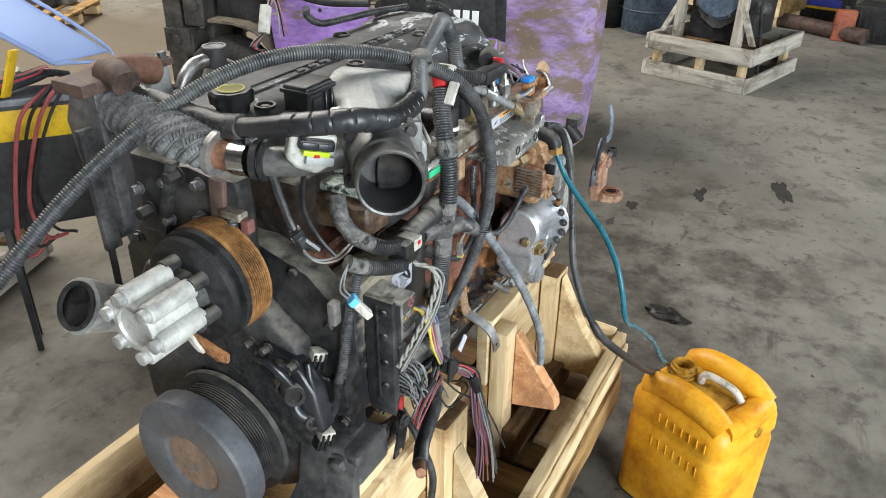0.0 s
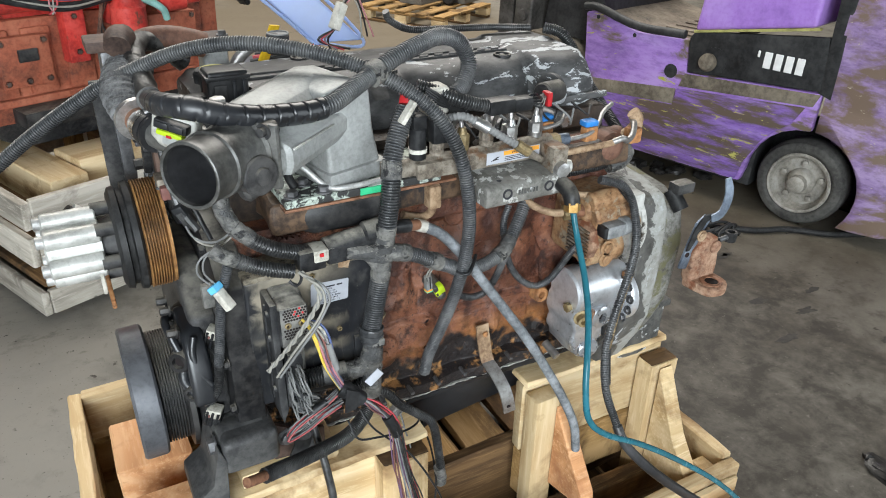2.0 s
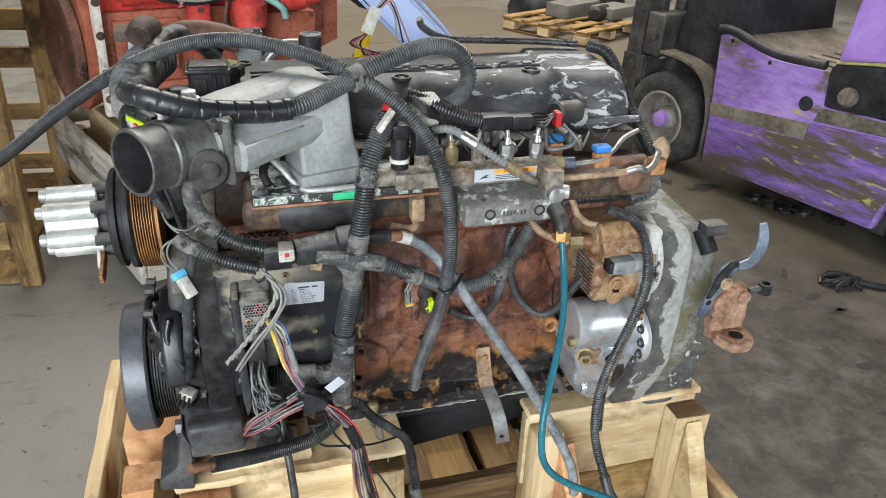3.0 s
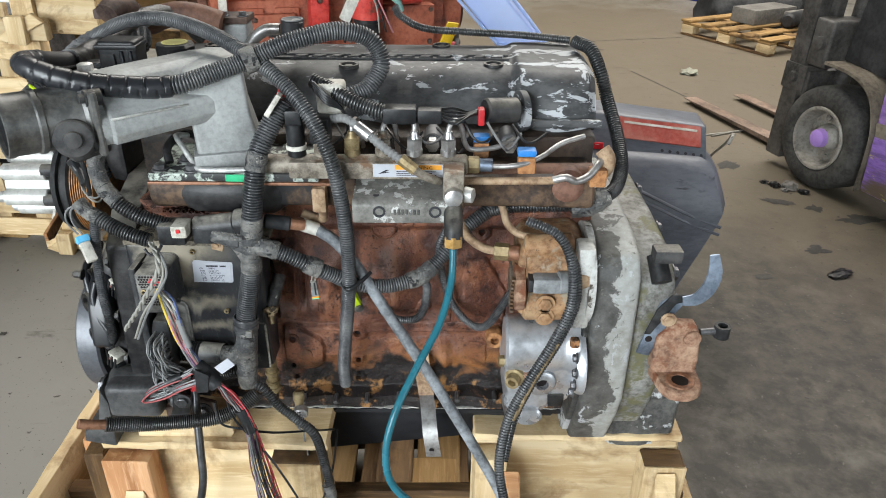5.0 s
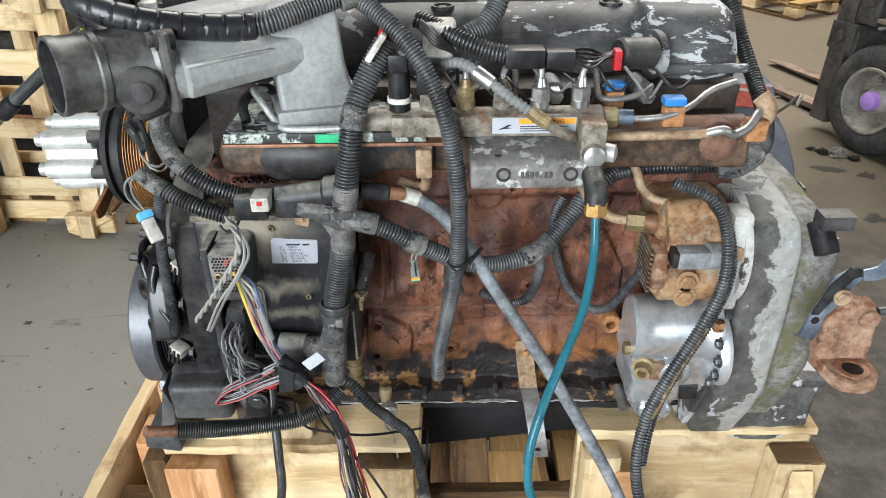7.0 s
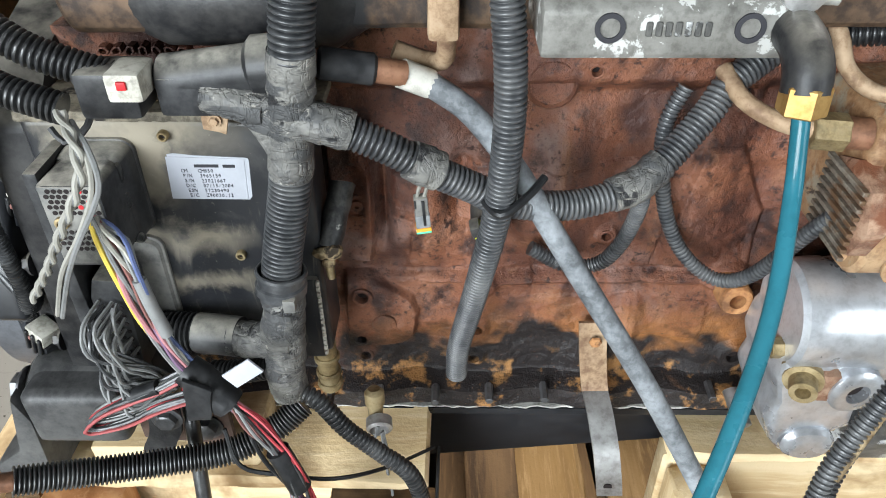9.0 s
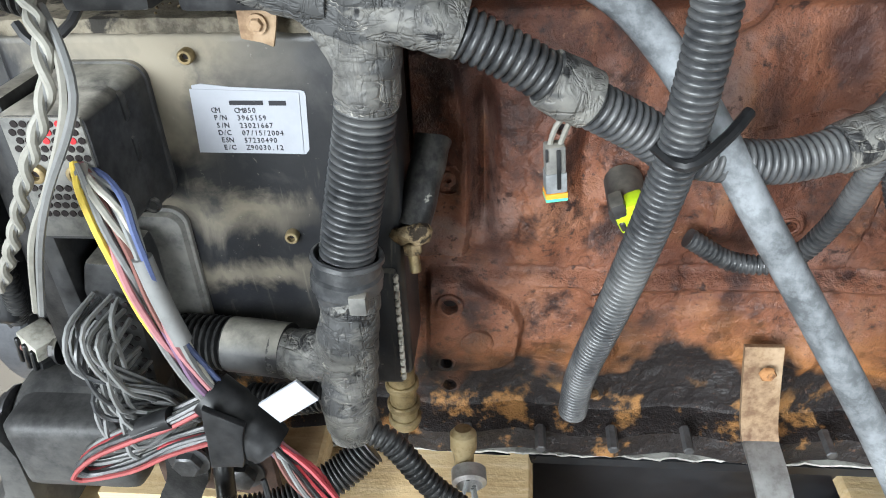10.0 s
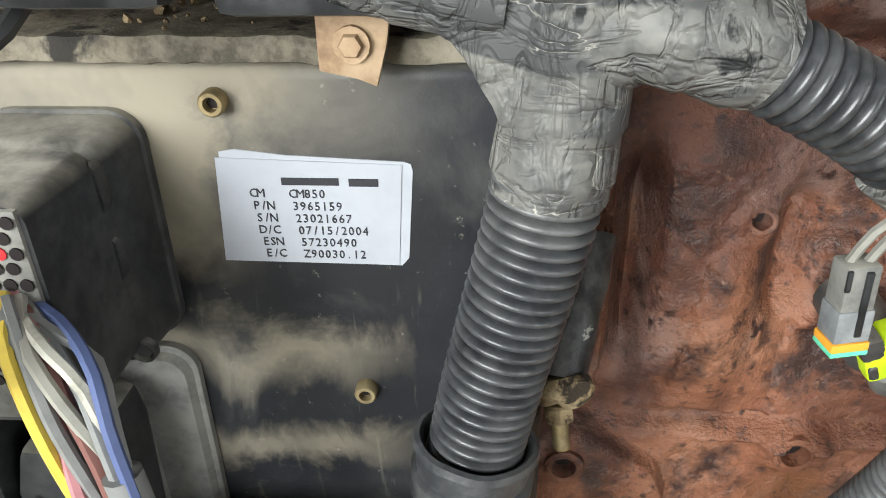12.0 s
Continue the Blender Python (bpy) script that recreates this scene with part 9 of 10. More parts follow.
    bm.faces.new(rings[0][::-1])
    bm.faces.new(rings[-1])
    return bm


cwt = part("counterweight", counterweight(), PURPLE_WORN, forklift, "battered purple counterweight scraped to bare metal")
mod = cwt.modifiers.new("wheel_arch", "BOOLEAN")
cutter = part("arch_cutter", lathe((-0.15, 0.0, 0.215), (1, 0, 0), [(0, 0.27), (0.45, 0.27)], 32), FK_BLACK)
cutter.matrix_world = FK
mod.object, mod.operation, mod.solver = cutter, "DIFFERENCE", "EXACT"
dg = bpy.context.evaluated_depsgraph_get()
cut_mesh = bpy.data.meshes.new_from_object(cwt.evaluated_get(dg))
cwt.modifiers.clear()
cwt.data = cut_mesh
bpy.data.objects.remove(cutter)
part("wheel_well", box(0.30, 0.32, -0.27, 0.27, 0.05, 0.48, 0.002), FK_BLACK, forklift)
part("under_body", box(0.10, 0.90, 0.25, 1.22, 0.10, 0.60, 0.01), FK_BLACK, forklift)


def wheel(name, y, r, w, x0, hubr, parent, bolts, cap=None, dish=0.045):
    tyre = part("tyre", lathe((x0, y, r), (1, 0, 0), [(0.012, hubr), (0.002, hubr + 0.012), (0.0, r * 0.80), (0.010, r * 0.93), (0.03, r * 0.985), (0.045, r), (w - 0.02, r), (w, r * 0.94), (w, hubr)], 48, caps=False), TYRE, parent)
    rim = part("rim", lathe((x0 + 0.008, y, r), (1, 0, 0), [(0.0, hubr * 1.0), (-0.006, hubr * 0.97), (-0.004, hubr * 0.90), (0.035, hubr * 0.82), (dish, hubr * 0.76), (dish, hubr * 0.45), (dish - 0.03, hubr * 0.40), (dish - 0.045, hubr * 0.30), (dish - 0.05, hubr * 0.12)], 40, caps=False), RIM, parent)
    part("hub_cap", lathe((x0 + dish - 0.04, y, r), (-1, 0, 0), [(0, hubr * 0.30), (0.03, hubr * 0.27), (0.038, hubr * 0.15)], 24), cap or RIM, rim)
    for k in range(bolts):
        a = 2 * math.pi * k / bolts + 0.3
        part("wheel_nut", lathe((x0 + dish + 0.008, y + hubr * 0.62 * math.cos(a), r + hubr * 0.62 * math.sin(a)), (-1, 0, 0), [(0, 0.016), (0.016, 0.016), (0.018, 0.012)], 6), RIM, rim)


steer = new("steer_wheel")
steer.parent = forklift
wheel("steer_wheel", 0.0, 0.212, 0.13, 0.035, 0.150, steer, 5)
drive = new("drive_wheel")
drive.parent = forklift
wheel("drive_wheel", 1.60, 0.268, 0.20, 0.015, 0.165, drive, 6, PURPLE_CLEAN, 0.075)
part("fender", tube([(0.09, 1.27, 0.13), (0.09, 1.28, 0.40), (0.09, 1.36, 0.56), (0.09, 1.50, 0.625), (0.09, 1.64, 0.63)], 0.016, 8, 0.02), FK_GRIME, forklift)
fender = bmesh.new()
prev = None
for p in spline([(0.0, 1.262, 0.12), (0.0, 1.275, 0.40), (0.0, 1.35, 0.565), (0.0, 1.48, 0.628), (0.0, 1.66, 0.640)], 0.03):
    ring = [fender.verts.new(p + Vector((dx, 0, dz))) for dx, dz in ((-0.01, 0), (0.22, 0), (0.22, 0.014), (-0.01, 0.014))]
    if prev:
        for k in range(4):
            fender.faces.new((prev[k], prev[(k + 1) % 4], ring[(k + 1) % 4], ring[k]))
    prev = ring
part("mudguard", fender, FK_GRIME, forklift, "bent muddy mudguard")
mast = part("mast", box(0.06, 0.13, 1.86, 1.97, 0.06, 2.4, 0.006), MAST, forklift, "greasy black steel mast")
for x0, x1, y0, y1, z0, z1 in ((0.14, 0.19, 1.82, 1.93, 0.10, 2.4), (0.80, 0.87, 1.86, 1.97, 0.06, 2.4), (0.74, 0.79, 1.82, 1.93, 0.10, 2.4)):
    part("channel", box(x0, x1, y0, y1, z0, z1, 0.005), MAST, mast)
part("lift_cylinder", rod((0.28, 1.80, 0.10), (0.28, 1.80, 2.0), 0.045, seg=20), MAST, mast)
part("lift_cylinder", rod((0.62, 1.80, 0.10), (0.62, 1.80, 2.0), 0.045, seg=20), MAST, mast)
part("cross_tie", box(0.06, 0.87, 1.80, 1.86, 0.42, 0.56, 0.008), MAST, mast)
part("bracket", box(0.03, 0.30, 1.70, 1.83, 0.60, 0.84, 0.02, 3), MAST, mast)
part("bracket_boss", lathe((0.03, 1.76, 0.72), (-1, 0, 0), [(0, 0.036), (0.02, 0.034), (0.024, 0.02)], 24), MAST, mast)
part("roller_block", box(0.05, 0.16, 1.82, 1.98, 0.44, 0.58, 0.008), MAST, mast)
part("bracket_boss", lathe((0.05, 1.90, 0.51), (-1, 0, 0), [(0, 0.030), (0.02, 0.028), (0.024, 0.016)], 24), MAST, mast)
part("cowl", prism([(1.22, 0.62), (1.66, 0.655), (1.60, 1.15), (1.30, 1.15)], 0.10, 0.95, "x", 0.02), FK_BLACK, forklift, "dark cowl before the cab")
for y in (1.22, 1.30):
    part("fork_carriage", box(0.2, 0.8, 1.98, 2.02, 0.10 + (y - 1.22) * 4, 0.18 + (y - 1.22) * 4, 0.004), MAST, mast)
for x in (0.24, 0.66):
    part("fork", prism([(2.02, 0.055), (3.05, 0.035), (3.05, 0.03), (2.02, 0.02)], x, x + 0.10, "x", 0.002), FORK_RUST, forklift, "rusty worn fork blade")

# ---- red engine in its grey wooden crate ----
RE = pose(-0.18, 1.72, 0, 0, 0, 24)
red_crate = thing("engine_crate", RE, "weathered grey wooden crate under the red engine", "crate")
brn = random.Random(11)


def board(parent, name, x0, x1, y0, y1, z0, z1, mat, label="", r=0.004, m=I4):
    bm = box(x0, x1, y0, y1, z0, z1, r, 1, None, m)
    for v in bm.verts:
        v.co += Vector((brn.uniform(-1, 1), brn.uniform(-1, 1), brn.uniform(-1, 1))) * 0.0018
    return part(name, bm, grained(mat, (x1 - x0, y1 - y0, z1 - z0)), parent, label)


for z0, z1, mat in ((0.355, 0.455, GREY_WOOD), (0.215, 0.320, GREY_WOOD), (0.02, 0.11, GREY_WOOD)):
    board(red_crate, "side_rail", 0.0, 1.25, 0.0, 0.028, z0, z1, mat)
    board(red_crate, "side_rail", 0.0, 1.25, 1.0, 1.028, z0, z1, mat)
    board(red_crate, "end_rail", -0.03, -0.002, 0.0, 1.03, z0, z1, mat)
    board(red_crate, "end_rail", 1.252, 1.28, 0.0, 1.03, z0, z1, mat)
for x in (0.03, 0.6, 1.14):
    for y in (0.03, 0.93):
        board(red_crate, "corner_post", x, x + 0.07, y, y + 0.065, 0.0, 0.345, PINE_DIRTY_DARK)
for k in range(9):
    board(red_crate, "deck_board", 0.0 + k * 0.14, 0.12 + k * 0.14, 0.03, 0.995, 0.115, 0.138, GREY_WOOD if k % 2 else OLD_WOOD)
board(red_crate, "bearer", 0.12, 0.26, 0.10, 0.96, 0.33, 0.455, PINE)
board(red_crate, "bearer", 0.70, 0.84, 0.10, 0.96, 0.33, 0.455, PINE_DIRTY_DARK)
board(red_crate, "bearer", 0.12, 0.26, 0.10, 0.96, 0.14, 0.328, OLD_WOOD)
board(red_crate, "bearer", 0.70, 0.84, 0.10, 0.96, 0.14, 0.328, OLD_WOOD)
board(red_crate, "packing_block", 0.27, 0.66, 0.17, 0.36, 0.30, 0.475, PINE, "fresh pine packing block")
board(red_crate, "packing_block", 0.26, 0.68, 0.14, 0.38, 0.14, 0.298, OLD_WOOD)
part("wedge", prism([(0.672, 0.14), (0.672, 0.48), (0.70, 0.44), (0.72, 0.14)], 0.10, 0.32, "y", 0.003), PINE, red_crate)

red_engine = thing("red_engine", RE @ pose(0.5, 0.68, 0.456), "second diesel engine painted red over a rusty block", "engine")


def rpart(name, bm, mat, parent=None, label=""):
    bmesh.ops.transform(bm, matrix=pose(-0.5, -0.68, -0.456), verts=bm.verts[:])
    return part(name, bm, mat, parent or red_engine, label)


red_case = rpart("block", box(0.09, 1.05, 0.46, 0.92, 0.56, 0.93, 0.012), RED_BLOCK, None, "rust red cylinder block")
for k in range(6):
    rpart("water_jacket", box(0.13 + k * 0.15, 0.235 + k * 0.15, 0.445, 0.47, 0.66, 0.90, 0.01, 2), RED_BLOCK, red_case)
rpart("pan_rail", box(0.08, 1.06, 0.435, 0.94, 0.63, 0.655, 0.004, 2), RED_BLOCK, red_case)
rpart("oil_pan", prism([(0.11, 0.625), (1.03, 0.625), (1.02, 0.50), (0.80, 0.456), (0.22, 0.456), (0.12, 0.52)], 0.48, 0.90, "y", 0.015), OIL_BLACK, None, "oily black sump")
rpart("cylinder_head", box(0.09, 1.05, 0.48, 0.90, 0.93, 1.06, 0.01), RED_ENGINE)
rpart("valve_cover", prism([(0.11, 1.06), (1.03, 1.06), (1.01, 1.20), (0.13, 1.20)], 0.53, 0.86, "y", 0.03, 3), RED_ENGINE)
rpart("manifold", tube([(0.16, 0.42, 1.00), (0.35, 0.40, 1.01), (0.62, 0.40, 1.01), (0.92, 0.42, 1.0)], 0.045, 16, 0.02), RED_ENGINE)
for k in range(6):
    rpart("runner", rod((0.18 + k * 0.145, 0.41, 1.0), (0.18 + k * 0.145, 0.49, 0.99), 0.030, seg=14), RED_ENGINE)
rpart("side_cover", box(0.17, 0.36, 0.415, 0.45, 0.70, 0.88, 0.008), RED_BLOCK)
rpart("side_cover", box(0.42, 0.50, 0.40, 0.46, 0.76, 0.97, 0.008), RED_ENGINE)
rpart("cooler_plate", box(0.72, 0.98, 0.40, 0.46, 0.72, 0.90, 0.008), RED_BLOCK)
for x, z in ((0.19, 0.72), (0.34, 0.72), (0.19, 0.86), (0.34, 0.86), (0.265, 0.72), (0.74, 0.74), (0.96, 0.74), (0.74, 0.88), (0.96, 0.88), (0.46, 0.80), (0.46, 0.93)):
    rpart("cap_screw", bolt((x, 0.402 if x > 0.4 else 0.417, z), (0, -1, 0), 0.009, 0.008), RUST_DARK)
rpart("dark_port", box(0.24, 0.31, 0.405, 0.418, 0.79, 0.835, 0.004), OIL_BLACK)
# oil filter
filt = rpart("oil_filter", lathe((0.645, 0.345, 0.62), (0, 0, 1), [(0, 0.035), (0.006, 0.050), (0.20, 0.053), (0.225, 0.053), (0.23, 0.057), (0.245, 0.057)], 32), OIL_BLACK, None, "black spin-on oil filter with a pale label")
rpart("filter_head", lathe((0.645, 0.345, 0.866), (0, 0, 1), [(0, 0.062), (0.02, 0.066), (0.09, 0.066), (0.11, 0.050), (0.17, 0.045)], 28), RED_ENGINE)
rpart("filter_arm", box(0.60, 0.69, 0.36, 0.48, 0.88, 0.96, 0.01), RED_ENGINE)
for k in range(3):
    for a0, rows in ((-165, 5), (-95, 4)):
        bm = bmesh.new()
        for j in range(rows):
            z = 0.66 + j * 0.026
            w = (30, 22, 34, 18, 26)[(j + k) % 5]
            a1 = a0 + k * 14 - 14
            vs = [bm.verts.new((0.645 + 0.0546 * math.cos(radians(a1 + d)), 0.345 + 0.0546 * math.sin(radians(a1 + d)), z + h)) for h in (0, 0.012) for d in (0, w * 0.35)]
            bm.faces.new((vs[0], vs[1], vs[3], vs[2]))
        rpart("label_bar", bm, CREAM, filt)
# flywheel end
rpart("flywheel_housing", lathe((0.075, 0.68, 0.78), (-1, 0, 0), [(-0.02, 0.24), (0.03, 0.26), (0.045, 0.26), (0.05, 0.235)], 48), RED_BLOCK)
fly = rpart("flywheel", lathe((0.02, 0.68, 0.78), (-1, 0, 0), [(0, 0.225), (0.035, 0.225), (0.037, 0.19), (0.030, 0.18), (0.030, 0.07), (0.038, 0.06), (0.038, 0.03)], 60), RUST, None, "rusty flywheel disc")
for k in range(8):
    a = k * math.pi / 4
    rpart("cap_screw", bolt((-0.012, 0.68 + 0.05 * math.cos(a), 0.78 + 0.05 * math.sin(a)), (-1, 0, 0), 0.009, 0.008), RUST_DARK, fly)
rpart("mount_strip", box(0.055, 0.085, 0.405, 0.445, 0.55, 1.10, 0.006), CREAM, None, "pale scraped mounting strip")
for z in (0.62, 0.72, 0.86, 0.98):
    rpart("strip_bolt", bolt((0.07, 0.405, z), (0, -1, 0), 0.011, 0.01), RUST_DARK)
# pumps, pipes and wires on its side
rpart("pump", lathe((0.86, 0.34, 0.985), (0.9, -0.3, 0.1), [(-0.09, 0.05), (-0.08, 0.066), (0.02, 0.066), (0.03, 0.05), (0.08, 0.046), (0.09, 0.03)], 24), RED_ENGINE)
rpart("pump_flange", box(0.80, 0.93, 0.375, 0.44, 0.92, 1.05, 0.012), RED_ENGINE)
rpart("pump_cap", lathe((0.80, 0.30, 1.02), (-0.3, -0.9, 0.2), [(0, 0.035), (0.03, 0.033), (0.035, 0.02)], 20), TEAL_PAINT)
rpart("fitting", tube([(0.70, 0.36, 0.98), (0.72, 0.31, 0.97), (0.76, 0.29, 0.94), (0.78, 0.30, 0.90)], 0.014, 10, 0.01), TEAL_PAINT)
rpart("steel_elbow", tube([(0.73, 0.36, 1.10), (0.73, 0.31, 1.08), (0.75, 0.29, 1.03), (0.80, 0.29, 1.00)], 0.016, 12, 0.01), STEEL_PIPE)
for k, (dz, mat) in enumerate(((0.0, RUBBER), (0.018, RUBBER), (0.034, WIRE_BLUE), (0.010, WIRE_WHITE), (0.045, WIRE_VIOLET))):
    rpart("cable", tube([(0.09, 0.38 + 0.008 * k, 1.05 + dz), (0.25, 0.365, 1.00 + dz), (0.42, 0.365 - 0.006 * k, 0.965 + dz), (0.60, 0.37, 0.985 + dz * 0.6)], (0.010, 0.008, 0.004, 0.004, 0.005)[k], 8, 0.02), mat)
for k, mat in enumerate((WIRE_PINK, WIRE_WHITE, WIRE_RED)):
    rpart("loose_wire", tube([(0.36 + 0.012 * k, 0.36, 1.12), (0.365 + 0.008 * k, 0.355, 1.05), (0.355 + 0.014 * k, 0.35, 0.985), (0.37 - 0.012 * k, 0.345, 0.955)], 0.003, 6, 0.012), mat)
for k in range(4):
    rpart("hanging_pipe", tube([(0.56, 0.43 - k * 0.01, 1.10 - k * 0.03), (0.575 + k * 0.01, 0.40, 1.0), (0.57, 0.42, 0.90), (0.55 + 0.02 * k, 0.44, 0.80)], 0.008, 8, 0.02), (RUST_PIPE, RUBBER, RUST_PIPE, STEEL_DARK)[k])
for k in range(3):
    rpart("fuel_hose", tube([(0.92, 0.40, 1.12), (1.0, 0.32 - 0.02 * k, 1.08 - 0.03 * k), (1.10, 0.28, 1.0 - 0.02 * k), (1.18, 0.30 + 0.02 * k, 0.92)], 0.013, 10, 0.02), RUBBER)
rpart("front_bracket", prism([(1.05, 0.70), (1.16, 0.74), (1.16, 0.96), (1.05, 1.04)], 0.50, 0.84, "y", 0.01), RED_BLOCK)
rpart("pulley", lathe((1.165, 0.68, 0.82), (1, 0, 0), [(0, 0.10), (0.012, 0.10), (0.02, 0.085), (0.03, 0.10), (0.042, 0.10), (0.045, 0.05)], 36), RUST_DARK)
rpart("dark_bracket", box(0.20, 0.66, 0.36, 0.47, 0.56, 0.62, 0.006), OIL_BLACK)

# ---- black panel with yellow labels, cables and the blue box on it; case and legs added ----
case = thing("equipment_case", pose(0.70, 1.70, 0, 0, 0, 58), "black panel with a yellow label and red cables on an added case and legs", "case")
part("body", box(-0.10, 0.04, -0.17, 0.15, 0.48, 0.86, 0.012), CHARCOAL, case)
for x in (-0.09, 0.01):
    for y in (-0.16, 0.12):
        part("leg", box(x, x + 0.02, y, y + 0.02, 0.0, 0.49, 0.003), FK_BLACK, case)
part("front_panel", box(-0.108, -0.1, -0.15, 0.15, 0.46, 0.84, 0.004), FK_BLACK, case, "dull dark panel with screw holes")
part("warning_label", box(-0.112, -0.108, -0.12, 0.10, 0.74, 0.83, 0.001), YELLOW, case, "yellow warning label")
for y, z in ((-0.13, 0.46), (0.13, 0.46), (-0.05, 0.52), (0.08, 0.52)):
    part("screw_hole", lathe((-0.108, y, z), (-1, 0, 0), [(0, 0.008), (0.001, 0.008)], 12), INK, case)
for k in range(4):
    o = 0.026 * k
    part("cable", tube([(-0.06 + o, -0.10, 0.865), (-0.13, -0.12 + o, 0.90 - o * 0.4), (-0.17 - 0.012 * k, -0.05 + o, 0.80), (-0.16, 0.02 + o, 0.62 - 0.05 * k), (-0.13, 0.0 + o, 0.46 - 0.03 * k), (-0.11, -0.06 + o, 0.42)], 0.006 if k % 2 else 0.005, 8, 0.02), CABLE_RED if k % 2 else RUBBER, case)
for k in range(6):
    part("cable", tube([(-0.10 + 0.03 * k, 0.10, 0.87 + 0.006 * k), (-0.02, 0.02 * k - 0.06, 0.895), (0.08 + 0.01 * k, -0.08, 0.885), (0.13, -0.14 + 0.02 * k, 0.86)], 0.010, 8, 0.02), (RUBBER, WIRE_RED, RUBBER, OIL_BLACK, WIRE_RED, RUBBER)[k], case)
tagm = pose(0.585, 1.56, 0.935, 18, 10, 30)
part("strap", box(-0.012, 0.030, -0.004, 0.004, -0.05, 0.085, 0.002, 2, None, case.matrix_world.inverted() @ tagm), YELLOW, case, "yellow plastic tag")

bin_box = thing("storage_box", I4, "leaning box of cloudy blue translucent plastic", "box")
bmb = bmesh.new()
A, B, C = Vector((0.658, 1.70, 1.045)), Vector((0.775, 1.625, 0.930)), Vector((0.930, 1.56, 0.945))
e1, e2 = C - B, A - B
outer = [B, C, C + e2 * 2.1, B + e2 * 2.1]
nrm = e1.cross(e2).normalized()
if nrm.z < 0:
    nrm = -nrm
back = [p - nrm * 0.11 + (sum(outer, Vector()) / 4 - p) * 0.10 for p in outer]
vo = [bmb.verts.new(p) for p in outer]
vb = [bmb.verts.new(p) for p in back]
bmb.faces.new(vo)
bmb.faces.new(vb[::-1])
for k in range(4):
    bmb.faces.new((vo[k], vo[(k + 1) % 4], vb[(k + 1) % 4], vb[k]))
bmesh.ops.recalc_face_normals(bmb, faces=bmb.faces[:])
bevelled(bmb, 0.010, 3)
part("shell", bmb, CLEAR_BLUE, bin_box)
part("rim", tube([p + nrm * 0.004 for p in outer] + [outer[0] + nrm * 0.004], 0.006, 8, 0.01), CLEAR_BLUE, bin_box, "pale moulded rim")

# ---- pallet truck ----
truck = thing("pallet_truck", pose(1.27, 1.5, 0), "charcoal pallet truck with a red top panel", "pallet truck")


def tpart(name, bm, mat, parent=None, label=""):
    bmesh.ops.transform(bm, matrix=pose(-1.27, -1.5, 0), verts=bm.verts[:])
    return part(name, bm, mat, parent or truck, label)


def truck_shell():
    bm = bmesh.new()
    rows = [(0.10, 0.99, 1.470, 1.335, 1.72), (0.20, 0.97, 1.494, 1.320, 1.74), (0.34, 0.95, 1.540, 1.312, 1.76), (0.44, 0.94, 1.572, 1.308, 1.77), (0.475, 0.94, 1.580, 1.310, 1.77), (0.53, 0.94, 1.566, 1.322, 1.77), (0.60, 0.95, 1.538, 1.352, 1.76), (0.632, 0.96, 1.520, 1.385, 1.74), (0.645, 0.98, 1.50, 1.41, 1.72)]
    rings = []
    for z, x0, x1, y0, y1 in rows:
        c = 0.035
        tilt = -0.05 * (z > 0.5)
        ring = [(x0 + c, y0), (x0 + 0.25, y0 - 0.008), (x1 - 0.12, y0), (x1 - c, y0 + 0.02), (x1, y0 + 0.10), (x1, y1 - c), (x1 - c, y1), (x0 + c, y1), (x0, y1 - c), (x0, y0 + c)]
        rings.append([bm.verts.new((x, y, z + tilt * (x - 1.3))) for x, y in ring])
    n = len(rings[0])
    for a, b in zip(rings, rings[1:]):
        for k in range(n):
            bm.faces.new((a[k], a[(k + 1) % n], b[(k + 1) % n], b[k]))
    bm.faces.new(rings[0][::-1])
    bm.faces.new(rings[-1])
    return bevelled(bm, 0.006, 2, 22)


shell = tpart("cowl", truck_shell(), CHARCOAL, None, "dusty charcoal plastic cowl")
console = bmesh.new()
prism([(1.405, 0.60), (1.418, 0.640), (1.505, 0.735), (1.62, 0.745), (1.68, 0.63), (1.66, 0.60)], 1.03, 1.49, "x", 0.012, 3, console)
TILT = Matrix.Translation((1.3, 1.45, 0.67)) @ Matrix.Rotation(radians(5), 4, "Y") @ Matrix.Translation((-1.3, -1.45, -0.67))
bmesh.ops.transform(console, matrix=TILT, verts=console.verts[:])
con = tpart("console", console, CHARCOAL)
slope = Vector((0, 0.087, 0.095)).normalized()
out = Vector((0, -0.095, 0.087)).normalized()


def on_slope(x0, x1, s0, s1, h):
    """A thin plate lying on the sloped face of the console."""
    bm = bmesh.new()
    base = Vector((0, 1.418, 0.640))
    lo = [base + Vector((x, 0, 0)) + slope * s for x, s in ((x0, s0), (x1, s0), (x1, s1), (x0, s1))]
    a = [bm.verts.new(p - out * 0.002) for p in lo]
    b = [bm.verts.new(p + out * h) for p in lo]
    bm.faces.new(a[::-1])
    bm.faces.new(b)
    for k in range(4):
        bm.faces.new((a[k], a[(k + 1) % 4], b[(k + 1) % 4], b[k]))
    bmesh.ops.transform(bm, matrix=TILT, verts=bm.verts[:])
    return bm


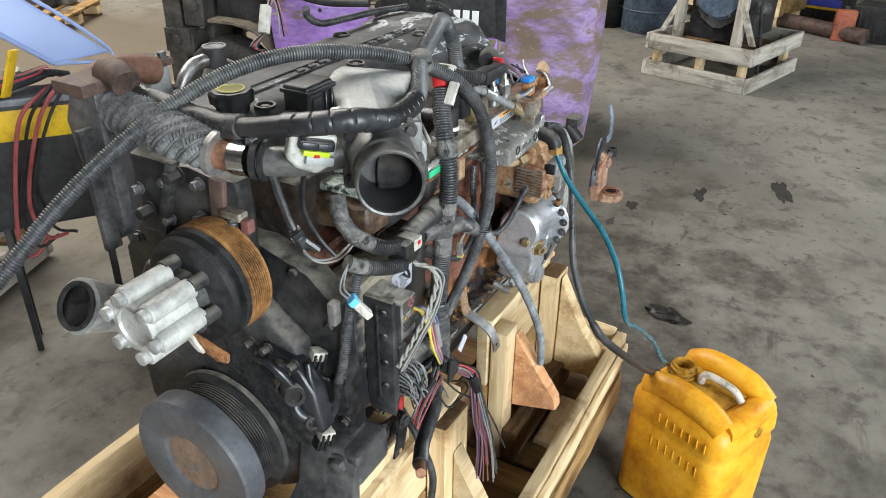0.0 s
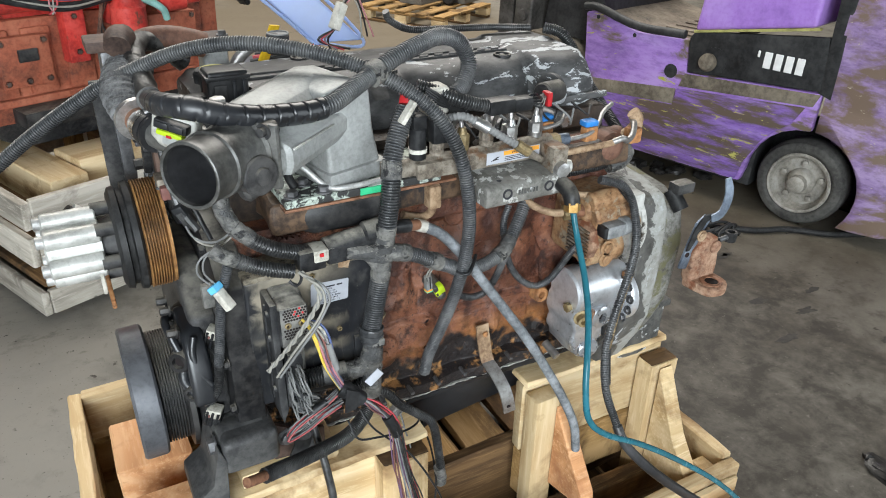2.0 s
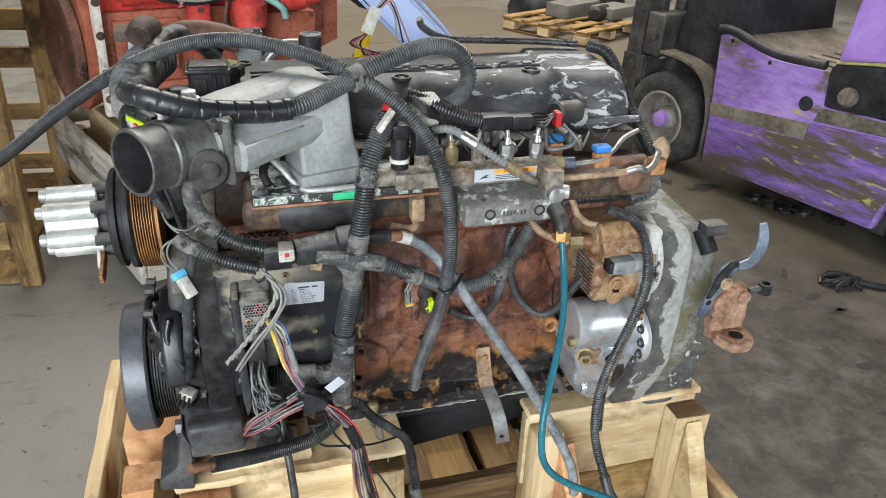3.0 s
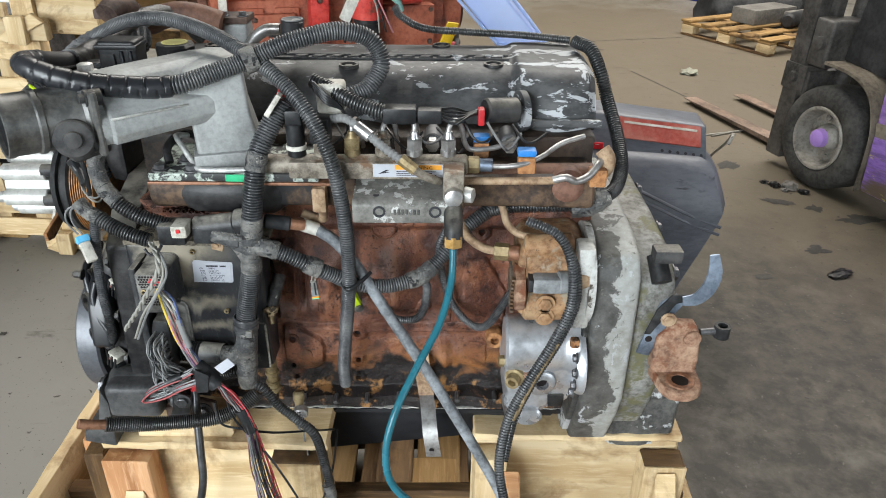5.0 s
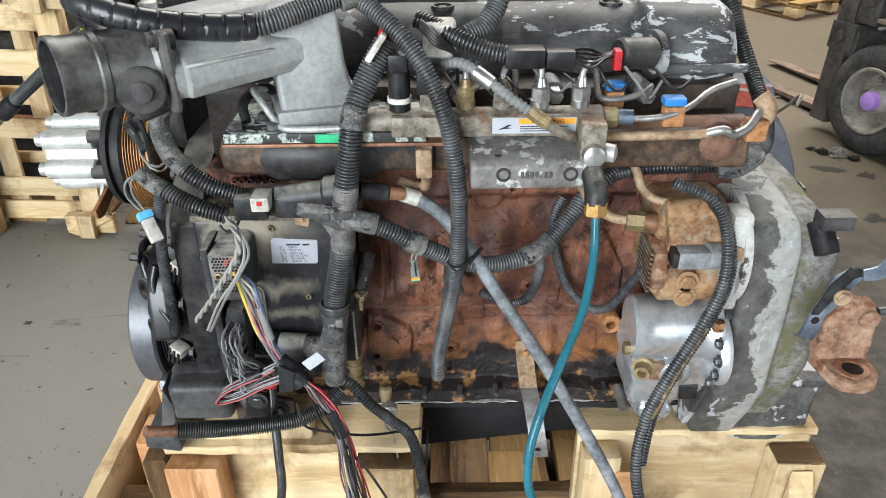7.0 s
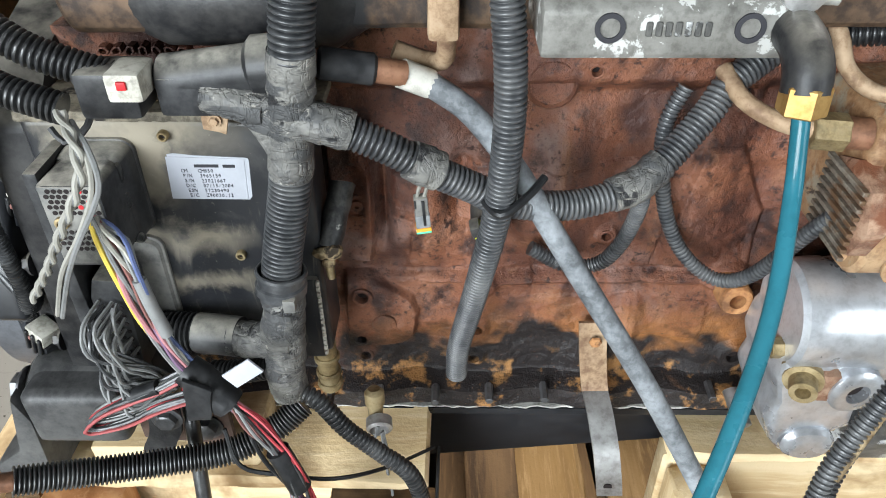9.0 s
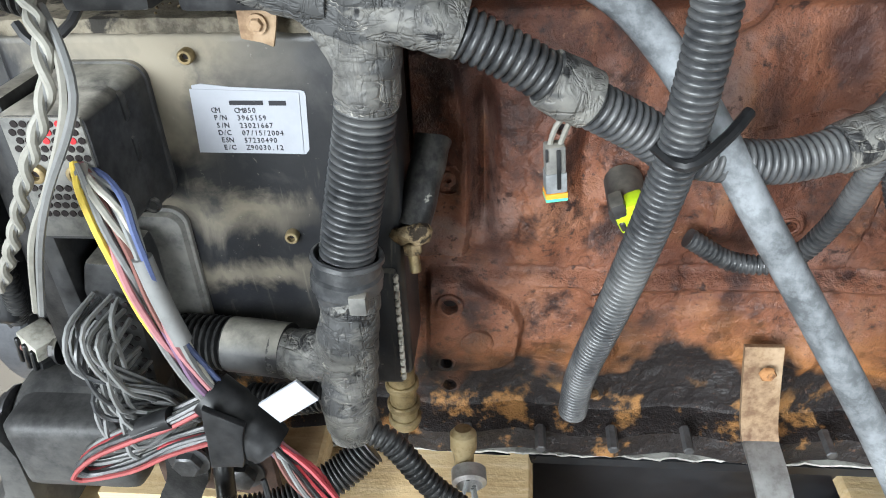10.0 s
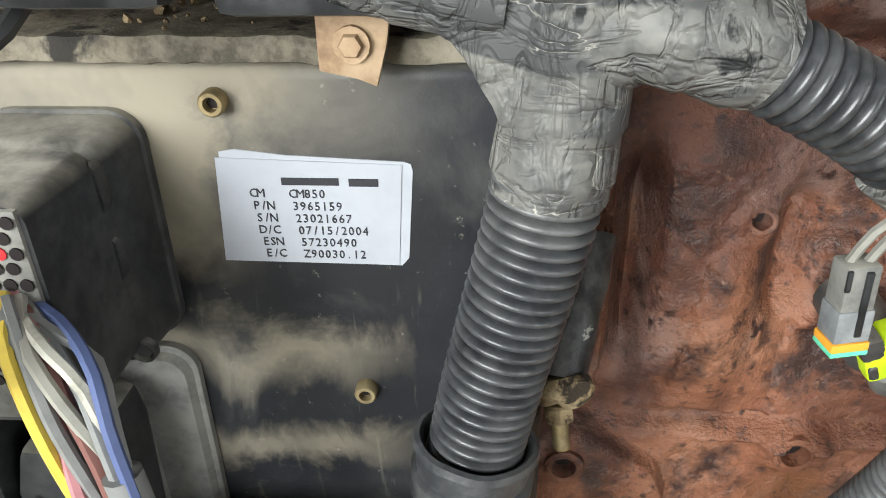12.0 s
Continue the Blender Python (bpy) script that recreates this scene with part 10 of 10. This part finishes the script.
tpart("top_panel", on_slope(1.165, 1.465, 0.045, 0.120, 0.006), TRUCK_RED, None, "faded red panel")
tpart("pale_strip", on_slope(1.20, 1.452, 0.098, 0.106, 0.0075), CREAM)
for k in range(6):
    bmh = lathe(Vector((1.335 + k * 0.027, 1.418, 0.640)) + slope * 0.018, out, [(0, 0.0055), (0.001, 0.0055)], 12)
    bmesh.ops.transform(bmh, matrix=TILT, verts=bmh.verts[:])
    tpart("vent_hole", bmh, INK)
tpart("button", on_slope(1.098, 1.115, 0.075, 0.090, 0.006), GREEN_LED, None, "green lit button")
tpart("button", on_slope(1.075, 1.09, 0.085, 0.10, 0.006), STICKER)
for x0, x1, z0, z1 in ((1.105, 1.165, 0.570, 0.622), (1.085, 1.13, 0.655, 0.678)):
    st = tpart("sticker", box(x0, x1, 1.340 - (z0 > 0.6) * -0.066, 1.346 + (z0 > 0.6) * 0.066, z0, z1, 0.002, 1, None, I4), STICKER, None, "small red sticker")
    tpart("letter_bar", box(x0 + 0.016, x1 - 0.016, 1.338 + (z0 > 0.6) * 0.066, 1.341 + (z0 > 0.6) * 0.066, z0 + 0.018, z1 - 0.006, 0.0005, 1), WHITE_PAINT, st)
for dz in (0.0, 0.028):
    tpart("crease", tube([(1.09, 1.306 + 0.02, 0.615 - dz), (1.25, 1.316, 0.55 - dz), (1.42, 1.312, 0.475 - dz), (1.55, 1.335, 0.42 - dz)], 0.0065, 8, 0.02), CHARCOAL)
tpart("drive_wheel", lathe((1.20, 1.52, 0.115), (1, 0, 0), [(0, 0.09), (0.006, 0.115), (0.08, 0.115), (0.086, 0.09)], 32), TYRE)
tpart("chassis", box(1.0, 1.46, 1.36, 1.70, 0.05, 0.12, 0.01), FK_BLACK)
part("loose_cable", tube([(1.60 - 1.27, 1.55 - 1.5, 0.64), (0.36, 0.10, 0.66), (0.45, 0.40, 0.50), (0.60, 1.2, 0.03), (0.88, 1.88, 0.006), (1.27, 2.10, 0.006)], 0.006, 8, 0.03), WIRE_WHITE, truck, "pale loose cable end")

# ---- pine crate behind ----
slat_crate = thing("slatted_crate", pose(-1.0, 2.1, 0), "tall fresh pine slatted crate with corner braces", "crate")


def spart(name, x0, x1, y0, y1, z0, z1, mat=None, label=""):
    return board(slat_crate, name, x0, x1, y0, y1, z0, z1, mat or PINE, label, 0.004, pose(1.0, -2.1, 0))


for z0, z1 in ((0.03, 0.105), (0.13, 0.205), (0.365, 0.44), (0.60, 0.69), (0.76, 0.85), (1.02, 1.11), (1.20, 1.29)):
    spart("slat", -1.75, -0.93, 1.80, 1.822, z0, z1)
    spart("slat", -1.75, -0.56, 2.68, 2.702, z0, z1, PINE_DIRTY_DARK)
for z0, z1 in ((0.225, 0.27), (0.46, 0.53)):
    spart("inner_slat", -1.6, -0.93, 1.90, 1.92, z0, z1, PINE)
for z0, z1 in ((0.28, 0.34), (0.56, 0.585)):
    spart("inner_slat", -1.6, -0.93, 2.10, 2.12, z0, z1, PINE_RED)
for x in (-1.22, -1.05):
    spart("upright", x, x + 0.07, 1.823, 1.845, 0.02, 1.29, PINE)
spart("corner_post", -0.93, -0.855, 1.775, 1.85, 0.0, 1.30)
spart("corner_post", -0.64, -0.565, 1.80, 1.86, 0.0, 1.30, PINE_DIRTY_DARK)
spart("corner_post", -0.64, -0.565, 2.62, 2.68, 0.0, 1.30, PINE_DIRTY_DARK)
spart("top_board", -0.855, -0.64, 1.80, 1.822, 0.86, 0.985)
spart("top_board", -0.855, -0.64, 1.80, 1.822, 1.00, 1.12, PINE_DIRTY_DARK)
spart("low_board", -0.855, -0.64, 1.80, 1.822, 0.16, 0.27, PINE_DIRTY_DARK)
spart("paper_sheet", -1.75, -0.87, 1.792, 1.7985, 0.965, 1.30, PAPER, "white board sheet fixed to the slats")
for z in (0.885, 0.045):
    spart("star_block", -0.985, -0.80, 1.735, 1.774, z - 0.035, z + 0.035)
    spart("star_block", -0.925, -0.862, 1.70, 1.734, z - 0.045, z + 0.05)
    part("star_brace", prism([(-0.98, z - 0.03), (-0.94, z - 0.045), (-0.80, z + 0.03), (-0.84, z + 0.06)], 1.722, 1.745, "y", 0.003, 1, None, pose(1.0, -2.1, 0)), PINE, slat_crate)
# its open side frame
spart("side_post", -1.30, -1.235, 1.70, 1.775, 0.0, 0.52)
spart("side_sill", -1.75, -1.30, 1.70, 1.75, 0.0, 0.07)
spart("side_top", -1.75, -1.30, 1.70, 1.75, 0.40, 0.46)
part("side_brace", prism([(-1.31, 0.42), (-1.31, 0.36), (-1.62, 0.05), (-1.68, 0.05)], 1.705, 1.74, "y", 0.003, 1, None, pose(1.0, -2.1, 0)), PINE, slat_crate)
for k in range(5):
    spart("floor_slat", -1.72 + k * 0.23, -1.57 + k * 0.23, 1.83, 2.67, 0.0, 0.022, PINE_DIRTY_DARK)
# added dark castings that fill the gaps behind the slats
dark_gear = thing("machine_part", pose(-1.3, 2.3, 0.023), "added dark castings that fill the gaps behind the pine slats", "machine part")
part("housing", box(-0.30, 0.28, -0.14, 0.25, 0.0, 0.62, 0.03, 3), OIL_BLACK, dark_gear)
part("upper_casting", prism([(-0.28, 0.62), (0.24, 0.62), (0.16, 0.95), (-0.16, 1.0)], -0.08, 0.2, "y", 0.02), STEEL_DARK, dark_gear)
for k in range(4):
    part("stud", rod((-0.2 + 0.13 * k, -0.10, 0.62), (-0.2 + 0.13 * k, -0.10, 0.78), 0.012, seg=10), STEEL_DARK, dark_gear)

# ---- drums and gear behind the red engine ----
def drum(x, y, r, h, mat, label):
    d = thing("oil_drum", pose(x, y, 0), label, "drum", "drums of the hall")
    prof = [(0, r * 0.97), (0.012, r), (h * 0.33, r), (h * 0.345, r * 1.03), (h * 0.36, r), (h * 0.65, r), (h * 0.665, r * 1.03), (h * 0.68, r), (h - 0.02, r), (h - 0.01, r * 1.02), (h, r * 1.0), (h, r * 0.95), (h - 0.015, r * 0.94)]
    part("body", lathe((0, 0, 0), (0, 0, 1), prof, 36), mat, d)
    part("bung", lathe((r * 0.6, 0, h - 0.016), (0, 0, 1), [(0, 0.03), (0.02, 0.03), (0.022, 0.02)], 16), STEEL_DARK, d)
    return d


drum(7.15, 1.95, 0.29, 0.62, BARREL_BLACK, "grimy black steel drum")
drum(7.10, 1.42, 0.27, 0.60, BARREL_BLUE, "grimy dark blue drum")
drum(-0.30, 4.6, 0.29, 0.88, BARREL_BLUE, "grimy dark blue drum")
drum(0.45, 5.0, 0.29, 0.88, BARREL_BLACK, "grimy black steel drum")

# ---- far pallets ----
def pallet(m, label, w=0.8, d=1.2, mat=PINE_DIRTY_DARK):
    p = thing("pallet", m, label, "pallet", "wooden pallets")
    for k in range(5):
        y = k * (d - 0.1) / 4
        board(p, "deck_board", 0, w, y, y + 0.10 if k % 2 else y + 0.12, 0.122, 0.144, mat)
    for x in (0.0, w / 2 - 0.05, w - 0.1):
        board(p, "stringer", x, x + 0.1, 0, d, 0.100, 0.1215, mat)
        board(p, "foot_board", x, x + 0.1, 0, d, 0.0, 0.022, OLD_WOOD)
        for y in (0.0, d / 2 - 0.07, d - 0.14):
            board(p, "block", x, x + 0.1, y, y + 0.14, 0.0225, 0.0995, PINE if mat is PINE_DIRTY_DARK else mat)
    return p


pallet(pose(3.52, 5.68, 0, 0, 0, 33) @ pose(0, 0, 0), "pine pallet that carries grey steel parts", 1.1, 1.0)
slab = thing("steel_block", pose(3.86, 6.55, 0.1445, 0, 0, 33), "dull grey steel blocks stacked on a pallet", "steel block")
part("plate", box(-0.35, 0.30, -0.05, 0.22, 0.0, 0.14, 0.01), STONE, slab)
part("plate", box(0.05, 0.55, -0.36, -0.08, 0.0, 0.12, 0.015), STONE, slab)
part("drum_part", lathe((0.05, -0.22, 0.07), (1, 0.2, 0), [(-0.2, 0.05), (-0.18, 0.07), (0.12, 0.07), (0.14, 0.05)], 24), FK_BLACK, slab)
tarp = thing("tarpaulin", pose(4.1, 7.35, 0), "crumpled dark tarpaulin thrown over parts on the floor", "tarpaulin")
bmt = bmesh.new()
bmesh.ops.create_icosphere(bmt, subdivisions=4, radius=1.0)
for v in bmt.verts:
    v.co = Vector((v.co.x * 0.75, v.co.y * 0.40, max(-0.02, v.co.z) * 0.55))
rough_up(bmt, 4.0, 0.09, 2.0)
for v in bmt.verts:
    v.co.z = max(0.0, v.co.z)
part("sheet", bmt, BARREL_BLACK, tarp)
bluebin = thing("plastic_bin", pose(3.85, 8.75, 0, 0, 0, 25), "dark blue plastic bin", "bin")
part("tub", prism([(-0.26, 0), (0.26, 0), (0.30, 0.55), (-0.30, 0.55)], -0.22, 0.22, "y", 0.03, 3), BATTERY_BLUE, bluebin)
part("rim", box(-0.32, 0.32, -0.25, 0.25, 0.55, 0.58, 0.01), BATTERY_BLUE, bluebin)
car = thing("parked_car", pose(2.0, 10.2, 0, 0, 0, 8), "dark parked car in deep shade", "car")
bmc = prism([(-2.1, 0.30), (-2.05, 0.72), (-1.2, 0.82), (-0.7, 1.32), (0.7, 1.36), (1.4, 0.86), (2.1, 0.74), (2.15, 0.30)], -0.85, 0.85, "y", 0.06, 3)
part("body", bmc, BARREL_BLACK, car)
for x in (-1.35, 1.35):
    for y, s in ((-0.87, -1), (0.87, 1)):
        part("wheel", lathe((x, y - s * 0.2, 0.31), (0, s, 0), [(0, 0.28), (0.02, 0.31), (0.18, 0.31), (0.2, 0.26), (0.19, 0.19), (0.16, 0.05)], 32), TYRE, car)

# ---- grey engine on a weathered pallet crate ----
GE = pose(5.25, 0.575, 0, 0, 0, -13)
grey_crate = thing("engine_crate", GE, "weathered grey timber crate under a dark engine", "crate")
for z0, z1 in ((0.0, 0.115), (0.205, 0.325)):
    board(grey_crate, "front_rail", 0.0, 0.03, -0.40 - z0 * 0.15, 0.40, z0, z1, GREY_WOOD)
    board(grey_crate, "back_rail", 1.0, 1.03, -0.40, 0.40, z0, z1, GREY_WOOD)
    for y in (-0.43, 0.402):
        board(grey_crate, "side_rail", 0.0, 1.03, y, y + 0.028, z0, z1, GREY_WOOD)
for x in (0.04, 0.90):
    for y in (-0.36, -0.03, 0.33):
        board(grey_crate, "spacer", x, x + 0.09, y, y + 0.045, 0.0, 0.205, PINE)
for k in range(6):
    board(grey_crate, "deck_board", 0.06 + k * 0.16, 0.19 + k * 0.16, -0.40, 0.40, 0.207, 0.225, OLD_WOOD)
for y in (-0.27, 0.20):
    board(grey_crate, "upright", 0.10, 0.16, y, y + 0.07, 0.226, 0.68, GREY_WOOD)
for s in (-1, 1):
    part("brace", prism([(s * 0.38, 0.33), (s * 0.34, 0.33), (s * 0.235, 0.55), (s * 0.235, 0.64)], 0.10, 0.14, "x", 0.003), GREY_WOOD, grey_crate)
dark_engine = thing("spare_engine", GE @ pose(0.5, 0, 0.30), "dark grey engine with a round front plate", "engine")
part("block", box(-0.28, 0.45, -0.20, 0.20, 0.0, 0.75, 0.02), OIL_BLACK, dark_engine)
part("front_plate", lathe((-0.285, -0.03, 0.37), (-1, 0, 0), [(0, 0.21), (0.05, 0.20), (0.06, 0.185), (0.075, 0.18), (0.08, 0.12), (0.075, 0.05)], 40), BARREL_BLUE, dark_engine)
part("sump_apron", prism([(-0.24, 0.36), (0.20, 0.36), (0.10, 0.16), (0.0, 0.10), (-0.06, 0.10), (-0.15, 0.16)], -0.31, -0.282, "x", 0.01), STEEL_DARK, dark_engine)
for k in range(8):
    a = k * math.pi / 4 + 0.2
    part("cap_screw", bolt((-0.345, -0.03 + 0.19 * math.cos(a), 0.37 + 0.19 * math.sin(a)), (-1, 0, 0), 0.012, 0.01), STEEL_DARK, dark_engine)
part("side_pump", lathe((-0.05, 0.27, 0.45), (-1, 0.1, 0), [(0, 0.07), (0.16, 0.07), (0.18, 0.04)], 20), RUST_DARK, dark_engine)
part("side_pipe", tube([(0.0, -0.24, 0.55), (-0.2, -0.30, 0.45), (-0.30, -0.34, 0.30), (-0.28, -0.36, 0.12), (-0.22, -0.40, -0.29)], 0.012, 8, 0.03), RUBBER, dark_engine)
part("side_pump", lathe((-0.10, -0.30, 0.25), (-1, 0, 0.2), [(0, 0.05), (0.12, 0.05), (0.13, 0.03)], 20), STEEL_DARK, dark_engine)
part("head", box(-0.22, 0.42, -0.15, 0.15, 0.75, 0.90, 0.02), OIL_BLACK, dark_engine)

# ---- store along the side of the hall ----
yellow_crate = thing("pine_box", pose(8.35, 0.75, 0, 0, 0, -14), "pale yellow pine packing box on skids", "crate")
for k in range(5):
    board(yellow_crate, "plank", -0.35, -0.33, -0.55, 0.75, 0.12 + k * 0.165, 0.28 + k * 0.165, PINE)
board(yellow_crate, "body", -0.329, 0.5, -0.545, 0.745, 0.12, 0.93, PINE_DIRTY_DARK)
for y in (-0.5, 0.05, 0.6):
    board(yellow_crate, "skid", -0.34, 0.5, y, y + 0.1, 0.0, 0.119, PINE)
batt = thing("battery", pose(8.75, -0.10, 0, 0, 0, -15), "black battery with a blue and yellow label", "battery")
part("case", box(-0.14, 0.14, -0.24, 0.24, 0, 0.30, 0.015), BARREL_BLACK, batt)
part("label_plate", box(-0.145, -0.141, -0.18, 0.20, 0.14, 0.25, 0.001), BATTERY_BLUE, batt, "blue label")
part("label_stripe", box(-0.148, -0.1455, -0.17, 0.20, 0.14, 0.165, 0.001), YELLOW, batt, "yellow stripe")
part("terminal", lathe((0, 0.15, 0.30), (0, 0, 1), [(0, 0.02), (0.03, 0.018)], 14), STEEL_DARK, batt)
pipe = thing("steel_pipe", pose(7.9, -0.05, 0.075, 0, 0, 60), "rusty dark pipe lying on the floor", "pipe")
part("tube", lathe((-0.55, 0, 0), (1, 0, 0), [(0, 0.06), (0, 0.074), (1.1, 0.074), (1.1, 0.06), (0.9, 0.055)], 24), RUST_DARK, pipe)
crate3 = thing("plastic_crate", pose(7.95, -0.62, 0, 0, 0, -10), "dark grey ribbed plastic crate", "crate")
part("tub", box(-0.2, 0.2, -0.22, 0.22, 0, 0.34, 0.02), FK_BLACK, crate3)
for k in range(8):
    part("rib", box(-0.212, -0.2, -0.20 + k * 0.055, -0.175 + k * 0.055, 0.03, 0.32, 0.003, 1), FK_BLACK, crate3)
redcan = thing("fuel_can", pose(7.75, -0.32, 0, 0, 0, 10), "small dark red can", "can")
part("body", prism([(-0.07, 0), (0.07, 0), (0.07, 0.24), (0.03, 0.29), (-0.07, 0.29)], -0.09, 0.09, "y", 0.015, 3), RED_BLOCK, redcan)
part("cap", lathe((0.03, 0, 0.28), (0.4, 0, 1), [(0, 0.025), (0.035, 0.024)], 16), FK_BLACK, redcan)
jugs = thing("water_jug", pose(7.8, -1.15, 0), "cloudy white plastic water jug", "jug")
part("body", lathe((0, 0, 0), (0, 0, 1), [(0, 0.15), (0.01, 0.17), (0.30, 0.17), (0.36, 0.15), (0.42, 0.06), (0.46, 0.045)], 28), clear_plastic("cloudy_plastic", (0.62, 0.68, 0.72), 0.4, 0.3), jugs)
part("cap", lathe((0, 0, 0.46), (0, 0, 1), [(0, 0.05), (0.03, 0.05)], 20), BARREL_BLUE, jugs)
sack = thing("paper_sack", pose(8.2, -1.0, 0), "crumpled buff sack standing on the floor", "sack")
bms = bmesh.new()
bmesh.ops.create_icosphere(bms, subdivisions=3, radius=1.0)
for v in bms.verts:
    v.co = Vector((v.co.x * 0.2, v.co.y * 0.22, 0.28 + v.co.z * 0.30))
rough_up(bms, 6.0, 0.05, 5.0)
for v in bms.verts:
    v.co.z = max(0.0, v.co.z)
part("bag", bms, CREAM, sack)

# ---- on the floor ----
def blot(x, y, rx, ry, turn, seed, bm, h=0.0016):
    ring = []
    for k in range(44):
        a = 2 * math.pi * k / 44
        s = 0.72 + 0.5 * noise.noise(Vector((math.cos(a) * 1.3 + seed, math.sin(a) * 1.3, seed * 0.7))) + 0.28 * noise.noise(Vector((math.cos(a) * 4 + seed, math.sin(a) * 4, seed)))
        u, v = rx * s * math.cos(a), ry * s * math.sin(a)
        c, d = math.cos(radians(turn)), math.sin(radians(turn))
        ring.append((x + u * c - v * d, y + u * d + v * c))
    vs = [bm.verts.new((px, py, h)) for px, py in ring]
    bm.faces.new(vs)


stain = bmesh.new()
for k, (x, y, rx, ry, turn) in enumerate(((2.47, 1.21, 0.07, 0.025, 20), (2.48, 1.09, 0.05, 0.02, 10), (2.46, 1.39, 0.08, 0.02, 60), (2.50, 1.10, 0.04, 0.02, 0), (2.78, 0.31, 0.09, 0.04, 10), (2.324, 2.515, 0.10, 0.045, -20), (2.298, 2.003, 0.085, 0.055, 0), (2.498, 2.453, 0.06, 0.045, 30), (1.967, 1.742, 0.05, 0.03, 0), (2.67, 2.34, 0.16, 0.07, 10), (2.25, 3.0, 0.10, 0.06, 40), (2.3, 0.75, 0.06, 0.022, 0), (2.42, 0.62, 0.07, 0.025, 0), (2.6, 0.72, 0.05, 0.02, 0), (2.55, 0.35, 0.06, 0.02, 0), (2.2, 0.52, 0.07, 0.02, 0), (1.93, 5.67, 0.16, 0.03, 10), (2.0, 6.0, 0.05, 0.03, 0), (3.4, -0.3, 0.22, 0.06, 15), (3.1, 0.05, 0.12, 0.04, 5), (-0.86, 1.16, 0.022, 0.014, 20), (-0.95, 0.75, 0.06, 0.02, 0))):
    blot(x, y, rx, ry, turn, k * 3.7, stain)
tagged(part("oil_stain", stain, OIL_STAIN, None, "", False), "dark oil spots soaked into the concrete", "stain", kind="stuff")

joint = bmesh.new()
for x0, y0, x1, y1, w in ((2.139, 4.991, 2.40, 4.303, 0.012), (1.25, 5.75, 2.95, 6.35, 0.010), (2.41, 4.27, 3.0, 2.9, 0.006)):
    d = Vector((x1 - x0, y1 - y0, 0)).normalized()
    s = Vector((-d.y, d.x, 0)) * w / 2
    a, b = Vector((x0, y0, 0.0012)), Vector((x1, y1, 0.0012))
    joint.faces.new([joint.verts.new(p) for p in (a - s, b - s, b + s, a + s)])
tagged(part("trim", joint, OIL_STAIN, None, "", False), "dark crack lines in the concrete floor", "crack", kind="structure")


def litter(name, x, y, size, mat, label, cat, seed, flat_z=0.35, squash=0.7):
    bm = bmesh.new()
    bmesh.ops.create_icosphere(bm, subdivisions=3, radius=1.0)
    for v in bm.verts:
        v.co += noise.noise_vector(v.co * 1.7 + Vector((seed, seed, seed))) * 0.55
        v.co = Vector((v.co.x * size, v.co.y * size * squash, max(-0.2, v.co.z) * size * flat_z + 0.2 * size * flat_z))
    e = thing(name, pose(x, y, 0.001, 0, 0, seed * 40), label, cat)
    part("lump", bm, mat, e)
    return e


litter("crumpled_wrapper", 2.612, 4.99, 0.085, LEAF, "crumpled grey-green wrapper on the floor", "litter", 1.3)
litter("oily_rag", 1.868, -0.085, 0.075, GREASE, "black oily rag on the concrete floor", "rag", 2.1, 0.3, 0.5)
litter("oily_rag", 2.30, 1.78, 0.06, GREASE, "black oily rag on the concrete floor", "rag", 5.1, 0.3, 0.5)
for k, (x, y, s) in enumerate(((2.40, 2.72, 0.030), (2.47, 2.70, 0.045), (2.36, 2.76, 0.022), (2.43, 2.66, 0.020), (2.52, 2.64, 0.030))):
    litter("rubble_lump", x, y, s, STONE if k % 2 else GREASE, "small grey lump of rubble beside the wheel", "rubble", 0.7 + k, 0.6, 0.9)
for k, (x, y, s) in enumerate(((2.86, 2.13, 0.07), (3.02, 1.95, 0.06), (2.98, 2.06, 0.05), (3.12, 1.84, 0.06), (2.92, 1.99, 0.045))):
    litter("grease_clod", x, y, s, GREASE, "black clod of grease under the forklift", "grease", 3.3 + k, 0.5, 0.8)

wreck = thing("torn_cable", pose(2.67, 1.277, 0.0), "torn black cable with a mangled end on the floor", "cable")
part("sheath", tube([(0.06, -0.02, 0.016), (0.15, -0.08, 0.015), (0.30, -0.13, 0.016), (0.45, -0.25, 0.016), (0.62, -0.32, 0.016)], 0.015, 10, 0.02), RUBBER, wreck)
wrn = random.Random(5)
for k in range(16):
    x, y = wrn.uniform(-0.10, 0.05), wrn.uniform(-0.05, 0.07)
    part("strand", tube([(0.07, -0.02, 0.016), ((x + 0.07) / 2, (y - 0.02) / 2, 0.02 + wrn.uniform(0, 0.03)), (x, y, 0.012 + wrn.uniform(0, 0.02)), (x + wrn.uniform(-0.04, 0.04), y + wrn.uniform(-0.03, 0.03), 0.008)], wrn.uniform(0.004, 0.010), 6, 0.02), GREASE if k % 2 else RUBBER, wreck)
stick = thing("loose_stick", pose(0, 0, 0), "pale strip of wood on the floor", "stick")
part("strip", rod((2.30, 3.47, 0.006), (2.545, 3.61, 0.006), 0.0055, seg=8), WIRE_WHITE, stick)
